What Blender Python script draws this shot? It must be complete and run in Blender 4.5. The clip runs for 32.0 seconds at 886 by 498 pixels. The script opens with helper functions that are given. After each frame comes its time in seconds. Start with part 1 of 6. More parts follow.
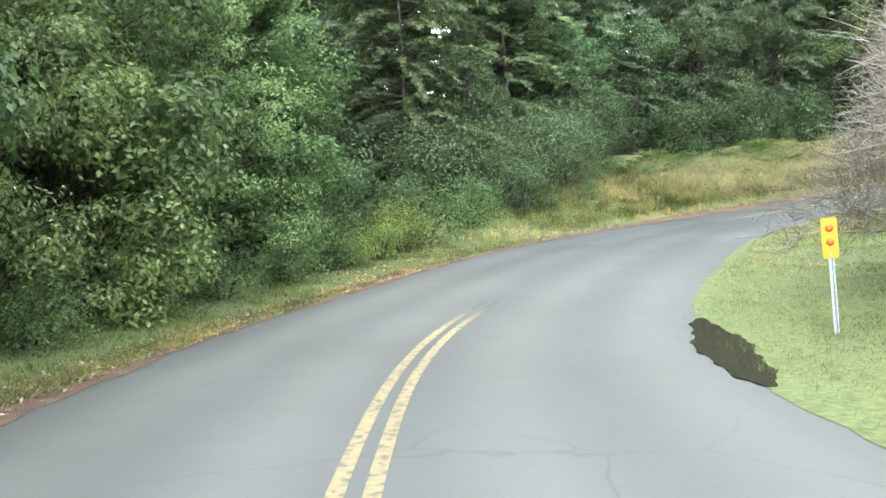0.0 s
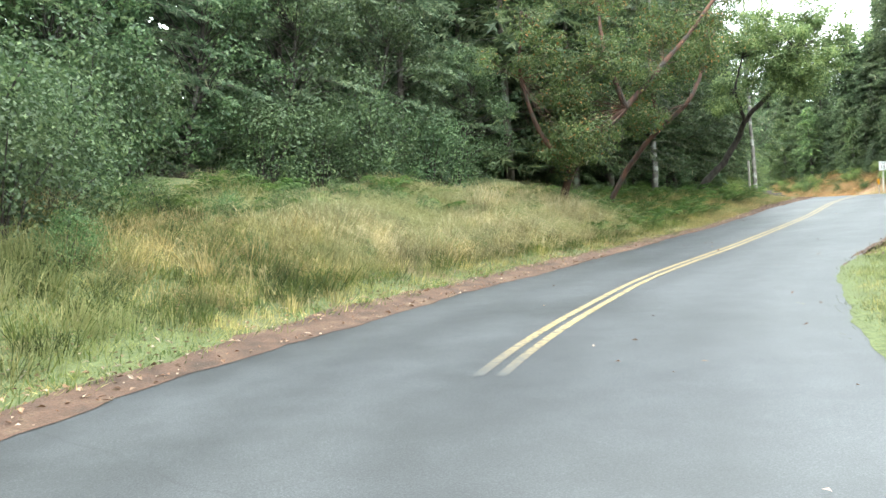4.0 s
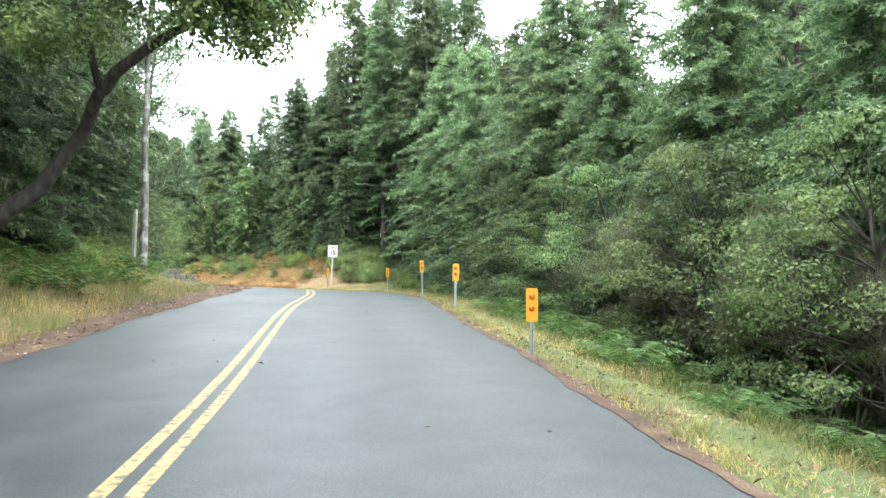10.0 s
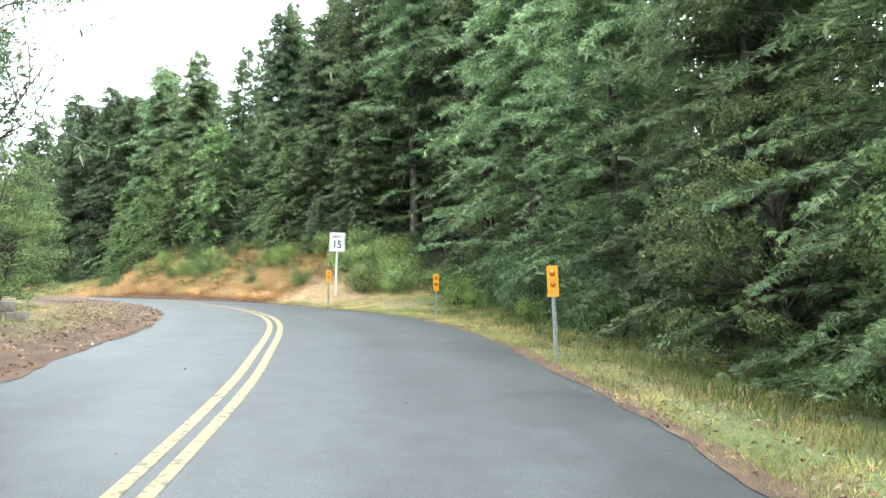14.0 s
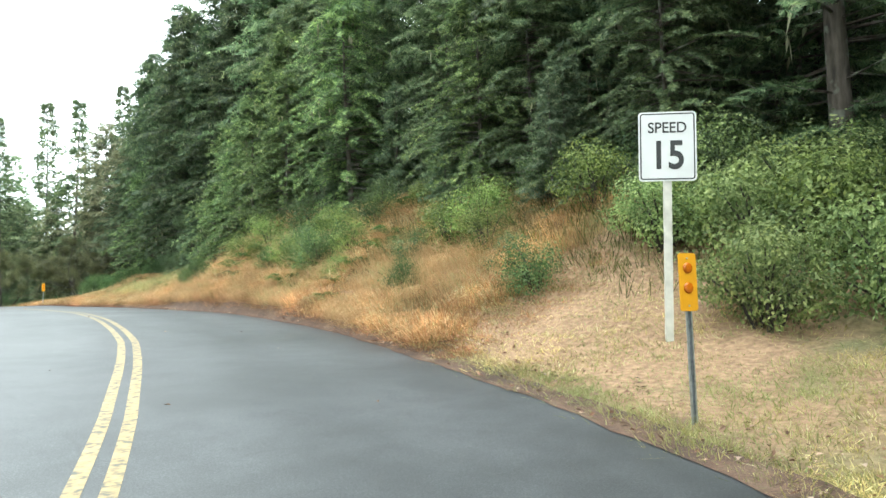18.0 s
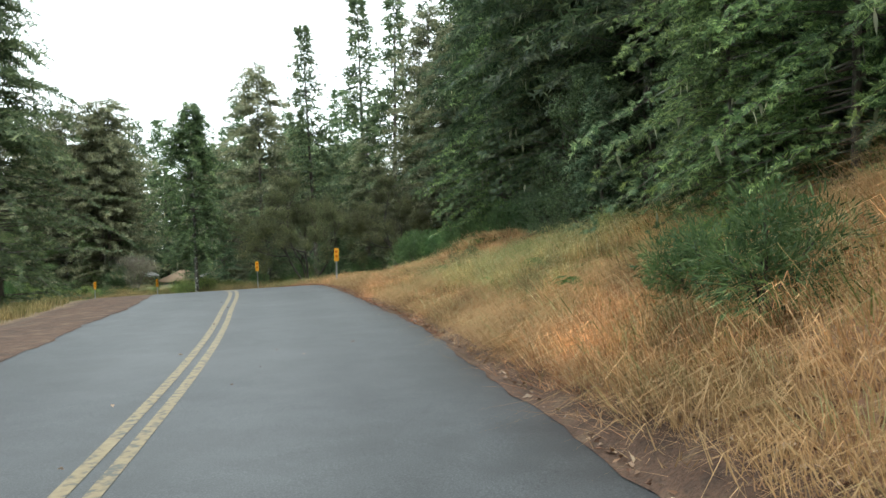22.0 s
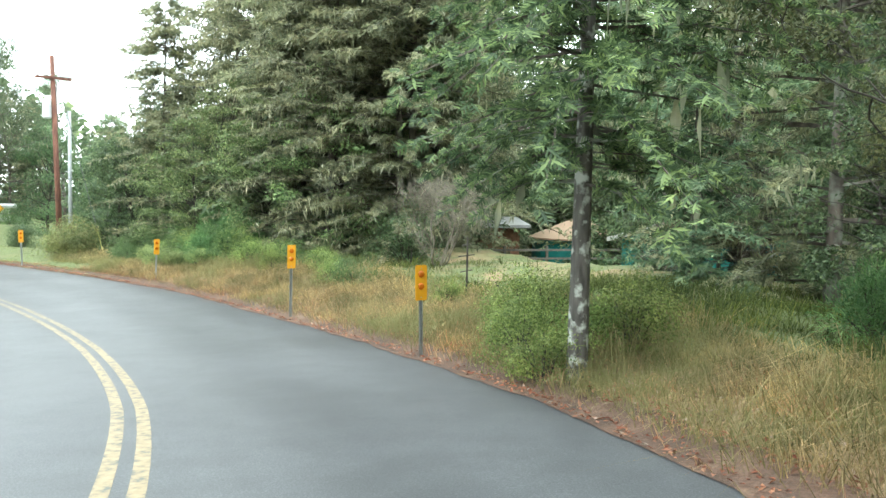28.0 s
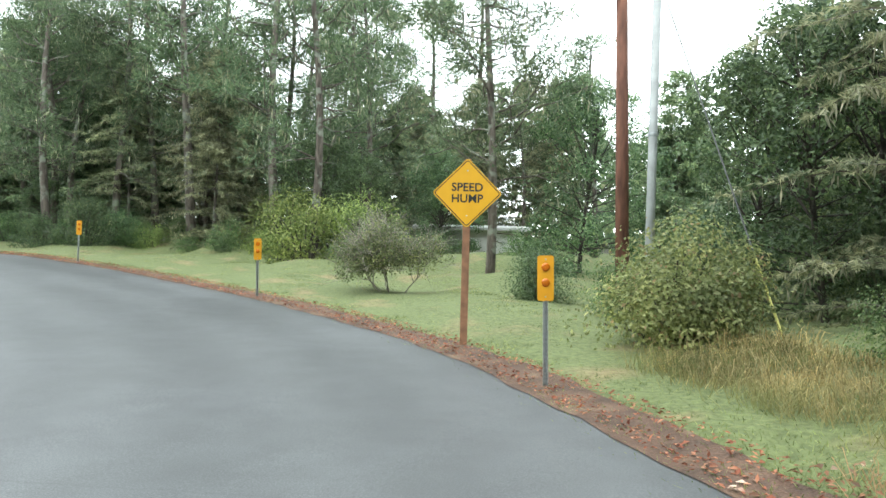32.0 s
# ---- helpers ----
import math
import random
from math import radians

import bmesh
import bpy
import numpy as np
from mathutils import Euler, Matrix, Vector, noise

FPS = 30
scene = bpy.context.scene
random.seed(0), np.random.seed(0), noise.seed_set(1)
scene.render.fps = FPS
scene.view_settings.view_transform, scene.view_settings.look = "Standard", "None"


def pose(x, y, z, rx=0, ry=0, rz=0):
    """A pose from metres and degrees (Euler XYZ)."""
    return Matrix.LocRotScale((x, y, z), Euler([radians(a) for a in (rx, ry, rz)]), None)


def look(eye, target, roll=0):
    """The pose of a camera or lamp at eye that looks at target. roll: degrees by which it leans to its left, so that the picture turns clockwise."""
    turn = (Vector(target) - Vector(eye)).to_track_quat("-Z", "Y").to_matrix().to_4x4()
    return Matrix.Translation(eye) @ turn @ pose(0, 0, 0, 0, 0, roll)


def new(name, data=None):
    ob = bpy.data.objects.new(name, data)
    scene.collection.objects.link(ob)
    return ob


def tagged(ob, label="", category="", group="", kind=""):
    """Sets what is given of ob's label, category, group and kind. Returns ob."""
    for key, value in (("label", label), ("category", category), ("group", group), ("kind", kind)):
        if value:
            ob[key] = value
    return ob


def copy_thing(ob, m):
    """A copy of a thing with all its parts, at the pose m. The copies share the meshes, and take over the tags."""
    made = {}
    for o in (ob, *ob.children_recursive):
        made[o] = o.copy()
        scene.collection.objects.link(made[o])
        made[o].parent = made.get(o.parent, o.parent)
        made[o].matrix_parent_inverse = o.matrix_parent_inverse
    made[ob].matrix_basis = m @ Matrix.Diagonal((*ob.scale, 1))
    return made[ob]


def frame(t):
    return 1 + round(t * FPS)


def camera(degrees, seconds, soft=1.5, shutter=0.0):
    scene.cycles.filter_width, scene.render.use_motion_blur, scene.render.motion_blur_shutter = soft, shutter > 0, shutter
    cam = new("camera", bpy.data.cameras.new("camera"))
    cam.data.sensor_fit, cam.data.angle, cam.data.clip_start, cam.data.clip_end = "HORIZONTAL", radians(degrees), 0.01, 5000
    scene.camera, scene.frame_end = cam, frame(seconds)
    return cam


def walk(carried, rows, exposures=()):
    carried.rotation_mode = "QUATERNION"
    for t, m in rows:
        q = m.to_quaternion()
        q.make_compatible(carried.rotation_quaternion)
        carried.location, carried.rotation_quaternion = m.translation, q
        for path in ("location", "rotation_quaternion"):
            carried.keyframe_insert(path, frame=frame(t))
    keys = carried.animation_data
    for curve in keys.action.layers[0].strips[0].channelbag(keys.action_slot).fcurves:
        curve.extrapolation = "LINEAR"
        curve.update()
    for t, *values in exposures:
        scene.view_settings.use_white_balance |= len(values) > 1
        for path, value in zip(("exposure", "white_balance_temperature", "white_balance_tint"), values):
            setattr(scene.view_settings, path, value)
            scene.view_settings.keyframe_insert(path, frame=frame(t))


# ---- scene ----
cam = camera(60.3, 32.0)
PATH = [
    (0, (-0.071, 0.033, 3.52), (-0.125, 2.032, 3.505), -3.0),
    (0.5, (-0.29, 2.241, 3.59), (-0.246, 4.24, 3.585), -2.9),
    (1, (-0.376, 4.495, 3.7), (-0.197, 6.487, 3.707), -3.0),
    (1.5, (-0.203, 6.725, 3.745), (0.128, 8.697, 3.772), -3.0),
    (2, (0.185, 9.006, 3.719), (0.666, 10.946, 3.769), -3.2),
    (2.5, (0.724, 11.085, 3.855), (1.33, 12.99, 3.92), -3.1),
    (4.5, (4.416, 18.571, 4.721), (5.66, 20.134, 4.811), -2.1),
    (5, (5.821, 20.139, 4.912), (7.211, 21.573, 5.022), -2.3),
    (5.5, (7.271, 21.431, 5.077), (8.793, 22.722, 5.211), -1.9),
    (6, (8.985, 22.671, 5.236), (10.623, 23.808, 5.383), -1.5),
    (6.5, (10.963, 23.893, 5.421), (12.694, 24.88, 5.589), -1.9),
    (7, (12.942, 25.002, 5.6), (14.73, 25.88, 5.774), -1.8),
    (7.5, (14.963, 25.93, 5.83), (16.801, 26.695, 6.017), -2.1),
    (8, (16.985, 26.794, 6.037), (18.858, 27.464, 6.242), -2.3),
    (8.5, (18.972, 27.561, 6.27), (20.865, 28.167, 6.485), -2.2),
    (9, (20.921, 28.273, 6.479), (22.823, 28.842, 6.717), -2.0),
    (9.5, (22.915, 29.102, 6.727), (24.82, 29.665, 6.964), -0.6),
    (10, (24.702, 29.847, 6.948), (26.606, 30.41, 7.19), -0.0),
    (10.5, (26.515, 30.621, 7.206), (28.416, 31.191, 7.453), 0.4),
    (11, (28.323, 31.411, 7.449), (30.219, 31.995, 7.706), 1.1),
    (11.5, (30.176, 32.22, 7.704), (32.07, 32.806, 7.967), 1.6),
    (12, (32.168, 33.067, 7.944), (34.067, 33.641, 8.201), 1.8),
    (12.5, (34.054, 33.898, 8.193), (35.957, 34.461, 8.442), 1.4),
    (13, (36.068, 34.81, 8.48), (37.973, 35.375, 8.71), 0.7),
    (13.5, (38.462, 35.833, 8.781), (40.365, 36.409, 8.999), 0.4),
    (15.5, (48.605, 40.345, 9.958), (50.475, 41.028, 10.154), -4.3),
    (16, (51.046, 41.528, 10.214), (52.914, 42.216, 10.399), -4.3),
    (16.5, (53.392, 42.831, 10.449), (55.252, 43.549, 10.601), -4.2),
    (17, (55.624, 44.219, 10.672), (57.443, 45.039, 10.813), -3.4),
    (17.5, (57.904, 45.864, 10.851), (59.67, 46.793, 10.981), -2.5),
    (18, (59.95, 47.648, 11.009), (61.642, 48.706, 11.139), -1.6),
    (18.5, (61.647, 49.256, 11.172), (63.252, 50.443, 11.291), -1.6),
    (19, (63.517, 51.287, 11.392), (65.037, 52.583, 11.487), -1.0),
    (19.5, (65.366, 53.532, 11.587), (66.81, 54.911, 11.684), -1.1),
    (20, (67.331, 56.049, 11.789), (68.712, 57.494, 11.866), -1.1),
    (20.5, (69.003, 58.448, 11.952), (70.323, 59.95, 12.014), -1.5),
    (21, (70.473, 60.784, 12.054), (71.724, 62.344, 12.101), -1.6),
    (21.5, (71.943, 63.26, 12.173), (73.117, 64.879, 12.194), -2.1),
    (22, (73.213, 65.8, 12.26), (74.312, 67.471, 12.265), -2.4),
    (22.5, (74.451, 68.42, 12.258), (75.488, 70.131, 12.27), -1.9),
    (23, (75.622, 71.177, 12.32), (76.619, 72.91, 12.335), -1.7),
    (23.5, (76.776, 73.965, 12.402), (77.743, 75.716, 12.422), -1.0),
    (24, (77.94, 76.677, 12.442), (78.874, 78.445, 12.455), -0.5),
    (24.5, (79.024, 79.385, 12.475), (79.918, 81.175, 12.484), -0.1),
    (26.5, (82.763, 91.561, 12.67), (83.284, 93.49, 12.58), 0.8),
    (27, (82.936, 94.143, 12.528), (83.341, 96.099, 12.423), 1.1),
    (27.5, (82.904, 96.716, 12.372), (83.181, 98.693, 12.254), 1.0),
    (28, (82.645, 99.253, 12.192), (82.76, 101.246, 12.069), 1.1),
    (28.5, (82.197, 101.959, 12.014), (82.124, 103.953, 11.873), 1.0),
    (29, (81.486, 104.726, 11.845), (81.225, 106.705, 11.719), 0.5),
    (29.5, (80.505, 107.391, 11.657), (80.075, 109.341, 11.531), 1.0),
    (30, (79.285, 109.898, 11.444), (78.709, 111.81, 11.336), 1.7),
    (30.5, (77.683, 112.85, 11.281), (76.969, 114.715, 11.184), 1.8),
    (31, (76, 115.661, 11.15), (75.168, 117.477, 11.066), 1.6),
    (31.5, (74.155, 118.321, 11.091), (73.214, 120.085, 11.03), 2.3),
    (32, (72.039, 120.971, 11.048), (70.967, 122.658, 11.011), 1.5),
]
walk(cam, [(t, look(eye, target, roll)) for t, eye, target, roll in PATH],
     [(0, 2.1, 5950, 0), (5, 2.1, 5950, 0), (9, 2.1, 5900, 0), (13.5, 2.12, 5900, -1), (16.5, 2.2, 5920, -2), (18, 1.7, 5980, -3), (19, 1.2, 5980, -2), (20.5, 0.82, 6000, -1), (24.5, 0.75, 6000, -1), (26.5, 2.0, 5900, -3), (29, 1.75, 5900, -3), (32, 1.45, 5980, -1)])

ROAD_KEYS = [  # x, y, height and bank of the centre line, about every ten metres
    (1.1, -30.1, 1.78, -1.1), (0.8, -19.9, 1.82, -1.1), (0.2, -9.8, 1.92, -1.1),
    (-0.6, 0.4, 2.16, -1.1), (-0.2, 10.5, 2.42, -1.2), (4.4, 19.5, 3.38, -0.8),
    (12.3, 25.7, 4.22, -0.7), (21.6, 30, 5.25, -0.4), (30.9, 33.9, 6.42, 0.5),
    (40.2, 38.1, 7.66, -0.3), (49.5, 42.1, 8.69, -1.6), (58.3, 47.3, 9.53, -0.8),
    (64.9, 55, 10.24, -0.4), (70.4, 63.5, 10.79, -0.9), (74.7, 72.7, 10.99, -0.7),
    (78.3, 82.2, 11.11, -0.2), (81.3, 91.9, 11.21, 0.1), (81.2, 102, 10.60, 0.2),
    (77.5, 111.5, 9.88, 0.7), (71.8, 119.9, 9.61, 0.7), (64.6, 126.9, 9.52, 0.5),
    (54.9, 130.7, 9.69, 0.3), (44.9, 132.5, 9.93, 0.2), (34.8, 133, 9.86, 0.1),
    (24.6, 132.6, 9.91, 0.1),
]


# ---- sky and light: bright overcast ----
world = bpy.data.worlds.new("overcast")
scene.world = world
world.use_nodes = True
wn, wl = world.node_tree.nodes, world.node_tree.links
sky = wn.new("ShaderNodeTexSky")
sky.sky_type, sky.sun_disc = "NISHITA", False
sky.sun_elevation, sky.sun_rotation = radians(52), radians(200)
sky_gain = wn.new("ShaderNodeMix")
sky_gain.data_type, sky_gain.blend_type = "RGBA", "MULTIPLY"
sky_gain.inputs[0].default_value = 1.0
sky_gain.inputs[7].default_value = (0.1, 0.1, 0.1, 1)
cloud = wn.new("ShaderNodeMix")
cloud.data_type = "RGBA"
cloud.inputs[0].default_value = 0.88
cloud.inputs[7].default_value = (1.0, 0.985, 0.965, 1)
wl.new(sky.outputs[0], sky_gain.inputs[6])
wl.new(sky_gain.outputs[2], cloud.inputs[6])
wl.new(cloud.outputs[2], wn["Background"].inputs[0])
wn["Background"].inputs[1].default_value = 1.6
sun_data = bpy.data.lights.new("sun", "SUN")
sun_data.energy, sun_data.angle, sun_data.color = 1.0, radians(25), (1.0, 0.96, 0.9)
sun = new("sun", sun_data)
sun.matrix_world = look((0, 0, 60), (14, 38, 0))

# ---- materials ----


def nodes_of(name):
    m = bpy.data.materials.new(name)
    m.use_nodes = True
    return m, m.node_tree.nodes, m.node_tree.links, m.node_tree.nodes["Principled BSDF"]


def ramp(n, stops):
    r = n.new("ShaderNodeValToRGB")
    e = r.color_ramp.elements
    while len(e) < len(stops):
        e.new(0.5)
    for k, (p, c) in enumerate(stops):
        e[k].position, e[k].color = p, (*c, 1)
    return r


def noise_tex(n, l, scale, detail=4.0, coord="Object", stretch=None):
    tc = n.new("ShaderNodeTexCoord")
    t = n.new("ShaderNodeTexNoise")
    t.inputs["Scale"].default_value, t.inputs["Detail"].default_value = scale, detail
    if stretch:
        mp = n.new("ShaderNodeMapping")
        mp.inputs["Scale"].default_value = stretch
        l.new(tc.outputs[coord], mp.inputs[0])
        l.new(mp.outputs[0], t.inputs["Vector"])
    else:
        l.new(tc.outputs[coord], t.inputs["Vector"])
    return t


def bump(n, l, b, height, strength, distance):
    k = n.new("ShaderNodeBump")
    k.inputs["Strength"].default_value, k.inputs["Distance"].default_value = strength, distance
    l.new(height, k.inputs["Height"])
    l.new(k.outputs[0], b.inputs["Normal"])


def mixed(n, l, fac, a, b, blend="MIX"):
    m = n.new("ShaderNodeMix")
    m.data_type, m.blend_type = "RGBA", blend
    for sock, v in ((0, fac), (6, a), (7, b)):
        if isinstance(v, (int, float)):
            m.inputs[sock].default_value = v
        elif isinstance(v, tuple):
            m.inputs[sock].default_value = (*v, 1)
        else:
            l.new(v, m.inputs[sock])
    return m.outputs[2]


def leaf_mat(name, dark, mid, light, through_light=0.3, rough=0.55, odd=None, alt=None, tufts=None):
    """Foliage: each leaf differs, each plant differs a little, patches over the crown differ too."""
    m, n, l, b = nodes_of(name)
    geo, info = n.new("ShaderNodeNewGeometry"), n.new("ShaderNodeObjectInfo")
    stops = [(0.0, dark), (0.5, mid), (0.93, light)]
    if odd:
        stops.append((0.97, odd))
    r = ramp(n, stops)
    l.new(geo.outputs["Random Per Island"], r.inputs[0])
    patch = noise_tex(n, l, 0.55, 3)
    pr = ramp(n, [(0.3, (0.68, 0.7, 0.66)), (0.7, (1.22, 1.18, 1.1))])
    l.new(patch.outputs[0], pr.inputs[0])
    c = mixed(n, l, 1.0, r.outputs[0], pr.outputs[0], "MULTIPLY")
    lobe = noise_tex(n, l, 1.9, 4)
    lr = ramp(n, [(0.34, (0.62, 0.66, 0.64)), (0.5, (0.98, 0.98, 0.98)), (0.66, (1.34, 1.28, 1.16))])
    l.new(lobe.outputs[0], lr.inputs[0])
    c = mixed(n, l, 1.0, c, lr.outputs[0], "MULTIPLY")
    if tufts:
        at = n.new("ShaderNodeAttribute")
        at.attribute_name = "tuft"
        tr_ = ramp(n, [(0.0, tufts[0]), (0.3, (0.75, 0.76, 0.72)), (0.6, (1.0, 1.0, 1.0)), (1.0, tufts[1])])
        l.new(at.outputs["Fac"], tr_.inputs[0])
        c = mixed(n, l, 1.0, c, tr_.outputs[0], "MULTIPLY")
    if alt:
        far = noise_tex(n, l, 0.32, 5)
        fr = ramp(n, [(0.46, (0, 0, 0)), (0.6, (0.75, 0.75, 0.75))])
        l.new(far.outputs[0], fr.inputs[0])
        c = mixed(n, l, fr.outputs[0], c, alt)
    hs = n.new("ShaderNodeHueSaturation")
    mr = n.new("ShaderNodeMapRange")
    mr.inputs[3].default_value, mr.inputs[4].default_value = 0.75, 1.2
    l.new(info.outputs["Random"], mr.inputs[0])
    l.new(mr.outputs[0], hs.inputs["Value"])
    mh = n.new("ShaderNodeMapRange")
    mh.inputs[3].default_value, mh.inputs[4].default_value = 0.485, 0.515
    l.new(info.outputs["Random"], mh.inputs[0])
    l.new(mh.outputs[0], hs.inputs["Hue"])
    l.new(c, hs.inputs["Color"])
    l.new(hs.outputs[0], b.inputs["Base Color"])
    b.inputs["Roughness"].default_value = rough
    b.inputs["Specular IOR Level"].default_value = 0.35
    tr = n.new("ShaderNodeBsdfTranslucent")
    l.new(hs.outputs[0], tr.inputs[0])
    mx = n.new("ShaderNodeMixShader")
    mx.inputs[0].default_value = through_light
    l.new(b.outputs[0], mx.inputs[1])
    l.new(tr.outputs[0], mx.inputs[2])
    l.new(mx.outputs[0], n["Material Output"].inputs[0])
    return m


def bark_mat(name, dark, light, patch=None, scale=9.0, spots=2.2):
    m, n, l, b = nodes_of(name)
    t = noise_tex(n, l, scale, 8, "Object", (1, 1, 0.22))
    r = ramp(n, [(0.32, dark), (0.68, light)])
    l.new(t.outputs[0], r.inputs[0])
    c = r.outputs[0]
    if patch:
        q = noise_tex(n, l, spots, 5)
        qr = ramp(n, [(0.52, (0, 0, 0)), (0.62, (1, 1, 1))])
        l.new(q.outputs[0], qr.inputs[0])
        c = mixed(n, l, qr.outputs[0], c, patch)
    l.new(c, b.inputs["Base Color"])
    b.inputs["Roughness"].default_value = 0.9
    bump(n, l, b, t.outputs[0], 0.9, 0.03)
    return m


def plain_mat(name, colour, rough=0.5, metal=0.0, vary=0.25, scale=12.0, bump_by=0.15):
    m, n, l, b = nodes_of(name)
    t = noise_tex(n, l, scale, 6)
    lo, hi = tuple(v * (1 - vary) for v in colour), tuple(min(1, v * (1 + vary * 0.5)) for v in colour)
    r = ramp(n, [(0.3, lo), (0.7, hi)])
    l.new(t.outputs[0], r.inputs[0])
    l.new(r.outputs[0], b.inputs["Base Color"])
    b.inputs["Roughness"].default_value, b.inputs["Metallic"].default_value = rough, metal
    if bump_by:
        bump(n, l, b, t.outputs[0], bump_by, 0.01)
    return m


def asphalt_mat():
    m, n, l, b = nodes_of("asphalt")
    fine = noise_tex(n, l, 90, 6)
    wide = noise_tex(n, l, 0.35, 5)
    mid = noise_tex(n, l, 2.5, 6)
    track = n.new("ShaderNodeAttribute")
    track.attribute_name = "wheel"
    old = n.new("ShaderNodeAttribute")
    old.attribute_name = "old"
    r1 = ramp(n, [(0.32, (0.02, 0.022, 0.025)), (0.5, (0.037, 0.039, 0.043)), (0.68, (0.07, 0.073, 0.078))])
    l.new(fine.outputs[0], r1.inputs[0])
    r2 = ramp(n, [(0.3, (0.76, 0.765, 0.77)), (0.7, (1.2, 1.195, 1.19))])
    l.new(wide.outputs[0], r2.inputs[0])
    c = mixed(n, l, 1.0, r1.outputs[0], r2.outputs[0], "MULTIPLY")
    r3 = ramp(n, [(0.35, (0.82, 0.82, 0.82)), (0.65, (1.15, 1.15, 1.15))])
    l.new(mid.outputs[0], r3.inputs[0])
    c = mixed(n, l, 1.0, c, r3.outputs[0], "MULTIPLY")
    c = mixed(n, l, old.outputs["Fac"], c, (0.078, 0.077, 0.075))
    warp = noise_tex(n, l, 1.3, 4)
    tc = n.new("ShaderNodeTexCoord")
    bent = mixed(n, l, 0.28, tc.outputs["Object"], warp.outputs[1], "ADD")
    vor = n.new("ShaderNodeTexVoronoi")
    vor.feature = "DISTANCE_TO_EDGE"
    vor.inputs["Scale"].default_value = 0.42
    l.new(bent, vor.inputs["Vector"])
    line = ramp(n, [(0.001, (1, 1, 1)), (0.005, (0, 0, 0))])
    l.new(vor.outputs["Distance"], line.inputs[0])
    where = ramp(n, [(0.5, (0, 0, 0)), (0.6, (0.35, 0.35, 0.35))])
    l.new(wide.outputs[0], where.inputs[0])
    crack = mixed(n, l, 1.0, line.outputs[0], where.outputs[0], "MULTIPLY")
    c = mixed(n, l, crack, c, (0.014, 0.014, 0.015))
    lighter = mixed(n, l, 1.0, c, (1.4, 1.4, 1.38), "MULTIPLY")
    c = mixed(n, l, track.outputs["Fac"], c, lighter)
    l.new(c, b.inputs["Base Color"])
    rr = n.new("ShaderNodeMapRange")
    rr.inputs[1].default_value, rr.inputs[2].default_value, rr.inputs[3].default_value, rr.inputs[4].default_value = 0.3, 0.7, 0.48, 0.6
    l.new(wide.outputs[0], rr.inputs[0])
    l.new(rr.outputs[0], b.inputs["Roughness"])
    bump(n, l, b, fine.outputs[0], 0.25, 0.004)
    return m


def paint_mat():
    m, n, l, b = nodes_of("yellow_paint")
    t = noise_tex(n, l, 14, 8)
    r = ramp(n, [(0.36, (0.08, 0.075, 0.06)), (0.48, (0.26, 0.19, 0.085)), (0.75, (0.36, 0.28, 0.145))])
    l.new(t.outputs[0], r.inputs[0])
    old = n.new("ShaderNodeAttribute")
    old.attribute_name = "old"
    c = mixed(n, l, old.outputs["Fac"], r.outputs[0], (0.067, 0.067, 0.067))
    l.new(c, b.inputs["Base Color"])
    b.inputs["Roughness"].default_value = 0.6
    return m


def ground_mat():
    m, n, l, b = nodes_of("ground")
    a = n.new("ShaderNodeAttribute")
    a.attribute_name = "zone"
    sep = n.new("ShaderNodeSeparateColor")
    l.new(a.outputs["Color"], sep.inputs[0])
    big, small = noise_tex(n, l, 0.9, 6), noise_tex(n, l, 14, 8)
    g = ramp(n, [(0.3, (0.06, 0.075, 0.025)), (0.7, (0.135, 0.155, 0.058))])
    d = ramp(n, [(0.3, (0.17, 0.1, 0.058)), (0.7, (0.36, 0.235, 0.14))])
    e = ramp(n, [(0.3, (0.052, 0.033, 0.024)), (0.7, (0.125, 0.08, 0.054))])
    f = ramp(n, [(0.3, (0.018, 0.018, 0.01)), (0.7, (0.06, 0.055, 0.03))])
    for k in (g, d, e, f):
        l.new(small.outputs[0], k.inputs[0])

    def soft(chan):
        ad = n.new("ShaderNodeMath")
        ad.operation = "MULTIPLY_ADD"
        l.new(big.outputs[0], ad.inputs[0])
        ad.inputs[1].default_value = 0.9
        l.new(chan, ad.inputs[2])
        q = n.new("ShaderNodeMapRange")
        q.inputs[1].default_value, q.inputs[2].default_value = 0.75, 1.05
        l.new(ad.outputs[0], q.inputs[0])
        return q.outputs[0]
    c = mixed(n, l, soft(sep.outputs[0]), g.outputs[0], d.outputs[0])
    c = mixed(n, l, soft(sep.outputs[1]), c, e.outputs[0])
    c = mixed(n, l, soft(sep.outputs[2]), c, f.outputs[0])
    l.new(c, b.inputs["Base Color"])
    b.inputs["Roughness"].default_value = 0.95
    bump(n, l, b, small.outputs[0], 0.8, 0.05)
    return m


def shoulder_mat():
    m, n, l, b = nodes_of("shoulder_dirt")
    a, c2 = noise_tex(n, l, 3.0, 8), noise_tex(n, l, 40, 6)
    r = ramp(n, [(0.3, (0.055, 0.034, 0.024)), (0.55, (0.11, 0.062, 0.04)), (0.75, (0.16, 0.11, 0.07))])
    l.new(a.outputs[0], r.inputs[0])
    r2 = ramp(n, [(0.3, (0.6, 0.6, 0.6)), (0.7, (1.25, 1.25, 1.25))])
    l.new(c2.outputs[0], r2.inputs[0])
    l.new(mixed(n, l, 1.0, r.outputs[0], r2.outputs[0], "MULTIPLY"), b.inputs["Base Color"])
    b.inputs["Roughness"].default_value = 0.95
    bump(n, l, b, c2.outputs[0], 0.8, 0.03)
    return m


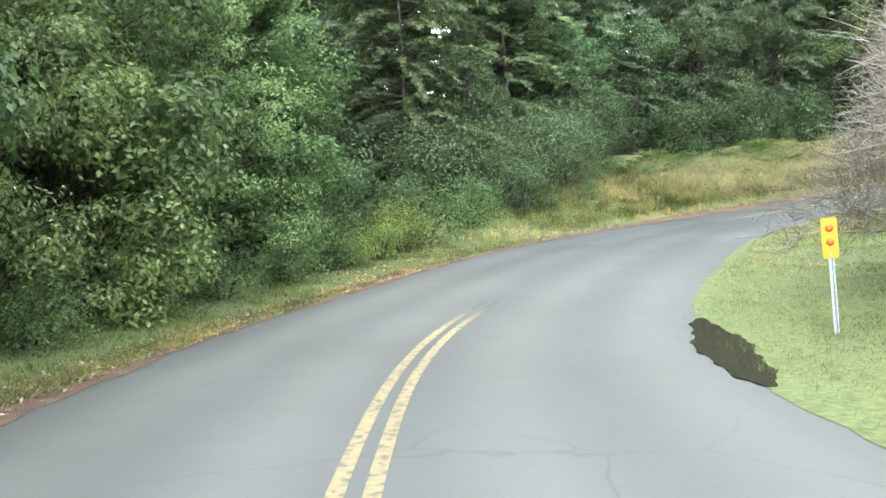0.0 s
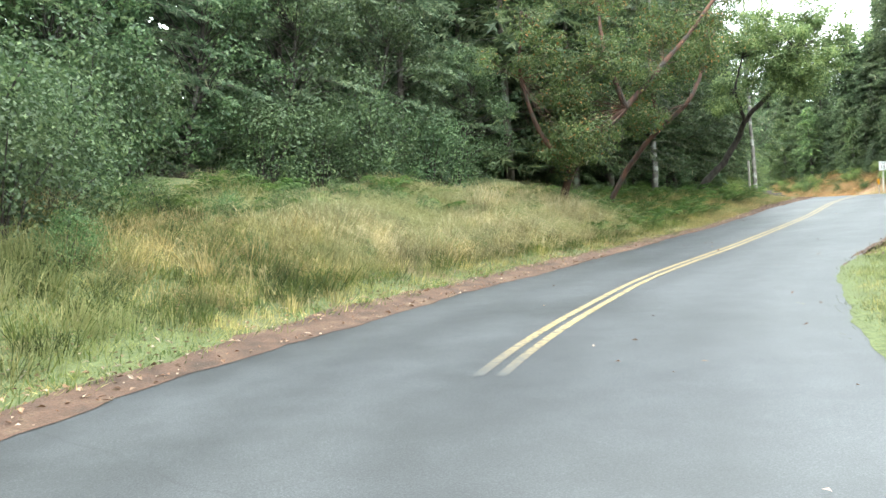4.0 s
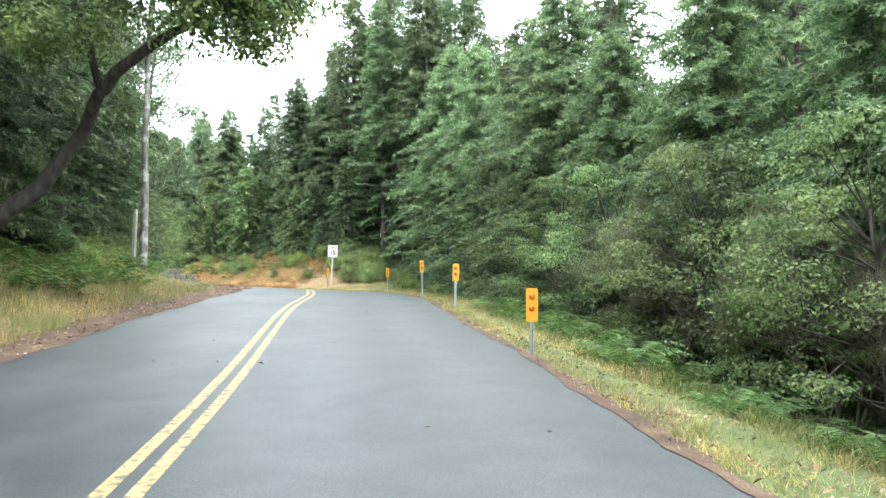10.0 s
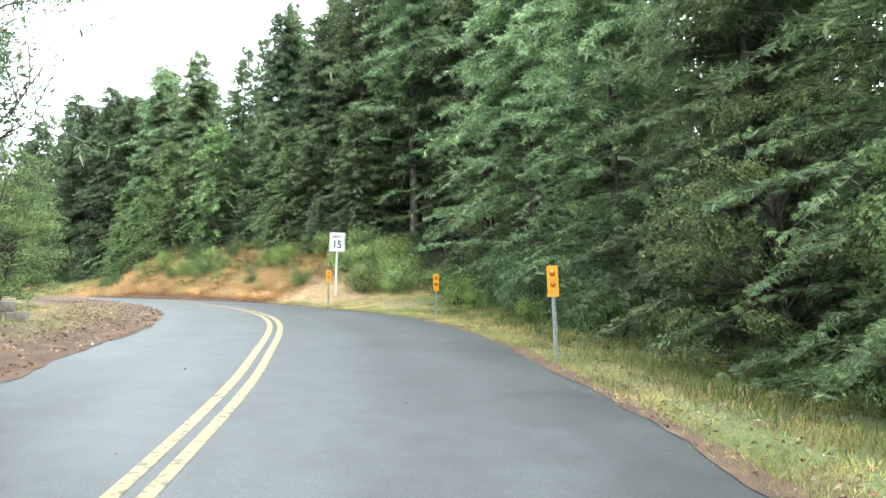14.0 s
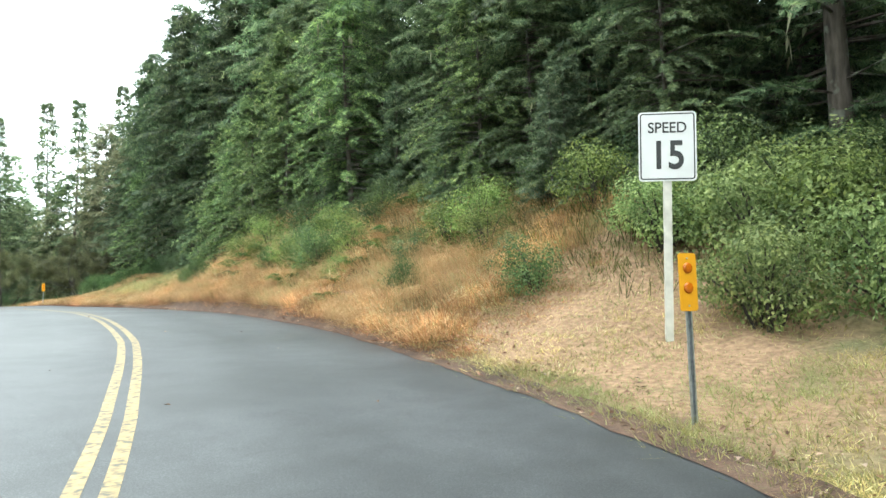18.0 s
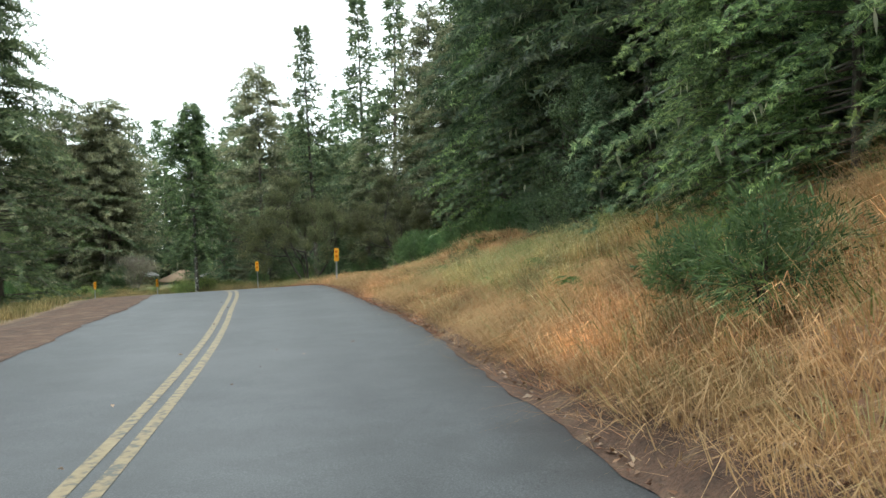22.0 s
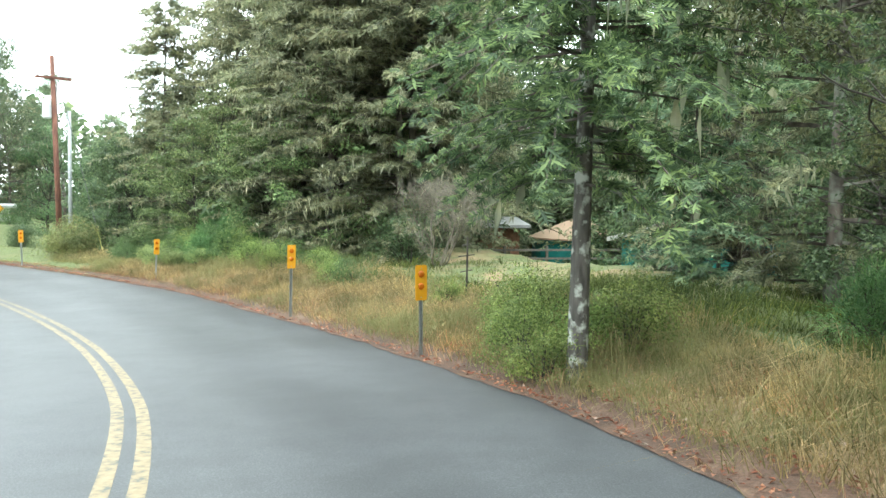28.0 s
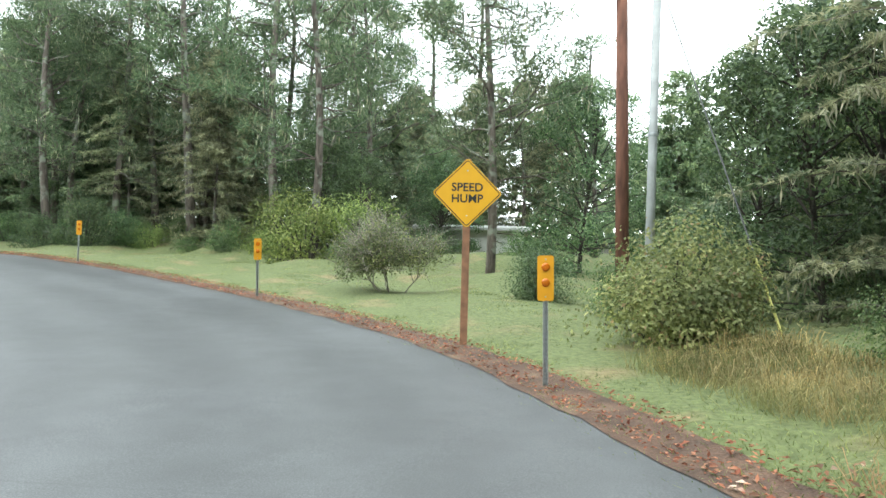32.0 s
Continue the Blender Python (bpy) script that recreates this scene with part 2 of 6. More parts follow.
ASPHALT, PAINT, GROUND, SHOULDER = asphalt_mat(), paint_mat(), ground_mat(), shoulder_mat()
FIR_NEEDLE = leaf_mat("fir_needles", (0.07, 0.115, 0.07), (0.138, 0.2, 0.12), (0.27, 0.33, 0.21), 0.5)
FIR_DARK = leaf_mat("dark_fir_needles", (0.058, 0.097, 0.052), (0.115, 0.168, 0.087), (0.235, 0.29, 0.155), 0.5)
PINE_NEEDLE = leaf_mat("pine_needles", (0.062, 0.1, 0.055), (0.115, 0.165, 0.09), (0.2, 0.25, 0.15), 0.5)
OAK_LEAF = leaf_mat("broad_leaves", (0.053, 0.098, 0.04), (0.112, 0.176, 0.068), (0.205, 0.275, 0.118), 0.5, 0.42)
DARK_LEAF = leaf_mat("dark_glossy_leaves", (0.052, 0.09, 0.045), (0.1, 0.155, 0.074), (0.18, 0.245, 0.122), 0.45, 0.36)
BRIGHT_LEAF = leaf_mat("bright_leaves", (0.105, 0.155, 0.045), (0.215, 0.285, 0.085), (0.345, 0.41, 0.15), 0.48, 0.5)
MADRONE_LEAF = leaf_mat("madrone_leaves", (0.05, 0.088, 0.03), (0.1, 0.145, 0.05), (0.185, 0.21, 0.085), 0.5, 0.42, (0.34, 0.18, 0.07))
FERN_LEAF = leaf_mat("fern_leaves", (0.06, 0.12, 0.03), (0.115, 0.19, 0.055), (0.2, 0.28, 0.1), 0.4, 0.55)
BROOM_LEAF = leaf_mat("broom_stems", (0.055, 0.12, 0.045), (0.11, 0.2, 0.075), (0.19, 0.29, 0.12), 0.4, 0.5)
SPARSE_LEAF = leaf_mat("sparse_olive_leaves", (0.075, 0.09, 0.042), (0.145, 0.165, 0.075), (0.25, 0.265, 0.135), 0.5, 0.55)
BUSHY_NEEDLE = leaf_mat("grey_green_needles", (0.1, 0.15, 0.085), (0.19, 0.255, 0.145), (0.33, 0.39, 0.235), 0.55)
MAPLE_LEAF = leaf_mat("maple_leaves", (0.1, 0.155, 0.062), (0.2, 0.275, 0.115), (0.32, 0.395, 0.19), 0.48, 0.5)
HEMLOCK_NEEDLE = leaf_mat("hemlock_needles", (0.082, 0.135, 0.07), (0.158, 0.225, 0.118), (0.28, 0.35, 0.19), 0.5)
OLIVE_LEAF = leaf_mat("olive_leaves", (0.14, 0.17, 0.07), (0.26, 0.305, 0.125), (0.4, 0.43, 0.22), 0.55, 0.5, (0.33, 0.25, 0.14))
LAWN_BLADE = leaf_mat("lawn_blades", (0.105, 0.125, 0.047), (0.185, 0.21, 0.08), (0.3, 0.315, 0.15), 0.5, 0.7, tufts=((0.8, 0.82, 0.8), (1.18, 1.12, 1.05)))
LICHEN = leaf_mat("lichen", (0.19, 0.2, 0.135), (0.31, 0.32, 0.225), (0.44, 0.44, 0.34), 0.4, 0.9)
DRY_GRASS = leaf_mat("dry_orange_grass", (0.26, 0.12, 0.065), (0.5, 0.262, 0.145), (0.66, 0.44, 0.29), 0.45, 0.8, None, (0.46, 0.3, 0.165), tufts=((0.42, 0.6, 0.45), (1.3, 1.25, 1.2)))
STRAW = leaf_mat("pale_straw_grass", (0.27, 0.24, 0.125), (0.5, 0.45, 0.255), (0.7, 0.635, 0.43), 0.45, 0.8, None, (0.33, 0.34, 0.15), tufts=((0.4, 0.58, 0.38), (1.3, 1.28, 1.25)))
GREEN_GRASS = leaf_mat("green_grass", (0.045, 0.08, 0.02), (0.11, 0.155, 0.04), (0.2, 0.235, 0.08), 0.45, 0.7, tufts=((0.6, 0.6, 0.55), (1.4, 1.25, 1.0)))
YELLOW_GRASS = leaf_mat("yellowing_grass", (0.19, 0.165, 0.075), (0.38, 0.315, 0.15), (0.56, 0.47, 0.27), 0.45, 0.75, None, (0.26, 0.28, 0.11), tufts=((0.42, 0.55, 0.4), (1.3, 1.2, 1.1)))
DEAD_LEAF = leaf_mat("fallen_leaves", (0.12, 0.065, 0.04), (0.3, 0.18, 0.12), (0.55, 0.44, 0.36), 0.15, 0.75)
RED_LITTER = leaf_mat("red_needle_litter", (0.2, 0.075, 0.04), (0.36, 0.16, 0.085), (0.5, 0.29, 0.17), 0.2, 0.85)
TWIG = bark_mat("grey_twigs", (0.11, 0.095, 0.082), (0.3, 0.265, 0.23))
BARK = bark_mat("fir_bark", (0.035, 0.028, 0.022), (0.14, 0.115, 0.095), (0.2, 0.21, 0.17))
DARK_BARK = bark_mat("dark_bark", (0.018, 0.015, 0.013), (0.075, 0.062, 0.052))
MADRONE_BARK = bark_mat("madrone_bark", (0.025, 0.015, 0.011), (0.12, 0.055, 0.032), (0.045, 0.036, 0.028), 5.0)
SPOT_BARK = bark_mat("lichened_bark", (0.05, 0.045, 0.04), (0.2, 0.18, 0.16), (0.32, 0.32, 0.29))
MARKER_YELLOW = plain_mat("marker_yellow", (0.6, 0.28, 0.008), 0.45, 0, 0.1, 6, 0.03)
AMBER = plain_mat("amber_lens", (0.45, 0.12, 0.006), 0.15, 0, 0.2, 60, 0.2)
STEEL = plain_mat("galvanised_steel", (0.42, 0.44, 0.45), 0.45, 0.8, 0.3, 30, 0.1)
SIGN_WHITE = plain_mat("sign_white", (0.6, 0.6, 0.6), 0.4, 0, 0.06, 5, 0.02)
SIGN_BLACK = plain_mat("sign_black", (0.015, 0.015, 0.015), 0.5, 0, 0.2, 20, 0)
SIGN_YELLOW = plain_mat("sign_yellow", (0.6, 0.32, 0.004), 0.45, 0, 0.08, 5, 0.02)
POST_WOOD = plain_mat("brown_post_wood", (0.22, 0.11, 0.06), 0.8, 0, 0.4, 9, 0.4)
POLE_WOOD = bark_mat("pole_wood", (0.08, 0.035, 0.025), (0.2, 0.09, 0.06))
GREY_POLE = plain_mat("grey_pole", (0.32, 0.33, 0.33), 0.6, 0, 0.25, 4, 0.1)
WIRE = plain_mat("wire", (0.08, 0.08, 0.08), 0.5, 0.6, 0.1, 5, 0)
GUARD = plain_mat("guy_guard_yellow", (0.55, 0.52, 0.16), 0.5, 0, 0.1, 5, 0)
BLOCK = plain_mat("wall_block", (0.17, 0.15, 0.13), 0.9, 0, 0.45, 10, 0.6)
HOUSE_WHITE = plain_mat("house_white_paint", (0.5, 0.49, 0.46), 0.6, 0, 0.12, 3, 0.05)
HOUSE_BEIGE = plain_mat("house_beige_paint", (0.5, 0.45, 0.36), 0.6, 0, 0.12, 3, 0.05)
HOUSE_TEAL = plain_mat("teal_paint", (0.02, 0.16, 0.14), 0.5, 0, 0.15, 3, 0.05)
ROOF = plain_mat("roof_shingle", (0.2, 0.2, 0.21), 0.85, 0, 0.4, 12, 0.4)
METAL_ROOF = plain_mat("pale_metal_roof", (0.4, 0.4, 0.39), 0.45, 0.2, 0.15, 3, 0.05)
GLASS_DARK = plain_mat("window_glass", (0.02, 0.025, 0.03), 0.05, 0, 0.1, 3, 0)
MUD = plain_mat("puddle_mud", (0.03, 0.025, 0.02), 0.08, 0, 0.3, 5, 0.02)

# ---- helpers for building ----
RNG = np.random.default_rng(7)


def mesh_of(name, verts, faces, mat, smooth=False):
    me = bpy.data.meshes.new(name)
    me.from_pydata(np.asarray(verts, float).tolist(), [], [list(map(int, f)) for f in faces])
    me.materials.append(mat)
    if smooth:
        me.polygons.foreach_set("use_smooth", np.ones(len(me.polygons), bool))
    me.update()
    return me


class Geo:
    """Collects pieces of one mesh."""

    def __init__(self):
        self.v, self.f, self.n = [], [], 0

    def add(self, verts, faces):
        verts = np.asarray(verts, float).reshape(-1, 3)
        self.v.append(verts)
        self.f.extend((np.asarray(faces) + self.n).tolist() if not isinstance(faces, list) else [[i + self.n for i in q] for q in faces])
        self.n += len(verts)
        return self

    def tube(self, pts, radii, sides=7, cap=True):
        pts = np.asarray(pts, float)
        tang = np.gradient(pts, axis=0)
        tang /= np.linalg.norm(tang, axis=1)[:, None] + 1e-9
        ref = np.array([1.0, 0, 0]) if abs(tang[0, 0]) < 0.8 else np.array([0, 1.0, 0])
        a = np.cross(tang, ref)
        a /= np.linalg.norm(a, axis=1)[:, None] + 1e-9
        b = np.cross(tang, a)
        th = np.arange(sides) * 2 * math.pi / sides
        rad = np.asarray(radii, float)[:, None, None]
        ring = pts[:, None] + rad * (np.cos(th)[None, :, None] * a[:, None] + np.sin(th)[None, :, None] * b[:, None])
        k, f = len(pts), []
        for i in range(k - 1):
            for j in range(sides):
                f.append([i * sides + j, i * sides + (j + 1) % sides, (i + 1) * sides + (j + 1) % sides, (i + 1) * sides + j])
        if cap:
            f.append(list(range(sides))[::-1])
            f.append([(k - 1) * sides + j for j in range(sides)])
        return self.add(ring.reshape(-1, 3), f)

    def box(self, cx, cy, cz, sx, sy, sz):
        v = [(cx + x * sx / 2, cy + y * sy / 2, cz + z * sz / 2) for x in (-1, 1) for y in (-1, 1) for z in (-1, 1)]
        return self.add(v, [[0, 1, 3, 2], [4, 6, 7, 5], [0, 4, 5, 1], [2, 3, 7, 6], [0, 2, 6, 4], [1, 5, 7, 3]])

    def kites(self, p, d, side, length, width, fold=0.15):
        """Pointed leaves: root p, way d, sideways vector side."""
        p, d, side = (np.asarray(q, float).reshape(-1, 3) for q in (p, d, side))
        length, width = np.broadcast_to(length, len(p))[:, None], np.broadcast_to(width, len(p))[:, None]
        up = np.cross(side, d)
        mid = p + d * length * 0.45
        lift = up * width * fold
        v = np.stack([p, mid + side * width / 2 + lift, p + d * length, mid - side * width / 2 + lift], 1).reshape(-1, 3)
        return self.add(v, np.arange(len(v)).reshape(-1, 4))

    def sprays(self, p, d, side, length, pairs):
        """Feathers of needles: a midrib and side shoots, all narrow."""
        self.kites(p, d, side, length, length * (0.2 if pairs else 0.42))
        for k in range(pairs):
            at = 0.15 + 0.45 * k / max(1, pairs - 1) if pairs > 1 else 0.3
            for sgn in (-1, 1):
                self.kites(p + d * (length * at)[:, None], unit(d * 0.75 + side * sgn), unit(side - d * 0.5 * sgn), length * (0.62 - 0.2 * at), length * 0.15)
        return self

    def mesh(self, name, mat, smooth=False):
        return mesh_of(name, np.concatenate(self.v), self.f, mat, smooth)


def unit(a):
    return a / (np.linalg.norm(a, axis=-1, keepdims=True) + 1e-9)


def part(name, geo, mat, parent, label="", smooth=False):
    ob = new(name, geo.mesh(name, mat, smooth) if isinstance(geo, Geo) else geo)
    ob.parent = parent
    if label:
        ob["label"] = label
    return ob


def bevelled(name, geo, mat, width=0.01, segs=2):
    me = geo.mesh(name, mat)
    bm = bmesh.new()
    bm.from_mesh(me)
    bmesh.ops.recalc_face_normals(bm, faces=bm.faces)
    bmesh.ops.bevel(bm, geom=bm.edges[:], offset=width, segments=segs, affect="EDGES", profile=0.5)
    bm.to_mesh(me)
    bm.free()
    return me


# ---- the road's line and the lie of the land ----


def glide(keys, per=24):
    k = np.array(keys, float)
    p = np.vstack([2 * k[0] - k[1], k, 2 * k[-1] - k[-2]])
    out = []
    for i in range(1, len(p) - 2):
        for u in np.arange(per) / per:
            a, b, c, d = p[i - 1:i + 3]
            out.append(0.5 * (2 * b + (c - a) * u + (2 * a - 5 * b + 4 * c - d) * u * u + (3 * b - a - 3 * c + d) * u ** 3))
    out.append(p[-2])
    return np.array(out)


LINE = glide(ROAD_KEYS)
LXY, LZ, BANK = LINE[:, :2], LINE[:, 2], np.tan(np.radians(LINE[:, 3]))
TAN = unit(np.gradient(LXY, axis=0))
RIGHT = np.stack([TAN[:, 1], -TAN[:, 0]], 1)
STA = np.concatenate([[0], np.cumsum(np.linalg.norm(np.diff(LXY, axis=0), axis=1))]) - 30


def table(rows, s):
    r = np.array(rows, float)
    return np.stack([np.interp(s, r[:, 0], r[:, j]) for j in range(1, r.shape[1])], -1)


# station, left edge, right edge
EDGES = [(-30, -3.1, 3.2), (12, -3.1, 3.15), (24, -2.9, 3.2), (34, -2.8, 3.2), (44, -3.1, 3.6), (52, -3.0, 3.6), (62, -2.55, 3.65), (74, -2.45, 3.9),
         (84, -2.5, 3.85), (92, -2.5, 3.8), (98, -2.5, 3.6), (106, -2.5, 3.1), (120, -2.7, 3.35), (130, -2.5, 3.1), (140, -2.6, 3.6), (150, -2.6, 3.75), (160, -2.6, 3.7), (170, -2.7, 3.2), (174, -2.7, 3.1), (180, -2.7, 3.05), (215, -2.8, 2.9)]
# station, then the rise over the road's edge at 1, 3.5, 8, 16 and 40 m out from it
RISE_LEFT = [(-30, 0, -.1, -.2, 0, 1), (10, .05, 0, -.1, .3, 2), (20, 0, -.05, .4, 1.4, 4), (28, .2, 1.2, 2.6, 4, 6), (42, .2, 1.2, 2.6, 4, 6), (52, .1, 1, 2, 3, 5),
             (60, .05, .8, 1.6, 2.5, 4), (68, .05, .7, 1.4, 2.2, 3), (77, .03, .35, .9, 1.4, 3), (86, 0, .1, .4, .7, 1), (100, 0, 0, -.3, -.8, -1), (215, 0, 0, -.2, -.5, -1)]
RISE_RIGHT = [(-30, 0, .1, .2, .4, 1), (10, 0, .1, .2, .3, 0), (20, 0, -.1, -1, -3, -5), (42, -.05, -.6, -2, -4, -6), (54, -.15, -1, -2.5, -4, -5), (64, -.05, -.6, -2, -3.5, -5),
              (76, 0, -.3, -1.5, -3, -4), (84, .05, .2, -.6, -1.5, -2), (89, .1, .7, 1.6, 2, 3), (95, .5, 2.3, 3.4, 4.7, 6), (101, .85, 2.6, 3.1, 4.2, 6), (108, .95, 2.7, 3.2, 4.4, 6.4), (112, .5, 1.9, 2.8, 4.2, 6.2), (119, .35, 1.4, 2.4, 3.9, 6),
              (125, .3, 1.4, 2.0, 2.9, 4), (131, .08, .5, 1.1, 1.7, 3), (137, .05, .2, .3, .6, 1), (142, .1, .2, 0, -.3, -.5), (148, .25, .4, .2, -.4, -1.3), (160, .3, .5, .3, -.3, -1.3), (168, .1, .25, .2, -.3, -1), (176, .05, .2, .2, .1, 0), (215, .05, .1, .1, .1, 0)]
OUT = np.array([0, 1, 3.5, 8, 16, 40.0])


def station(xy):
    """Station and offset (right is positive) of points, with the index on the line."""
    xy = np.asarray(xy, float).reshape(-1, 2)
    idx = np.empty(len(xy), int)
    for a in range(0, len(xy), 4000):
        q = xy[a:a + 4000]
        idx[a:a + 4000] = ((q[:, None] - LXY[None]) ** 2).sum(2).argmin(1)
    v = xy - LXY[idx]
    return STA[idx] + (v * TAN[idx]).sum(1), (v * RIGHT[idx]).sum(1), idx


def road_z(s, o):
    s = np.asarray(s, float)
    return np.interp(s, STA, LZ) + np.interp(s, STA, BANK) * np.clip(o, -6, 6)


def wobble(x, y):
    return (0.16 * np.sin(x * 0.9 + 1.3 * np.sin(y * 0.37)) + 0.14 * np.sin(y * 1.1 + 1.7 * np.sin(x * 0.29)) + 0.09 * np.sin(x * 2.3 + y * 1.9) + 0.5 * np.sin(x * 0.11 + 2) * np.sin(y * 0.09))


def land_at(s, o, x, y, sunk=0.09):
    s, o = np.asarray(s, float), np.asarray(o, float)
    e = table(EDGES, s)
    out_l, out_r = e[..., 0] - o, o - e[..., 1]
    d = np.maximum(np.maximum(out_l, out_r), 0)
    left, right = table(RISE_LEFT, s), table(RISE_RIGHT, s)
    prof = np.where((o < 0)[..., None], left, right)
    prof = np.concatenate([np.zeros(prof.shape[:-1] + (1,)), prof], -1)
    k = np.clip(np.searchsorted(OUT, d, side="right") - 1, 0, 4)
    u = np.clip((d - OUT[k]) / (OUT[k + 1] - OUT[k]), 0, 1)
    a = np.take_along_axis(prof, k[..., None], -1)[..., 0]
    b = np.take_along_axis(prof, k[..., None] + 1, -1)[..., 0]
    rise = a + (b - a) * u
    return road_z(s, o) + rise - sunk * (d < 0.35) + wobble(x, y) * np.clip((d - 1) / 5, 0, 1)


def land(x, y):
    s, o, _ = station(np.stack([np.atleast_1d(x), np.atleast_1d(y)], -1))
    return land_at(s, o, np.atleast_1d(x), np.atleast_1d(y))


def spot(s, o):
    """A place on the land beside the road: x, y, z and the road's heading there in degrees."""
    p = np.array([np.interp(s, STA, LXY[:, j]) + o * np.interp(s, STA, RIGHT[:, j]) for j in (0, 1)])
    t = [np.interp(s, STA, TAN[:, j]) for j in (0, 1)]
    return float(p[0]), float(p[1]), float(land(p[0], p[1])[0]), math.degrees(math.atan2(t[1], t[0])) - 90


def ribbon(name, o_left, o_right, lift, mat, s0, s1, step=0.6, cols=4, attrs=None, follow=False):
    ss = np.arange(s0, s1 + step / 2, step)
    lo, hi = (np.asarray(q(ss), float) for q in (o_left, o_right))
    v = []
    for c in range(cols + 1):
        o = lo + (hi - lo) * c / cols
        x = np.interp(ss, STA, LXY[:, 0]) + o * np.interp(ss, STA, RIGHT[:, 0])
        y = np.interp(ss, STA, LXY[:, 1]) + o * np.interp(ss, STA, RIGHT[:, 1])
        z = (land_at(ss, o, x, y, 0.0) if follow else road_z(ss, o)) + lift
        v.append(np.stack([x, y, z], -1))
    v = np.stack(v, 1)
    k = cols + 1
    f = [[i * k + j, i * k + j + 1, (i + 1) * k + j + 1, (i + 1) * k + j] for i in range(len(ss) - 1) for j in range(cols)]
    me = mesh_of(name, v.reshape(-1, 3), f, mat, True)
    for key, fn in (attrs or {}).items():
        at = me.attributes.new(key, "FLOAT", "POINT")
        oo = lo[:, None] + (hi - lo)[:, None] * np.arange(k)[None] / cols
        at.data.foreach_set("value", np.asarray(fn(np.repeat(ss, k), oo.reshape(-1)), np.float32))
    return new(name, me)


# the ground: one sheet, fine along the road, coarse towards the horizon
def axis(lo, hi, step):
    far = np.array([4, 10, 20, 40, 80, 160, 320, 640, 1200, 2000.0])
    return np.concatenate([lo - far[::-1], np.arange(lo, hi, step), hi + far])


gx, gy = axis(-45, 125, 0.8), axis(-45, 185, 0.8)
GX, GY = np.meshgrid(gx, gy)
gs, go, _ = station(np.stack([GX.ravel(), GY.ravel()], -1))
ge = table(EDGES, gs)
gz = land_at(gs, go, GX.ravel(), GY.ravel())
gout = np.maximum(np.maximum(ge[:, 0] - go, go - ge[:, 1]), 0)
gz -= np.where(gout < 0.3, 0.12, 0.0)
gw, gh = len(gx), len(gy)
gi = np.arange(gw * gh).reshape(gh, gw)
gf = np.stack([gi[:-1, :-1], gi[:-1, 1:], gi[1:, 1:], gi[1:, :-1]], -1).reshape(-1, 4)
ground_me = mesh_of("ground", np.stack([GX.ravel(), GY.ravel(), gz], -1), gf, GROUND, True)


def hump_fn(s, a, b, soft=3.0):
    return np.clip((s - a) / soft, 0, 1) * np.clip((b - s) / soft, 0, 1)


gr, gl = go > 0, go < 0
dry = np.maximum.reduce([gr * np.minimum(hump_fn(gs, 80, 150, 14), hump_fn(gs, 60, 137)) * np.clip((9 - gout) / 3, 0, 1), gl * hump_fn(gs, 24, 50) * np.clip((8 - gout) / 3, 0, 1) * 0.28,
                         gr * hump_fn(gs, 26, 84, 8) * np.clip((5 - gout) / 3, 0, 1) * 0.28, gr * hump_fn(gs, 134, 168) * np.clip((4 - gout) / 2, 0, 1) * 0.5,
                         gr * hump_fn(gs, 165, 207) * 0.25, gr * hump_fn(gs, 147, 161, 2) * np.clip((gout - 2.2) / 1.5, 0, 1) * 0.34, gl * hump_fn(gs, 50, 135) * np.clip((5 - gout) / 3, 0, 1) * 0.6])
dirt = np.maximum(gl * hump_fn(gs, 58, 135) * np.clip((3.2 - gout) / 2, 0, 1) * 0.9, np.clip((1.2 - gout) / 1.0, 0, 1) * 0.5 * np.where(gr & ((gs < 36) | (gs > 160)), 0.0, 1.0))
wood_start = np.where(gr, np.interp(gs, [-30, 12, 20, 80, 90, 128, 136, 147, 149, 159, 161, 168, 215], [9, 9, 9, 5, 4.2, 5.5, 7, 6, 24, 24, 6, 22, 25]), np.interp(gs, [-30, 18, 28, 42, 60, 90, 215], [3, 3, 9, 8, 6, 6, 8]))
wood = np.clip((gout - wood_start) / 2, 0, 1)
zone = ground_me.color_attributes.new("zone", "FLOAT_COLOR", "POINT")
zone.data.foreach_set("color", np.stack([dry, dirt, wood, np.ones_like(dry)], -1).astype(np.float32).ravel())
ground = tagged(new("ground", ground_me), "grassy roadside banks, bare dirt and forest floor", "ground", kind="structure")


def wheel_tracks(s, o):
    return np.maximum.reduce([np.exp(-((o - c) / 0.45) ** 2) for c in (-2.1, -0.75, 0.95, 2.5)]) * 0.75


def old_patch(s, o):
    return np.clip(0.75 - np.maximum(s - 14, 0) / 14, 0, 1) * (s < 34) + 0.18 * hump_fn(s, 140, 200, 10)


road = tagged(ribbon("road", lambda s: table(EDGES, s)[:, 0], lambda s: table(EDGES, s)[:, 1], 0.0, ASPHALT, -29, 208, 0.5, 24,
                     {"wheel": wheel_tracks, "old": old_patch}), "worn grey two-lane asphalt climbing through the forest", "road", kind="structure")


def edge_noise(s, k):
    return 0.07 * np.sin(s * 0.9 + k) + 0.045 * np.sin(s * 2.9 + 2 * k) + 0.035 * np.sin(s * 7.7 + 3 * k) + 0.02 * np.sin(s * 15.1 + k)


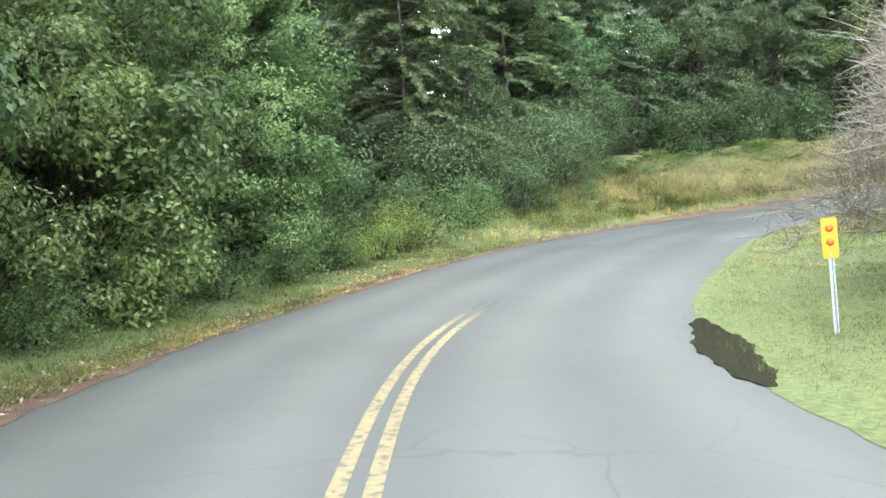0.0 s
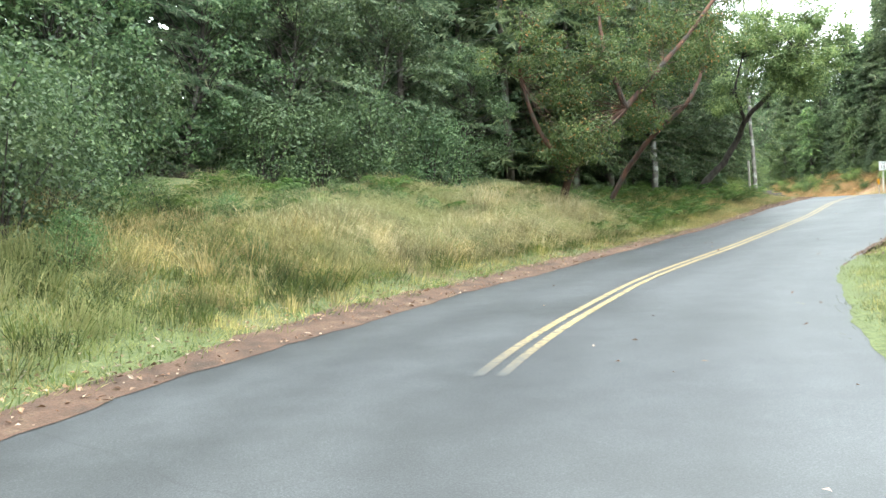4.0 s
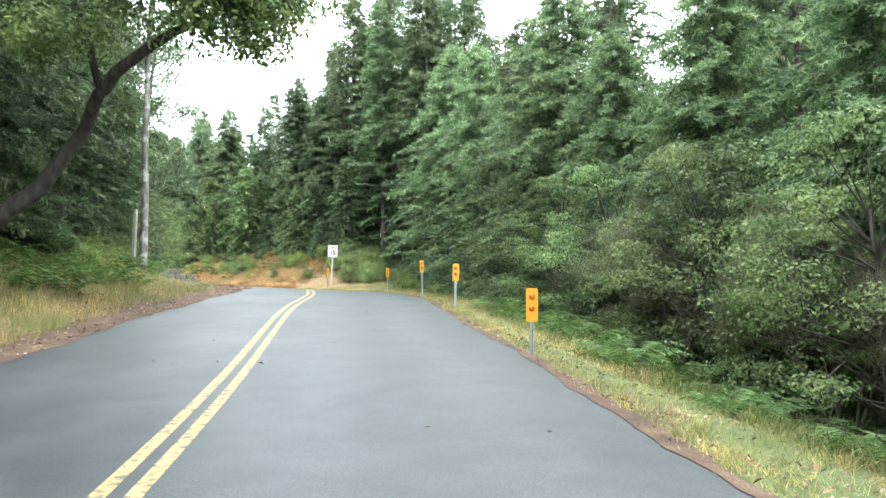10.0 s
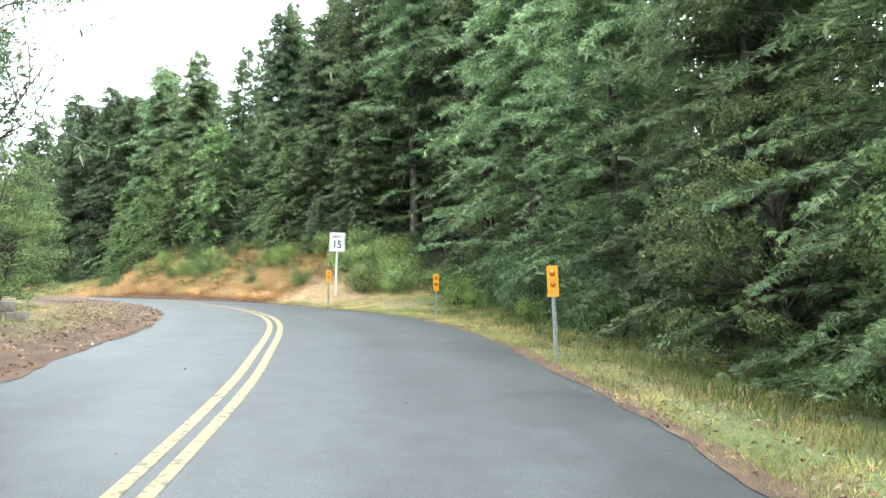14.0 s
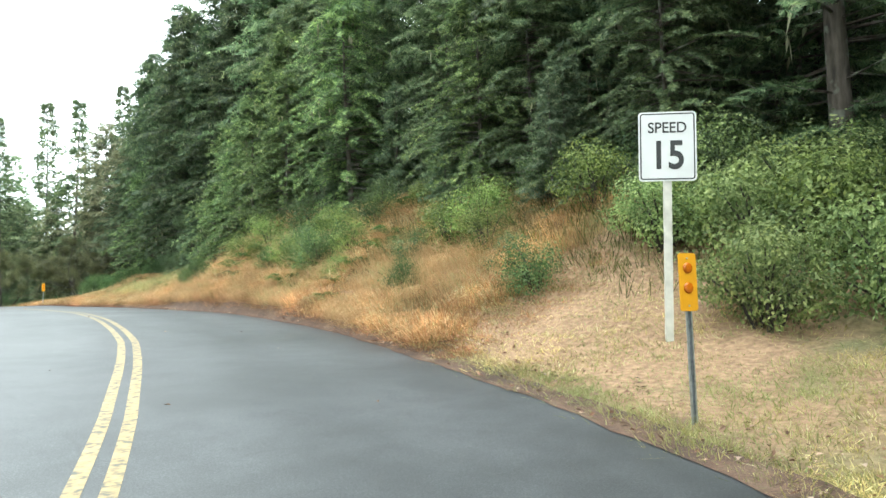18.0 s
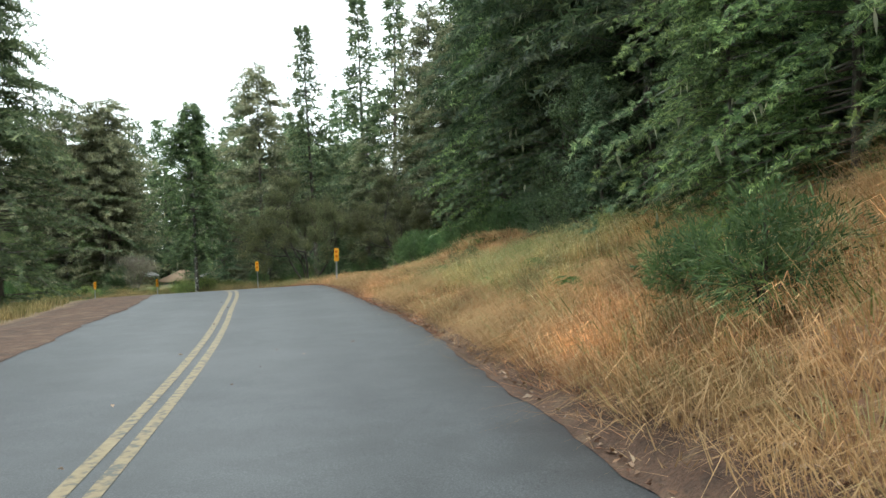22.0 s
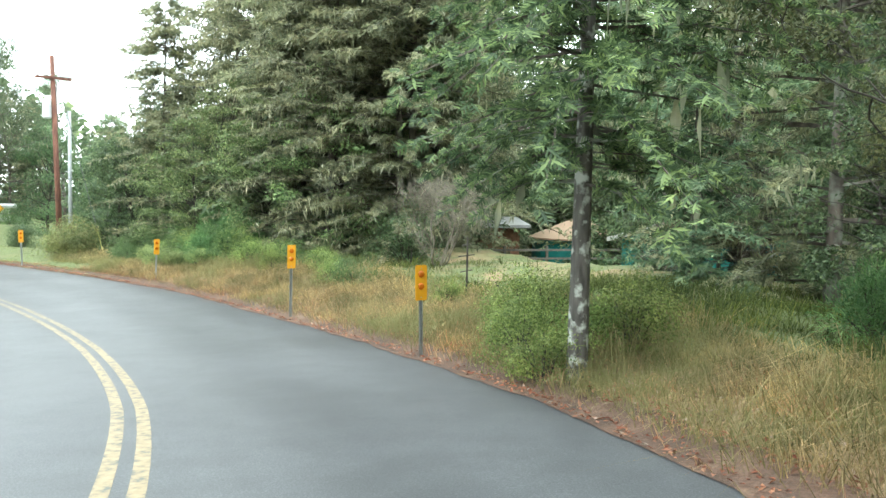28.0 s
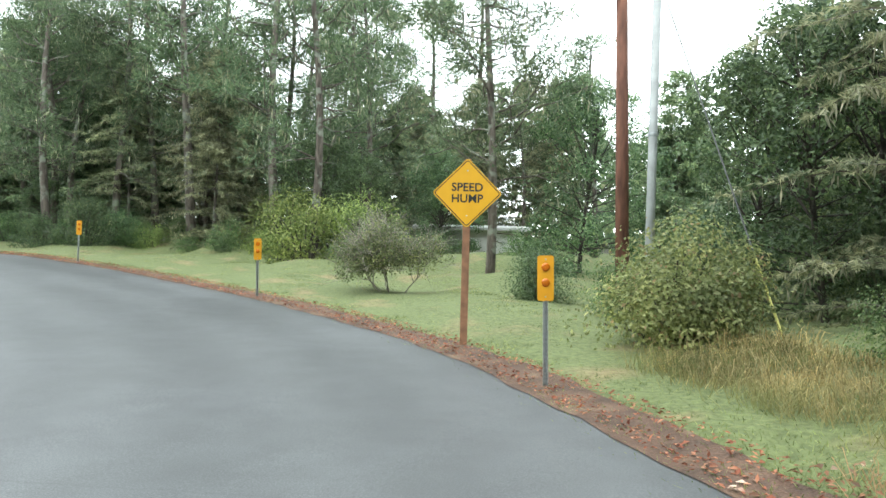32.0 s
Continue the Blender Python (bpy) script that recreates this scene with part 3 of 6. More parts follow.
tagged(ribbon("shoulder_left", lambda s: table(EDGES, s)[:, 0] - np.interp(s, [0, 14, 20, 26, 55, 72, 80, 130, 140], [0.02, 0.05, 0.35, 0.6, 0.6, 0.8, 1.6, 1.8, 1.0]) - edge_noise(s, 1),
              lambda s: table(EDGES, s)[:, 0] + 0.12 + 0.7 * edge_noise(s, 2), 0.007, SHOULDER, -29, 208, 0.3, 6, follow=True),
       "reddish dirt shoulder strewn with fallen leaves", "shoulder", kind="structure")
tagged(ribbon("shoulder_right", lambda s: table(EDGES, s)[:, 1] - 0.08 + 0.55 * edge_noise(s, 3),
              lambda s: table(EDGES, s)[:, 1] + np.interp(s, [0, 12, 20, 34, 44, 80, 92, 128, 134, 142, 200], [0, 0, 0, -0.06, 0.12, 0.2, 0.3, 0.35, 0.5, 0.45, 0.5]) + 0.6 * edge_noise(s, 4), 0.007, SHOULDER, 34, 208, 0.3, 5, follow=True),
       "narrow reddish dirt shoulder with dead leaves", "shoulder", kind="structure")
tagged(ribbon("grass_verge", lambda s: table(EDGES, s)[:, 1] - 0.05 + 0.5 * edge_noise(s, 6), lambda s: table(EDGES, s)[:, 1] + 1.3 + edge_noise(s, 7), 0.004, GROUND, -29, 36, 0.3, 6, follow=True),
       "short green turf running up to the asphalt", "verge", kind="structure")
def line_shift(s):
    return np.interp(s, [82, 90, 96, 104, 128, 138, 147, 152, 157, 162, 167, 185], [0, 0.2, 0.25, 0, 0, 0.2, 0.25, 0.15, -0.1, -0.3, -0.35, -0.25])


for side in (-0.1, 0.1):
    for s_from, s_to in ((-29, 12.5), (24.5, 167.5)):
        tagged(ribbon("centre_line", lambda s, q=side: line_shift(s) + q - 0.052, lambda s, q=side: line_shift(s) + q + 0.052, 0.004, PAINT, s_from, s_to, 0.5, 1,
                      {"old": lambda s, o: np.clip(hump_fn(s, 9.5, 27, 2.5) + 0.4 * hump_fn(s, -30, 10, 1) + np.interp(s, [92, 104, 132, 140, 152, 159, 165], [0, 0.3, 0.35, 0.35, 0.4, 0.55, 0.9]), 0, 1)}),
               "worn double yellow centre line painted on asphalt", "road marking", group="double centre line", kind="structure")

# ---- roadside object markers and signs ----


def rounded_plate(w, h, t, r, seg=5):
    """An upright plate in the xz plane, its middle at the origin, facing -y."""
    g, ring = Geo(), []
    for cx, cz, a0 in ((w / 2 - r, h / 2 - r, 0), (-w / 2 + r, h / 2 - r, 90), (-w / 2 + r, -h / 2 + r, 180), (w / 2 - r, -h / 2 + r, 270)):
        for k in range(seg + 1):
            a = radians(a0 + 90 * k / seg)
            ring.append((cx + r * math.cos(a), cz + r * math.sin(a)))
    n = len(ring)
    v = [(x, -t / 2, z) for x, z in ring] + [(x, t / 2, z) for x, z in ring]
    f = [list(range(n)), list(range(n, 2 * n))[::-1]] + [[i, i + n, (i + 1) % n + n, (i + 1) % n] for i in range(n)]
    g.add(v, f)
    return g


def disc(r, depth, y, z, sides=20):
    g = Geo()
    v, f = [], []
    for k, (rr, yy) in enumerate(((r, y), (r * 0.96, y - depth * 0.6), (r * 0.6, y - depth), (0.001, y - depth * 1.1))):
        v += [(rr * math.cos(2 * math.pi * j / sides), yy, z + rr * math.sin(2 * math.pi * j / sides)) for j in range(sides)]
        if k:
            f += [[(k - 1) * sides + j, (k - 1) * sides + (j + 1) % sides, k * sides + (j + 1) % sides, k * sides + j] for j in range(sides)]
    return g.add(v, f)


def channel(top, bottom, y, w=0.055):
    """A folded steel post of hat section."""
    prof = [(-w / 2, 0.0), (-w / 2 + 0.014, 0.0), (-w / 2 + 0.018, 0.026), (w / 2 - 0.018, 0.026), (w / 2 - 0.014, 0.0), (w / 2, 0.0),
            (w / 2, 0.004), (w / 2 - 0.011, 0.004), (w / 2 - 0.015, 0.031), (-w / 2 + 0.015, 0.031), (-w / 2 + 0.011, 0.004), (-w / 2, 0.004)]
    n = len(prof)
    v = [(x, y + d, top) for x, d in prof] + [(x, y + d, bottom) for x, d in prof]
    g = Geo()
    g.add(v, [[i, (i + 1) % n, n + (i + 1) % n, n + i] for i in range(n)] + [list(range(n))[::-1], list(range(n, 2 * n))])
    return g


def object_marker():
    """Origin at the middle of the panel's top edge."""
    root = tagged(new("object_marker"), "yellow roadside object marker with two amber reflectors on a steel post", "road marker", "roadside object markers")
    p = rounded_plate(0.165, 0.45, 0.006, 0.022)
    p.v = [q + np.array((0, 0, -0.225)) for q in p.v]
    panel = part("panel", p, MARKER_YELLOW, root)
    for z in (-0.115, -0.27):
        part("reflector", disc(0.043, 0.014, -0.003, z), AMBER, panel, "round amber reflector", True)
    part("post", channel(-0.02, -1.75, 0.004), STEEL, root, "galvanised steel channel post")
    for z in (-0.04, -0.41):
        part("bolt", disc(0.008, 0.006, -0.003, z, 8), STEEL, root)
    return root


MARKERS = [(9.6, 4.5, 3.58, -4), (44.94, 3.95, 6.56, 0), (54.02, 3.72, 7.67, 2), (63.64, 4.12, 8.97, 0), (72.29, 4.1, 10.0, -2), (80.7, 4.3, 10.56, 3), (88.15, 4.37, 11.31, 0),
           (131.56, 3.69, 12.51, 2), (140.94, 4.14, 12.13, -2), (148.52, 3.76, 11.39, 3), (153.69, 3.87, 11.32, 0), (162.44, 4.22, 10.95, 4), (170.73, 3.35, 10.87, -12), (179.46, 3.23, 10.87, -6), (190.1, 3.3, 11.2, 0)]
marker = object_marker()
for k, (s, o, top, turn) in enumerate(MARKERS):
    x, y, _, head = spot(s, o)
    m = pose(x, y, top, (k % 3 - 1) * 1.2, (k % 4 - 1.5) * 0.9, head + turn)
    if k:
        copy_thing(marker, m)
    else:
        marker.matrix_basis = m


def lettering(text, size, mat, x, y, z, bold=0.0, squeeze=1.0):
    cu = bpy.data.curves.new("lettering", "FONT")
    cu.body, cu.size, cu.extrude, cu.offset, cu.align_x, cu.align_y = text, size, 0.0015, bold, "CENTER", "CENTER"
    tmp = new("lettering", cu)
    bpy.context.view_layer.update()
    me = bpy.data.meshes.new_from_object(tmp.evaluated_get(bpy.context.evaluated_depsgraph_get()))
    bpy.data.objects.remove(tmp)
    me.transform(pose(x, y, z, 90, 0, 0) @ Matrix.Diagonal((squeeze, 1, 1, 1)))
    me.materials.clear()
    me.materials.append(mat)
    return me


def frame_line(w, h, r, thick, y):
    """A thin painted border line on a sign face."""
    a, b = rounded_plate(w, h, 0, r), rounded_plate(w - 2 * thick, h - 2 * thick, 0, max(r - thick, 0.004))
    n = len(a.v[0]) // 2
    va, vb = a.v[0][:n] + (0, y, 0), b.v[0][:n] + (0, y, 0)
    return Geo().add(np.vstack([va, vb]), [[i, (i + 1) % n, n + (i + 1) % n, n + i] for i in range(n)])


def speed_sign():
    root = tagged(new("speed_limit_sign"), "white speed sign reading 15 on a pale wooden post", "road sign")
    face = part("sign_plate", rounded_plate(0.61, 0.76, 0.004, 0.04), SIGN_WHITE, root)
    part("border", frame_line(0.575, 0.725, 0.03, 0.013, -0.0035), SIGN_BLACK, face)
    part("lettering", lettering("SPEED", 0.165, SIGN_BLACK, 0, -0.0035, 0.2, 0.002, 0.92), SIGN_BLACK, face)
    part("lettering", lettering("15", 0.43, SIGN_BLACK, 0, -0.0035, -0.11, 0.009, 0.86), SIGN_BLACK, face)
    part("post", bevelled("post", Geo().box(0, 0.05, -0.95, 0.085, 0.085, 2.6), plain_mat("pale_post", (0.55, 0.53, 0.47), 0.8, 0, 0.2, 9, 0.3), 0.006), STEEL, root, "pale square post")
    return root


speed_sign().matrix_basis = pose(68.2, 49.9, 12.59, 0, 1.8, math.degrees(math.atan2(49.85 - 44.5, 68.2 - 55.5)) - 90)


def hump_sign():
    root = tagged(new("warning_sign"), "yellow diamond warning sign reading SPEED HUMP on a brown wooden post", "road sign")
    plate = rounded_plate(0.66, 0.66, 0.004, 0.045)
    border = frame_line(0.63, 0.63, 0.035, 0.012, -0.0035)
    c = math.cos(radians(45))
    for g in (plate, border):
        g.v = [np.stack([(q[:, 0] - q[:, 2]) * c, q[:, 1], (q[:, 0] + q[:, 2]) * c], -1) for q in g.v]
    face = part("sign_plate", plate, SIGN_YELLOW, root)
    part("border", border, SIGN_BLACK, face)
    part("lettering", lettering("SPEED", 0.155, SIGN_BLACK, 0, -0.0035, 0.075, 0.003), SIGN_BLACK, face)
    part("lettering", lettering("HUMP", 0.155, SIGN_BLACK, 0, -0.0035, -0.075, 0.003), SIGN_BLACK, face)
    part("post", bevelled("post", Geo().box(0, 0.055, -0.85, 0.1, 0.1, 2.6), POST_WOOD, 0.008), POST_WOOD, root, "brown wooden post")
    for z in (0.3, -0.3):
        part("bolt", disc(0.012, 0.008, -0.002, z, 8), STEEL, face)
    return root


hump_sign().matrix_basis = pose(66.85, 129.7, 11.61, 0, 0, math.degrees(math.atan2(129.7 - 120.5, 66.85 - 72.2)) - 90)

# ---- plants ----


def fir(seed, h, base, radius, step=0.5, spray=0.42, droop=0.28, per=5, lichen=0.0, trunk_r=None, needle=None, bark=None, gaps=0.0, shape=0.75, label="", pairs=2, fine=0.0, name="fir_tree"):
    """A conifer: tapered trunk, whorls of drooping branches, flat sprays of needles along both sides of each."""
    r = np.random.default_rng(seed)
    root = tagged(new(name), label or "tall dark green fir with drooping branches", "tree", "forest conifers")
    tr = trunk_r or h * 0.0105
    zz = np.linspace(-0.6, h, 12)
    bend = 0.012 * h * np.sin(zz / h * 3 + r.uniform(0, 6))
    part("trunk", Geo().tube(np.stack([bend, 0.6 * bend, zz], -1), tr * (1 - 0.97 * np.clip(zz / h, 0, 1)) + 0.12 * tr * np.exp(-np.maximum(zz, 0) * 2.5), 8), bark or BARK, root, smooth=True)
    wood, leaves, hang = Geo(), Geo(), Geo()
    z = base
    while z < h - 0.3:
        u = (z - base) / (h - base)
        reach = radius * (1 - u) ** shape * (0.55 + 0.45 * min(1, u * 6 + 0.3))
        for k in range(per):
            if r.random() < gaps * (1 - u):
                continue
            az = r.uniform(0, 2 * math.pi)
            lump = 1 + 0.28 * math.sin(az * 2 + z * 0.9 + seed) * math.sin(z * 0.7 + 2 * seed + az)
            ln = max(0.35, reach * lump * r.uniform(0.55, 1.15))
            out = np.array([math.cos(az), math.sin(az), 0])
            side = np.array([-out[1], out[0], 0])
            z0 = z + r.uniform(-0.25, 0.25)
            lift, fall = r.uniform(-0.05, 0.3), droop * r.uniform(0.6, 1.5)
            bx, by = np.interp(z0, zz, bend), 0.6 * np.interp(z0, zz, bend)

            def at(t, out=out, ln=ln, z0=z0, lift=lift, fall=fall, bx=bx, by=by, side=side, sw=r.uniform(-0.15, 0.15)):
                t = np.asarray(t)[:, None]
                return np.array([bx, by, z0]) + out * ln * t + side * sw * ln * t ** 2 + np.array([0, 0, 1.0]) * (lift * ln * t - fall * ln * t ** 2)
            wood.tube(at([0, 0.5, 0.95]), [0.0075 * ln + 0.006, 0.004 * ln + 0.004, 0.003], 3, False)
            near = z0 < fine
            spr, prs = (spray * 0.5, 3) if near else (spray, pairs)
            n = max(3, int(ln / (spr * (0.42 if near else 0.36))))
            t = np.linspace(0.12 if radius < 2 else 0.2, 1.0, n)
            p = at(t) + r.normal(0, 0.03, (n, 3))
            d0 = unit(at(np.minimum(t + 0.05, 1.05)) - at(t))
            for sgn in (-1, 1):
                ang = r.uniform(0.5, 1.15, n)[:, None]
                d = unit(d0 * np.cos(ang) + sgn * side * np.sin(ang) + np.array([0, 0, 1.0]) * r.uniform(-0.75, 0.35, n)[:, None])
                sd = unit(np.cross(d, np.array([0, 0, 1.0]) + r.normal(0, 0.7, (n, 3))))
                leaves.sprays(p, d, sd, spr * r.uniform(0.6, 1.3, n) * (1.15 - 0.45 * t), prs)
            if lichen and r.random() < lichen:
                heavy = lichen > 0.9
                m = r.integers(16, 36) if heavy else r.integers(2, 8)
                q = at(r.uniform(0.3, 1.0, m)) + r.normal(0, 0.06 if heavy else 0.0, (m, 3))
                dn = unit(np.array([0, 0, -1.0]) + r.normal(0, 0.45 if heavy else 0.18, (m, 3)))
                size = r.uniform(0.1, 0.38, m) if heavy else r.uniform(0.12, 0.65, m) ** 1.3
                hang.kites(q, dn, unit(r.normal(0, 1, (m, 3)) * (1, 1, 0.1)), size, r.uniform(0.025, 0.06, m) if heavy else r.uniform(0.03, 0.11, m))
        z += step * r.uniform(0.75, 1.25) * (1.1 - 0.4 * u)
    tagged(part("branchwork", wood, BARK, root), kind="stuff")
    part("crown", leaves, needle or FIR_NEEDLE, root, "flat sprays of green needles")
    if hang.n:
        tagged(part("lichen", hang, LICHEN, root, "pale hanging lichen"), kind="stuff")
    return root


def limbs(r, start, way, length, rad, depth, wood, tips, spread=0.7, droop=0.0, split=(2, 4), twist=0.25):
    """Branches that fork; collects the tips."""
    n = 5
    pts = [np.array(start, float)]
    d = unit(np.array(way, float))
    for k in range(n):
        d = unit(d + r.normal(0, twist, 3) * 0.5 + np.array([0, 0, 0.06 - droop]))
        pts.append(pts[-1] + d * length / n)
    wood.tube(pts, np.linspace(rad, rad * 0.5, n + 1), 6 if rad > 0.04 else 4, False)
    if depth == 0:
        tips.append((pts[-1], d))
        tips.append((pts[-3], d))
        return
    for k in range(r.integers(*split)):
        a = unit(d + r.normal(0, spread, 3))
        limbs(r, pts[-1 - (k % 2)], a, length * r.uniform(0.55, 0.85), rad * 0.55, depth - 1, wood, tips, spread, droop, split, twist)


def leaf_clumps(r, tips, per, clump, leaf, geo, flat=0.75, ratio=0.5):
    """Lumps of leaves: broad ones lie like shingles over the lump, needles stand out from it."""
    for p, d in tips:
        n = int(per * r.uniform(0.6, 1.4))
        q = unit(r.normal(0, 1, (n, 3)))
        rad = r.uniform(0.2, 1, n)[:, None] ** 0.45 * clump * r.uniform(0.6, 1.25)
        ln, wd = leaf * r.uniform(0.7, 1.3, n), leaf * ratio * r.uniform(0.8, 1.2, n)
        if ratio < 0.3:
            out = unit(q * rad + r.normal(0, 0.35, (n, 3)) * clump + np.array([0, 0, 0.15 * clump]))
            geo.kites(p + q * rad * np.array([1, 1, flat]), out, unit(np.cross(out, r.normal(0, 1, (n, 3)))), ln, wd, 0.1)
            continue
        nrm = unit(q + np.array([0, 0, 0.45]) + r.normal(0, 0.42, (n, 3)))
        way = unit(np.cross(nrm, r.normal(0, 1, (n, 3))) - np.array([0, 0, 0.25]))
        geo.kites(p + q * rad * np.array([1, 1, flat]), way, unit(np.cross(way, nrm)), ln, wd * 1.15, 0.12)


def leafy(seed, w, h, n, leaf, mat, lumps, clump, label, skirt=0.08, name="broadleaf_tree", ratio=0.5, bark=None, group="broadleaf trees", bow=0.55, flat=0.8):
    """A broad-leaved tree in full leaf: trunk, limbs out to lumps of foliage all over an uneven crown."""
    r = np.random.default_rng(seed)
    root = tagged(new(name), label, "tree", group)
    trunk, wood, leaves, tips = Geo(), Geo(), Geo(), []
    zz = np.linspace(-0.5, h * 0.72, 7)
    bend = np.stack([0.05 * h * np.sin(zz / h * 4 + r.uniform(0, 6)), 0.05 * h * np.sin(zz / h * 3 + r.uniform(0, 6)), zz], -1)
    trunk.tube(bend, np.linspace(h * 0.014, h * 0.005, 7), 8)
    for k in range(lumps):
        a, f = r.uniform(0, 6.28), r.uniform(0, 1)
        z = h * (skirt + (0.95 - skirt) * f)
        q = r.uniform(0.35, 1.0) ** 0.7 * w / 2 * (math.sin(math.pi * min(1, f * 0.72 + 0.26)) ** bow)
        c = np.array([math.cos(a) * q, math.sin(a) * q, z])
        z0 = max(0.1, min(z * r.uniform(0.55, 0.9), h * 0.7))
        st = np.array([np.interp(z0, zz, bend[:, j]) for j in range(3)])
        wood.tube([st, st * 0.45 + c * 0.55 + np.array([0, 0, 0.1 * h * r.uniform(-0.3, 0.6)]) * 0.4, c], [0.0035 * h, 0.002 * h, 0.005], 4, False)
        tips.append((c, c))
    leaf_clumps(r, tips, n / lumps, clump, leaf, leaves, flat, ratio)
    part("trunk", trunk, bark or DARK_BARK, root, smooth=True)
    tagged(part("branchwork", wood, bark or DARK_BARK, root), kind="stuff")
    part("crown", leaves, mat, root)
    return root


def shrub(seed, w, h, n=1500, leaf=0.11, mat=None, name="shrub", label="", lumps=9, ratio=0.5, group="roadside shrubs"):
    """A bush: stems from the ground and lumps of leaves with an uneven outline."""
    r = np.random.default_rng(seed)
    root = tagged(new(name), label or "leafy green roadside shrub", "shrub", group)
    wood, leaves, tips = Geo(), Geo(), []
    for k in range(lumps):
        a, q = r.uniform(0, 6.28), r.uniform(0, 1) ** 0.6
        c = np.array([math.cos(a) * q * w * 0.38, math.sin(a) * q * w * 0.38, h * r.uniform(0.08, 0.82) * (1 - 0.3 * q)])
        wood.tube([(c[0] * 0.15, c[1] * 0.15, -0.2), c * (0.5, 0.5, 0.6), c], [0.03, 0.02, 0.008], 4, False)
        tips.append((c, c))
    leaf_clumps(r, tips, n / lumps, min(w, h * 1.3) * 0.27, leaf, leaves, 0.85, ratio)
    tagged(part("stemwork", wood, DARK_BARK, root), kind="stuff")
    part("foliage", leaves, mat or OAK_LEAF, root)
    return root


def fern(seed):
    r = np.random.default_rng(seed)
    root = tagged(new("sword_fern"), "green sword fern on the bank", "fern", "ferns on the bank")
    g = Geo()
    for k in range(16):
        a = 6.28 * k / 16 + r.uniform(-0.2, 0.2)
        out, ln = np.array([math.cos(a), math.sin(a), 0]), r.uniform(0.55, 0.95)
        t, rise = np.linspace(0.08, 1, 18), r.uniform(1.2, 1.9)
        p = out * (ln * t)[:, None] + np.array([0, 0, 1]) * (ln * (rise * t - (rise - 0.35) * t ** 2))[:, None]
        sd = np.array([-out[1], out[0], 0])
        for sgn in (-1, 1):
            g.kites(p, unit(np.tile(sgn * sd + out * 0.35, (18, 1)) + r.normal(0, 0.12, (18, 3)) - np.array([0, 0, 0.25])), unit(np.tile(out, (18, 1)) + np.array([0, 0, 0.4])), 0.15 * np.sin(np.pi * np.clip(t * 0.9 + 0.1, 0, 1)) + 0.03, 0.035)
    tagged(part("fronds", g, FERN_LEAF, root), kind="stuff")
    return root


def twiggy(seed, h, spread, mat, name, label, density=5, fine=220, moss=0, depth=3, rad=0.012):
    """A leafless shrub or small tree: forking grey limbs and a haze of fine twigs."""
    r = np.random.default_rng(seed)
    root = tagged(new(name), label, "shrub" if h < 6 else "tree")
    wood, tips = Geo(), []
    for k in range(density):
        a = r.uniform(0, 6.28)
        limbs(r, (0.15 * math.cos(a), 0.15 * math.sin(a), -0.2), (math.cos(a) * spread, math.sin(a) * spread, 1.0), h * (0.36 if depth == 3 else 0.31), h * rad, depth, wood, tips, 0.55, 0.0, (2, 4))
    tw = Geo()
    for p, d in tips:
        n = max(3, fine // 12)
        dd = unit(d + r.normal(0, 0.7, (n, 3)))
        for k in range(n):
            q = p + r.normal(0, 0.12, 3)
            tw.tube([q, q + dd[k] * 0.28 + r.normal(0, 0.03, 3), q + dd[k] * 0.55 + r.normal(0, 0.08, 3)], [0.006, 0.004, 0.002], 3, False)
    tagged(part("limbwork", wood, mat, root, smooth=True), kind="stuff")
    tagged(part("twigwork", tw, mat, root), kind="stuff")
    if moss:
        g = Geo()
        leaf_clumps(r, tips, moss, 0.45, 0.055, g)
        part("leaves", g, SPARSE_LEAF, root)
    return root


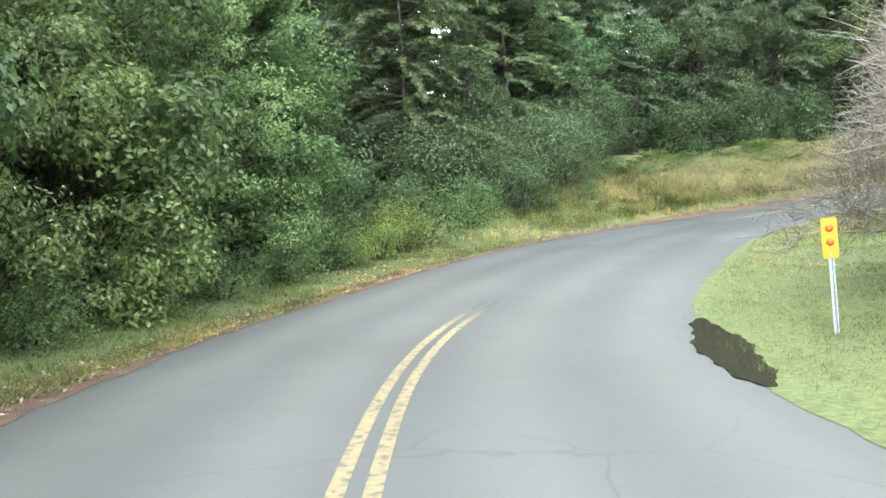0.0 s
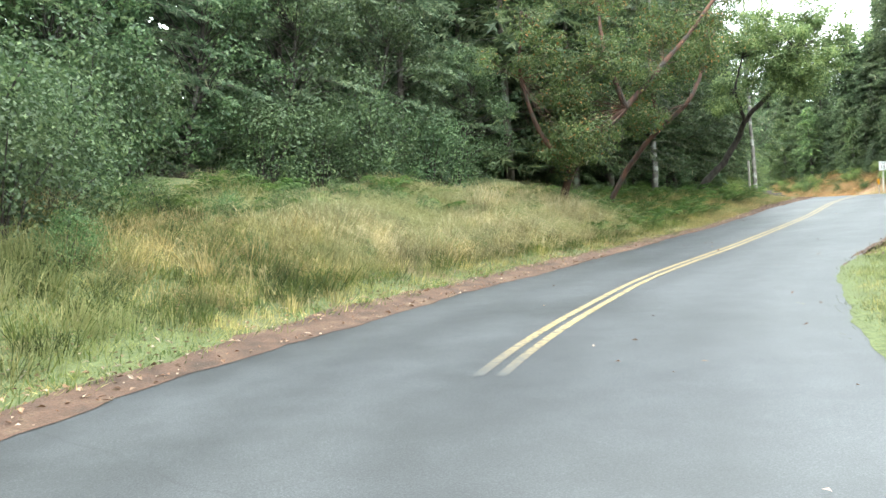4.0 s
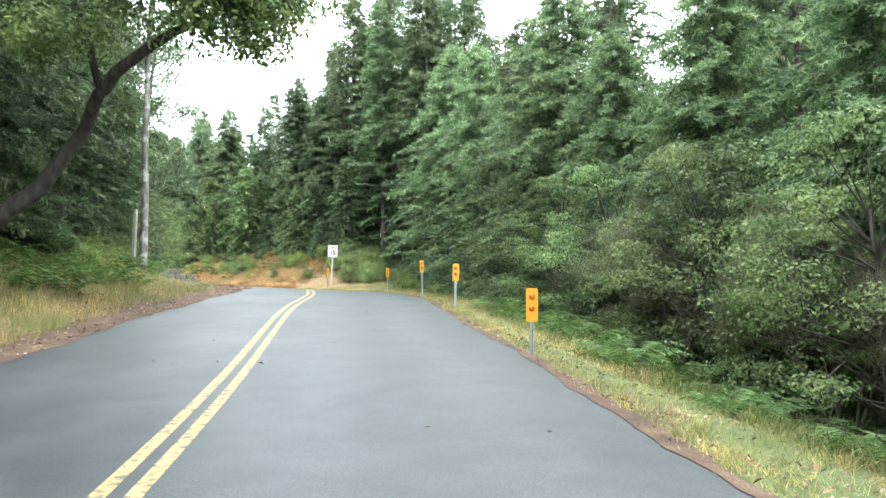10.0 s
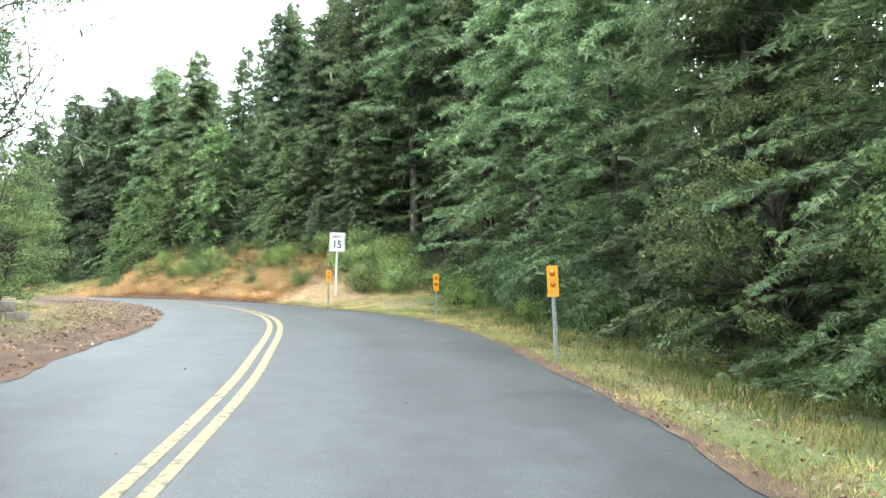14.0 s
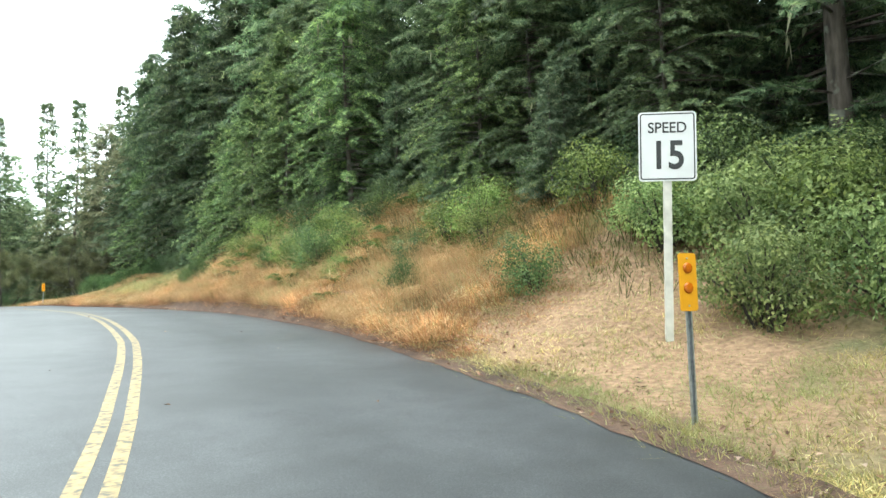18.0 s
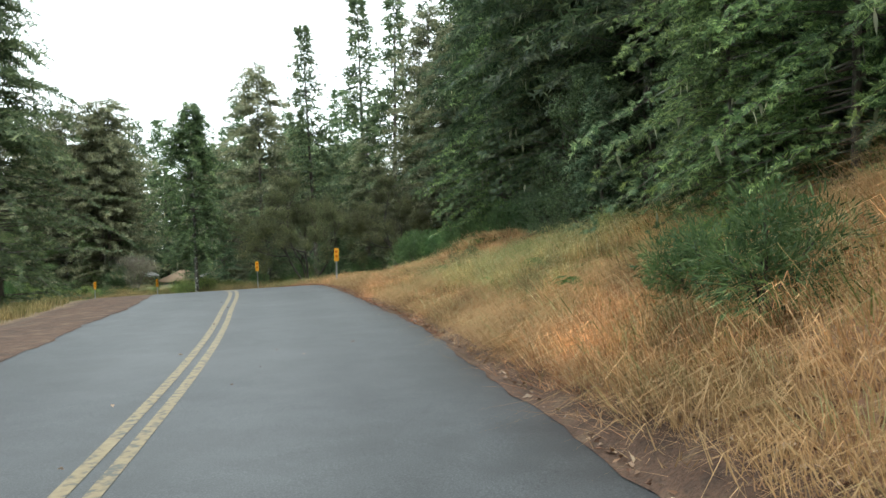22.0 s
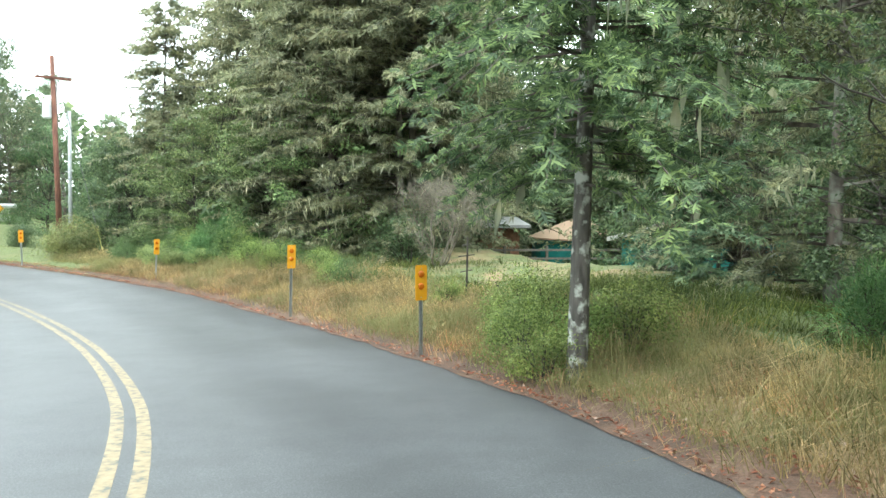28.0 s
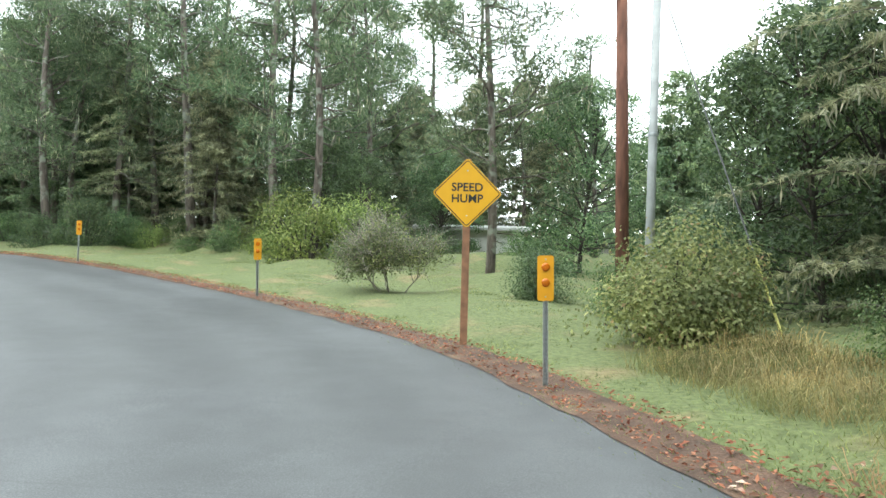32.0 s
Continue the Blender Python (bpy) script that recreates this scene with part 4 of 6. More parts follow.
def pine(seed, h, crown_base, spread, label="", lichen=0.5):
    """A shore pine: crooked trunk, bare below, flat tufted clumps above."""
    r = np.random.default_rng(seed)
    root = tagged(new("pine_tree"), label or "crooked shore pine with bare lower trunk and sparse crown", "tree", "pines")
    wood, leaves, hang, tips = Geo(), Geo(), Geo(), []
    zz = np.linspace(-0.5, h * 0.94, 12)
    bend = np.stack([0.035 * h * np.sin(zz / h * 4 + r.uniform(0, 6)), 0.03 * h * np.sin(zz / h * 3.3 + r.uniform(0, 6)), zz], -1)
    part("trunk", Geo().tube(bend, np.linspace(h * 0.014, h * 0.004, 12), 8), BARK, root, smooth=True)
    z = crown_base
    while z < h:
        u = (z - crown_base) / (h - crown_base)
        for k in range(2):
            a = r.uniform(0, 6.28)
            st = np.array([np.interp(z, zz, bend[:, j]) for j in range(3)])
            ln = spread * r.uniform(0.45, 1.0) * (1 - 0.6 * u)
            limbs(r, st, (math.cos(a), math.sin(a), r.uniform(-0.1, 0.5)), ln, 0.04, 1, wood, tips, 0.5, 0.0, (2, 4), 0.4)
        z += h * 0.045
    # a few dead stubs under the crown
    for k in range(9):
        zb, a = r.uniform(0.2, 1) * crown_base, r.uniform(0, 6.28)
        st = np.array([np.interp(zb, zz, bend[:, j]) for j in range(3)])
        wood.tube([st, st + np.array([math.cos(a), math.sin(a), -0.1]) * r.uniform(0.4, 1.6)], [0.025, 0.006], 4, False)
    leaf_clumps(r, tips, 46, 0.7, 0.34, leaves, 0.42, 0.13)
    for p, d in tips:
        if r.random() < lichen:
            m = 5
            hang.kites(p + r.normal(0, 0.3, (m, 3)), unit(np.array([0, 0, -1.0]) + r.normal(0, 0.3, (m, 3))), unit(r.normal(0, 1, (m, 3))), r.uniform(0.15, 0.5, m), r.uniform(0.03, 0.09, m))
    tagged(part("branchwork", wood, BARK, root), kind="stuff")
    part("crown", leaves, PINE_NEEDLE, root)
    if hang.n:
        tagged(part("lichen", hang, LICHEN, root, "pale hanging lichen"), kind="stuff")
    return root


def grass(name, label, mat, s0, s1, o0, o1, tufts, height, blades=9, width=0.018, bendy=0.6, spread=0.12, edge=0.0, margin=0.08, fall=0.35):
    """Tufts of bent blades, one mesh; edge: how much sparser towards the far side; margin: bare strip beside the asphalt; fall: how far the tips hang."""
    n, blades, width = tufts, int(blades * 1.6), width * 0.62
    s, o = RNG.uniform(s0, s1, n), RNG.uniform(0, 1, n)
    o = o0 + (o1 - o0) * (o ** (1 + edge))
    e = table(EDGES, s)
    o = np.where(o > 0, np.maximum(o, e[:, 1] + margin * RNG.uniform(0.55, 1.3, n) + 0.6 * max(0, height - 0.15) + 0.25 * RNG.random(n)), np.minimum(o, e[:, 0] - 0.15 - 0.3 * RNG.random(n)))
    x = np.interp(s, STA, LXY[:, 0]) + o * np.interp(s, STA, RIGHT[:, 0])
    y = np.interp(s, STA, LXY[:, 1]) + o * np.interp(s, STA, RIGHT[:, 1])
    z = land_at(s, o, x, y, 0.0) - 0.02
    size = height * RNG.uniform(0.5, 1.25, n) * (0.75 + 0.5 * np.sin(x * 0.8 + 2 * np.sin(y * 0.5)) ** 2)
    lean = RNG.normal(0, 0.25, (n, 2))
    off = RNG.normal(0, spread, (n * blades, 2)) * np.repeat(RNG.uniform(0.5, 1.2, n), blades)[:, None]
    p = np.repeat(np.stack([x, y, z], -1), blades, 0) + np.concatenate([off, np.zeros((n * blades, 1))], 1)
    hgt = np.repeat(size, blades) * RNG.uniform(0.55, 1.1, n * blades)
    d = np.repeat(lean, blades, 0) + RNG.normal(0, bendy * 0.4, (n * blades, 2)) + off / spread * bendy * 0.4
    a = RNG.uniform(0, 6.28, n * blades)
    sd = np.stack([np.cos(a), np.sin(a), 0 * a], -1) * width
    mid = p + np.concatenate([d * 0.32, np.ones((len(p), 1)) * 0.66], 1) * hgt[:, None]
    tip = p + np.concatenate([d * 1.15, np.maximum(0.06, 1.0 - fall * np.linalg.norm(d, axis=1, keepdims=True))], 1) * hgt[:, None]
    k = len(p)
    me = bpy.data.meshes.new(name)
    if height < 0.2:
        v = np.stack([p - sd * 0.6, p + sd * 0.6, tip], 1).reshape(-1, 3)
        me.from_pydata(v.tolist(), [], np.arange(3 * k).reshape(-1, 3).tolist())
    else:
        v = np.stack([p - sd / 2, p + sd / 2, mid + sd * 0.4, tip, mid - sd * 0.4], 1).reshape(-1, 3)
        at = 5 * np.arange(k)[:, None]
        me.from_pydata(v.tolist(), [], (at + np.array([0, 1, 2, 4])).tolist() + (at + np.array([4, 2, 3])).tolist())
    me.materials.append(mat)
    tone = np.repeat(np.clip(RNG.normal(0.5, 0.3, n) + 0.22 * np.sin(x * 1.9 + 3 * np.sin(y * 1.3)), 0, 1), blades * (3 if height < 0.2 else 5))
    me.attributes.new("tuft", "FLOAT", "POINT").data.foreach_set("value", tone.astype(np.float32))
    return tagged(new(name, me), label, "grass", kind="stuff")


FIRST = set()


def plant(proto, s, o, scale=1.0, turn=None, sink=0.0, tilt=(0, 0), xy=None):
    """Sets the kind's first plant, then copies of it, beside the road at station s and offset o."""
    x, y, z, head = spot(s, o)
    if xy:
        x, y = xy
        z = float(land(x, y)[0])
    m = pose(x, y, z - sink, tilt[0], tilt[1], RNG.uniform(0, 360) if turn is None else turn)
    if proto.name not in FIRST:
        FIRST.add(proto.name)
        proto.matrix_basis = m @ Matrix.Scale(scale, 4)
        return proto
    ob = copy_thing(proto, m)
    ob.scale = (scale, scale, scale * RNG.uniform(0.92, 1.1))
    return ob


FIR_NEAR = fir(1, 19, 0.5, 4.6, 0.5, 0.55, 0.3, 6, 0.12, shape=0.62, fine=6)
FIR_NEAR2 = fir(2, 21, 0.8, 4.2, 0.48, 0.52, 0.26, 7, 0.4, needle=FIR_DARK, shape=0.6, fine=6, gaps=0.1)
ROUND_NEEDLE = leaf_mat("grey_olive_needles", (0.12, 0.14, 0.083), (0.22, 0.24, 0.145), (0.37, 0.38, 0.25), 0.55)
FIR_ROUND = fir(9, 13, 0.3, 4.0, 0.48, 0.5, 0.22, 7, 0.97, needle=ROUND_NEEDLE, shape=0.45, fine=5, label="bushy conifer hung with pale lichen", name="lichened_conifer")
FIR_FAR = fir(15, 21, 1.0, 4.8, 0.8, 1.3, 0.28, 6, 0, shape=0.6, pairs=0)
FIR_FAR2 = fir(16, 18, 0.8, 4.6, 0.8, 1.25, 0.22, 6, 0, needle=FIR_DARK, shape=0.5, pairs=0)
FIR_MID = fir(3, 23, 0.8, 5.2, 0.68, 0.95, 0.25, 6, 0.06, shape=0.62, pairs=1)
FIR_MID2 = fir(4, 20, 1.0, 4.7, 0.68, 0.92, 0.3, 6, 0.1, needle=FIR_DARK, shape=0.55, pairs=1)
FIR_BUSHY = fir(8, 14, 0.4, 4.8, 0.46, 0.75, 0.2, 8, 0.5, shape=0.42, pairs=1, needle=BUSHY_NEEDLE, label="broad bushy conifer with lichened twigs", name="bushy_conifer")
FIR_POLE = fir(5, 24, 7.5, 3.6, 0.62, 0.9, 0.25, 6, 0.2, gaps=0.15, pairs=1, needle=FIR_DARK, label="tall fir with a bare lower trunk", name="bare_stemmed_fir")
FIR_YOUNG = fir(6, 8, 0.2, 2.3, 0.42, 0.5, 0.2, 7, 0.0, label="young bushy green fir", name="young_fir")
HEMLOCK = fir(17, 16, 0.2, 4.9, 0.42, 0.5, 0.34, 8, 0.1, trunk_r=0.11, needle=HEMLOCK_NEEDLE, shape=0.55, fine=7, label="light green feathery conifer with layered drooping boughs", name="hemlock_tree")
# darker copy of the fir needles: shade under the trees put into the colour
SHADED_NEEDLE = leaf_mat("deep_green_needles", (0.032, 0.055, 0.03), (0.066, 0.1, 0.052), (0.15, 0.19, 0.095), 0.45)
TIP_NEEDLE = leaf_mat("fresh_tipped_needles", (0.06, 0.1, 0.045), (0.135, 0.2, 0.085), (0.31, 0.4, 0.16), 0.5)
FIR_SHADED = fir(18, 20, 2.2, 4.4, 0.46, 0.6, 0.3, 8, 0.35, needle=SHADED_NEEDLE, shape=0.5, fine=5, label="old fir hung with pale lichen at the forest edge, woodland shade put into its needle colour")
FIR_TIPS = fir(19, 9, 0.5, 2.9, 0.4, 0.46, 0.42, 9, 0.12, trunk_r=0.1, needle=TIP_NEEDLE, shape=0.5, fine=7, label="young fir with drooping boughs and bright green tips", name="fresh_tipped_fir")
OAK_BIG = leafy(11, 7.5, 10.5, 60000, 0.15, OAK_LEAF, 170, 0.8, "large dense broad-leaved tree overhanging the verge", 0.04)
PALE_OAK_LEAF = leaf_mat("pale_oak_leaves", (0.1, 0.155, 0.06), (0.2, 0.28, 0.11), (0.33, 0.4, 0.18), 0.5, 0.45)
OAK_FRONT = leafy(14, 5.2, 5.6, 30000, 0.13, PALE_OAK_LEAF, 120, 0.62, "pale green rounded oak hanging over the verge", 0.03)
OAK_MID = leafy(12, 5.0, 6.5, 13000, 0.11, DARK_LEAF, 84, 0.6, "dark glossy broad-leaved tree at the forest edge", 0.04)
MAPLE = leafy(13, 5.5, 7.5, 12000, 0.1, MAPLE_LEAF, 70, 0.75, "light green broad-leaved tree below the verge", 0.06, flat=0.42)
SHRUB_DARK = shrub(21, 3.2, 3.0, 7000, 0.085, DARK_LEAF, label="dark glossy evergreen shrub", lumps=20)
SHRUB_GREEN = shrub(22, 2.4, 2.0, 5000, 0.07, OAK_LEAF, label="dense green shrub beside the road", lumps=16)
PALE_LEAF = leaf_mat("pale_shrub_leaves", (0.11, 0.16, 0.06), (0.23, 0.3, 0.115), (0.38, 0.45, 0.21), 0.5, 0.6)
SHRUB_PALE = shrub(26, 2.3, 1.8, 6500, 0.075, PALE_LEAF, label="pale green leafy bush beside the verge", lumps=26)
SHRUB_BRIGHT = shrub(23, 2.0, 1.7, 4200, 0.065, BRIGHT_LEAF, label="yellow-green leafy shrub beside the verge", lumps=16)
OLIVE_BUSH = shrub(25, 2.8, 2.1, 15000, 0.075, OLIVE_LEAF, label="rounded olive-brown bush beside the lawn", lumps=44)
BROOM = shrub(24, 1.5, 1.5, 5200, 0.12, BROOM_LEAF, "broom_shrub", "feathery green broom shrub on the bank", 16, 0.13, "broom shrubs")
PINE_A, PINE_B = pine(31, 13, 3.2, 3.0), pine(32, 16, 4.2, 3.2)
FERN = fern(41)

# -- left-hand forest edge at the start
for s, o, k in ((1.5, -7.2, 1.0), (6.5, -7.0, 0.95), (11.0, -7.2, 0.9), (15.0, -7.6, 0.8), (-4.5, -7.6, 1.0), (10, -13, 1.3), (3, -14, 1.35), (15.5, -10.5, 1.0), (-10, -9, 1.1), (16, -14, 1.2)):
    plant(OAK_BIG, s, o, k)
plant(OAK_FRONT, 10.2, -6.1, 0.85)
plant(OAK_FRONT, 6.4, -6.0, 0.8)
for s, o, k in ((15.5, -5.4, 0.8), (12.2, -4.9, 0.7), (5, -4.9, 0.75), (0, -5.0, 0.8), (17.2, -7.0, 1.0), (8.6, -4.8, 0.65), (2.6, -4.8, 0.75), (13.9, -5.0, 0.75), (19.8, -6.2, 1.2), (21.6, -6.4, 1.0)):
    plant(SHRUB_GREEN, s, o, k)
for s, o, k in ((4.0, -5.9, 0.75), (9.0, -5.8, 0.7), (13.0, -6.1, 0.75), (0.0, -6.0, 0.75)):
    plant(MAPLE, s, o, k)
for s, o, k in ((18.3, -5.5, 1.0), (17.2, -5.2, 0.75), (19.2, -6.0, 0.9), (16.2, -5.2, 0.6)):
    plant(SHRUB_BRIGHT, s, o, k)
for s, o, k in ((23.8, -7.4, 1.1), (25.8, -8.0, 1.2), (21.8, -8.6, 1.3), (23.6, -6.4, 0.8), (25.6, -6.8, 0.85), (27.2, -8.2, 0.9), (24.4, -9.6, 1.4), (27.8, -9.8, 1.1), (31, -11.2, 1.2), (34.5, -11.2, 1.1), (38, -10.8, 1.2), (41, -10.3, 1.1), (19.5, -9.2, 1.3), (29.5, -10.5, 1.2), (36.2, -11, 1.1)):
    plant(SHRUB_DARK, s, o, k)
for s, o, k in ((18, -11.5, 0.9), (23, -11.5, 1.0), (27.5, -12.8, 0.95), (32, -14.0, 1.0), (37, -13.5, 0.9), (42, -12.3, 0.85), (25, -15, 1.0), (20.5, -15, 1.1), (30, -16.5, 1.0)):
    plant(FIR_NEAR if s > 31 or o < -14 else HEMLOCK, s, o, k, sink=0.3)
for s, o, k in ((30, -12.0, 1.0), (36, -12.2, 1.1), (40.5, -12.2, 1.0), (25, -11.0, 0.9), (33.5, -12.8, 1.1), (44, -10.8, 0.8)):
    plant(OAK_MID, s, o, k)


def strew(proto_list, s0, s1, o0, o1, n, lo, hi, gap=2.2, sink=0.2):
    """Fills a stretch of forest, keeping plants apart."""
    taken = []
    for _ in range(n * 6):
        if len(taken) >= n:
            break
        s, o = RNG.uniform(s0, s1), RNG.uniform(o0, o1)
        x, y, z, head = spot(s, o)
        s2, o2, _i = station([(x, y)])
        if abs(o2[0]) < min(abs(o0), abs(o1)) - 0.5 or any((x - a) ** 2 + (y - b) ** 2 < gap * gap for a, b in taken) or any((x - a) ** 2 + (y - b) ** 2 < q * q for a, b, q in GLADES):
            continue
        taken.append((x, y))
        plant(proto_list[RNG.integers(len(proto_list))], s, o, RNG.uniform(lo, hi), sink=sink)


GLADES = []
for gs0, gs1, gx1, gy1 in ((141, 7.5, 92.0, 121.0), (149.5, 5.8, 91.0, 134.5), (151.5, 6.2, 89.5, 134.5)):
    ga = spot(gs0, gs1)
    for u in np.linspace(0, 1, 9):
        GLADES.append((ga[0] + (gx1 - ga[0]) * u, ga[1] + (gy1 - ga[1]) * u, 2.6))
for u in np.linspace(0.25, 1, 14):
    GLADES.append((72.5 + (54.5 - 72.5) * u, 124.5 + (151.0 - 124.5) * u, 1.6))
GLADES += [(70.7, 130.9, 2.2), (69.0, 133.0, 2.6), (67.2, 135.0, 2.4), (92.3, 122.8, 3.6), (91.5, 136.4, 4.0), (86.9, 131.4, 2.6)]

# forest masses, stretch by stretch
strew([FIR_MID, FIR_MID2, FIR_POLE], -10, 45, -20, -15.5, 12, 0.8, 1.1, 2.8)
strew([FIR_FAR, FIR_FAR2], -10, 45, -32, -20, 18, 0.9, 1.2, 2.8)
strew([FIR_POLE, FIR_POLE, FIR_MID2], 46, 73, -18, -8.5, 26, 0.75, 1.0, 2.2)
strew([FIR_MID2, FIR_POLE], 62, 74, -20, -9.5, 8, 0.8, 1.0, 2.2)
for s, o, k in ((76.5, -7.0, 0.9), (78.6, -7.6, 1.1), (81, -7.8, 1.0), (83.5, -8.4, 1.2), (75.2, -7.6, 0.8)):
    plant(BROOM if s < 80 else SHRUB_GREEN, s, o, k * 1.2)
for s, o, k in ((79.5, -10, 0.8), (84.5, -10, 0.8), (88, -11, 0.85), (76, -10.5, 0.8)):
    plant(MAPLE, s, o, k)
for s, o in ((78.5, -9.4), (82.0, -11.0)):
    plant(PINE_A, s, o, 0.85)
plant(PINE_A, 83.2, -6.9, 1.0)
plant(PINE_B, 88.5, -7.2, 0.8)
for s, o, k in ((85.6, -6.2, 0.6), (81.6, -7.0, 0.6), (87.4, -5.8, 0.5), (84.2, -8.2, 0.75)):
    plant(MAPLE, s, o, k)
for s, o, k in ((75.6, -8.4, 0.95), (79.0, -12.5, 1.05), (84, -13, 0.9)):
    plant(PINE_A, s, o, k)
for s, o, k in ((82, -17, 0.75), (88, -20, 0.8), (77.5, -15, 0.8), (93, -24, 0.8), (86, -26, 0.9)):
    plant(FIR_MID2, s, o, k, sink=0.3)
for s, o, k in ((76.8, -6.9, 0.7), (78.2, -7.4, 0.8), (75.9, -7.6, 0.8)):
    plant(SHRUB_BRIGHT, s, o, k)
strew([FIR_POLE, FIR_FAR2], 46, 76, -30, -18, 14, 0.8, 1.0, 2.6)
strew([FIR_FAR, FIR_FAR2, OAK_MID], 80, 104, -34, -17, 14, 0.4, 0.6, 3.2)
strew([MAPLE, OAK_MID], 72, 96, -14, -10, 9, 0.6, 0.9, 2.2)
strew([SHRUB_GREEN, SHRUB_BRIGHT, SHRUB_DARK], 70, 92, -10, -6.8, 16, 0.5, 0.9, 1.5)
strew([FIR_MID, FIR_MID2, FIR_MID], 14, 44, 14, 20, 10, 0.8, 1.05, 3.0)
strew([FIR_FAR, FIR_FAR2], 14, 44, 20, 34, 14, 0.9, 1.15, 3.0)
strew([FIR_MID, HEMLOCK, FIR_MID2], 44, 84, 12.5, 19, 16, 0.72, 0.98, 3.0)
strew([FIR_FAR, FIR_FAR, FIR_FAR2], 44, 84, 19, 34, 20, 0.8, 1.05, 3.2)
strew([FIR_MID, FIR_MID2, FIR_POLE], 88, 104, 12, 19, 7, 0.7, 0.95, 2.6)
strew([FIR_MID, FIR_MID2, FIR_POLE], 104, 132, 13, 19, 12, 0.52, 0.7, 2.4)
strew([FIR_FAR, FIR_FAR2], 88, 132, 19, 34, 22, 0.65, 0.9, 2.6)
strew([FIR_BUSHY, FIR_BUSHY, OAK_MID], 134, 168, 13, 24, 18, 0.7, 1.0, 2.8)
strew([FIR_FAR2, FIR_BUSHY], 134, 168, 24, 40, 14, 0.6, 0.85, 3.0)
strew([FIR_BUSHY, PINE_A, PINE_B], 100, 150, -46, -16, 34, 0.45, 0.75, 3.0)
strew([PINE_A, PINE_B, PINE_B], 186, 207, 8, 30, 20, 0.8, 1.05, 2.6)
strew([PINE_A, PINE_B, FIR_BUSHY], 176, 200, 16, 36, 16, 0.45, 0.65, 2.8)
strew([OAK_MID, SHRUB_GREEN, SHRUB_BRIGHT], 184, 207, 9, 22, 22, 0.6, 1.0, 1.8)
strew([PINE_A, PINE_B], 165, 207, -30, -8, 14, 0.8, 1.1, 3.0)
strew([SHRUB_DARK, SHRUB_GREEN, OAK_MID], 46, 84, 7.8, 13, 24, 0.7, 1.0, 1.7)
strew([MAPLE, OAK_MID], 42, 80, 9.5, 15, 16, 0.8, 1.1, 2.5)
strew([MAPLE, OAK_MID], 18, 46, 13, 19, 10, 0.8, 1.1, 2.6)
strew([SHRUB_GREEN, SHRUB_DARK], 18, 46, 11, 18, 16, 0.8, 1.2, 1.9)
strew([SHRUB_DARK, SHRUB_GREEN], 46, 84, -16, -9, 18, 0.5, 0.8, 1.8)
strew([OAK_MID, FIR_YOUNG], 48, 80, -30, -18, 20, 0.8, 1.2, 2.0)
strew([SHRUB_DARK, FIR_YOUNG, FIR_YOUNG], 94, 130, 9.4, 12.8, 20, 0.6, 0.9, 1.8)
strew([OAK_MID, FIR_YOUNG], 94, 130, 14, 24, 16, 0.8, 1.2, 2.2)
strew([SHRUB_GREEN, SHRUB_DARK, FIR_YOUNG], 142, 168, 8.5, 14, 18, 0.6, 0.9, 1.8)
strew([OAK_MID, FIR_YOUNG, SHRUB_DARK], 150, 172, 10, 26, 20, 0.8, 1.2, 2.2)
strew([OAK_MID, MAPLE, OAK_MID], 160, 175, 8.5, 16, 16, 0.7, 1.0, 1.9)
strew([OAK_MID, FIR_YOUNG], 172, 182, 13, 24, 12, 0.8, 1.1, 2.0)
strew([OAK_MID, SHRUB_GREEN, FIR_YOUNG], 100, 214, -30, -12, 36, 0.7, 1.1, 2.2)
strew([FERN], 40, 66, -8.5, -4.3, 110, 0.7, 1.3, 0.45, 0.05)
strew([FERN], 29, 42, -9.5, -6.4, 34, 0.7, 1.2, 0.5, 0.05)
strew([SHRUB_GREEN], 150, 165, 5.6, 7.0, 8, 0.35, 0.6, 1.0)
strew([SHRUB_BRIGHT, SHRUB_GREEN], 40, 76, 7.0, 9.0, 12, 0.4, 0.7, 1.4)
strew([FERN], 97, 126, 4.6, 7.0, 22, 0.5, 0.8, 0.6, 0.05)
strew([FERN], 36, 66, 4.9, 8.5, 70, 0.6, 1.1, 0.5, 0.05)
for s, o, k in ((83.5, 9.4, 0.9), (79.5, 8.8, 0.8), (75, 9.0, 0.85), (70.5, 9.2, 0.85), (66, 9.4, 0.65), (60.5, 10.0, 0.62), (55.5, 10.2, 0.6), (50.5, 10.2, 0.62), (63, 11.5, 0.7), (58, 12, 0.7)):
    plant(HEMLOCK, s, o, k, sink=0.3)
for s, o, k in ((50.5, 9.0, 0.7), (55.8, 9.0, 0.65), (61, 8.8, 0.65), (58, 8.0, 0.75), (63.2, 7.8, 0.7), (68.4, 8.0, 0.7), (72.8, 8.0, 0.7), (53, 8.0, 0.7), (47.5, 8.4, 0.75), (87.5, 11, 0.75), (43, 9.5, 0.8)):
    plant(MAPLE, s, o, k, sink=0.4)
ALDER = twiggy(65, 7.0, 0.42, TWIG, "alder_tree", "slender grey-twigged alder with small pale leaves", 6, 60, 110, 4, 0.007)
for s, o, k in ((54.6, 8.6, 0.6), (60.6, 8.8, 0.62), (67.4, 9.2, 0.62), (63.4, 9.8, 0.7), (57.6, 9.8, 0.66)):
    plant(ALDER, s, o, k)
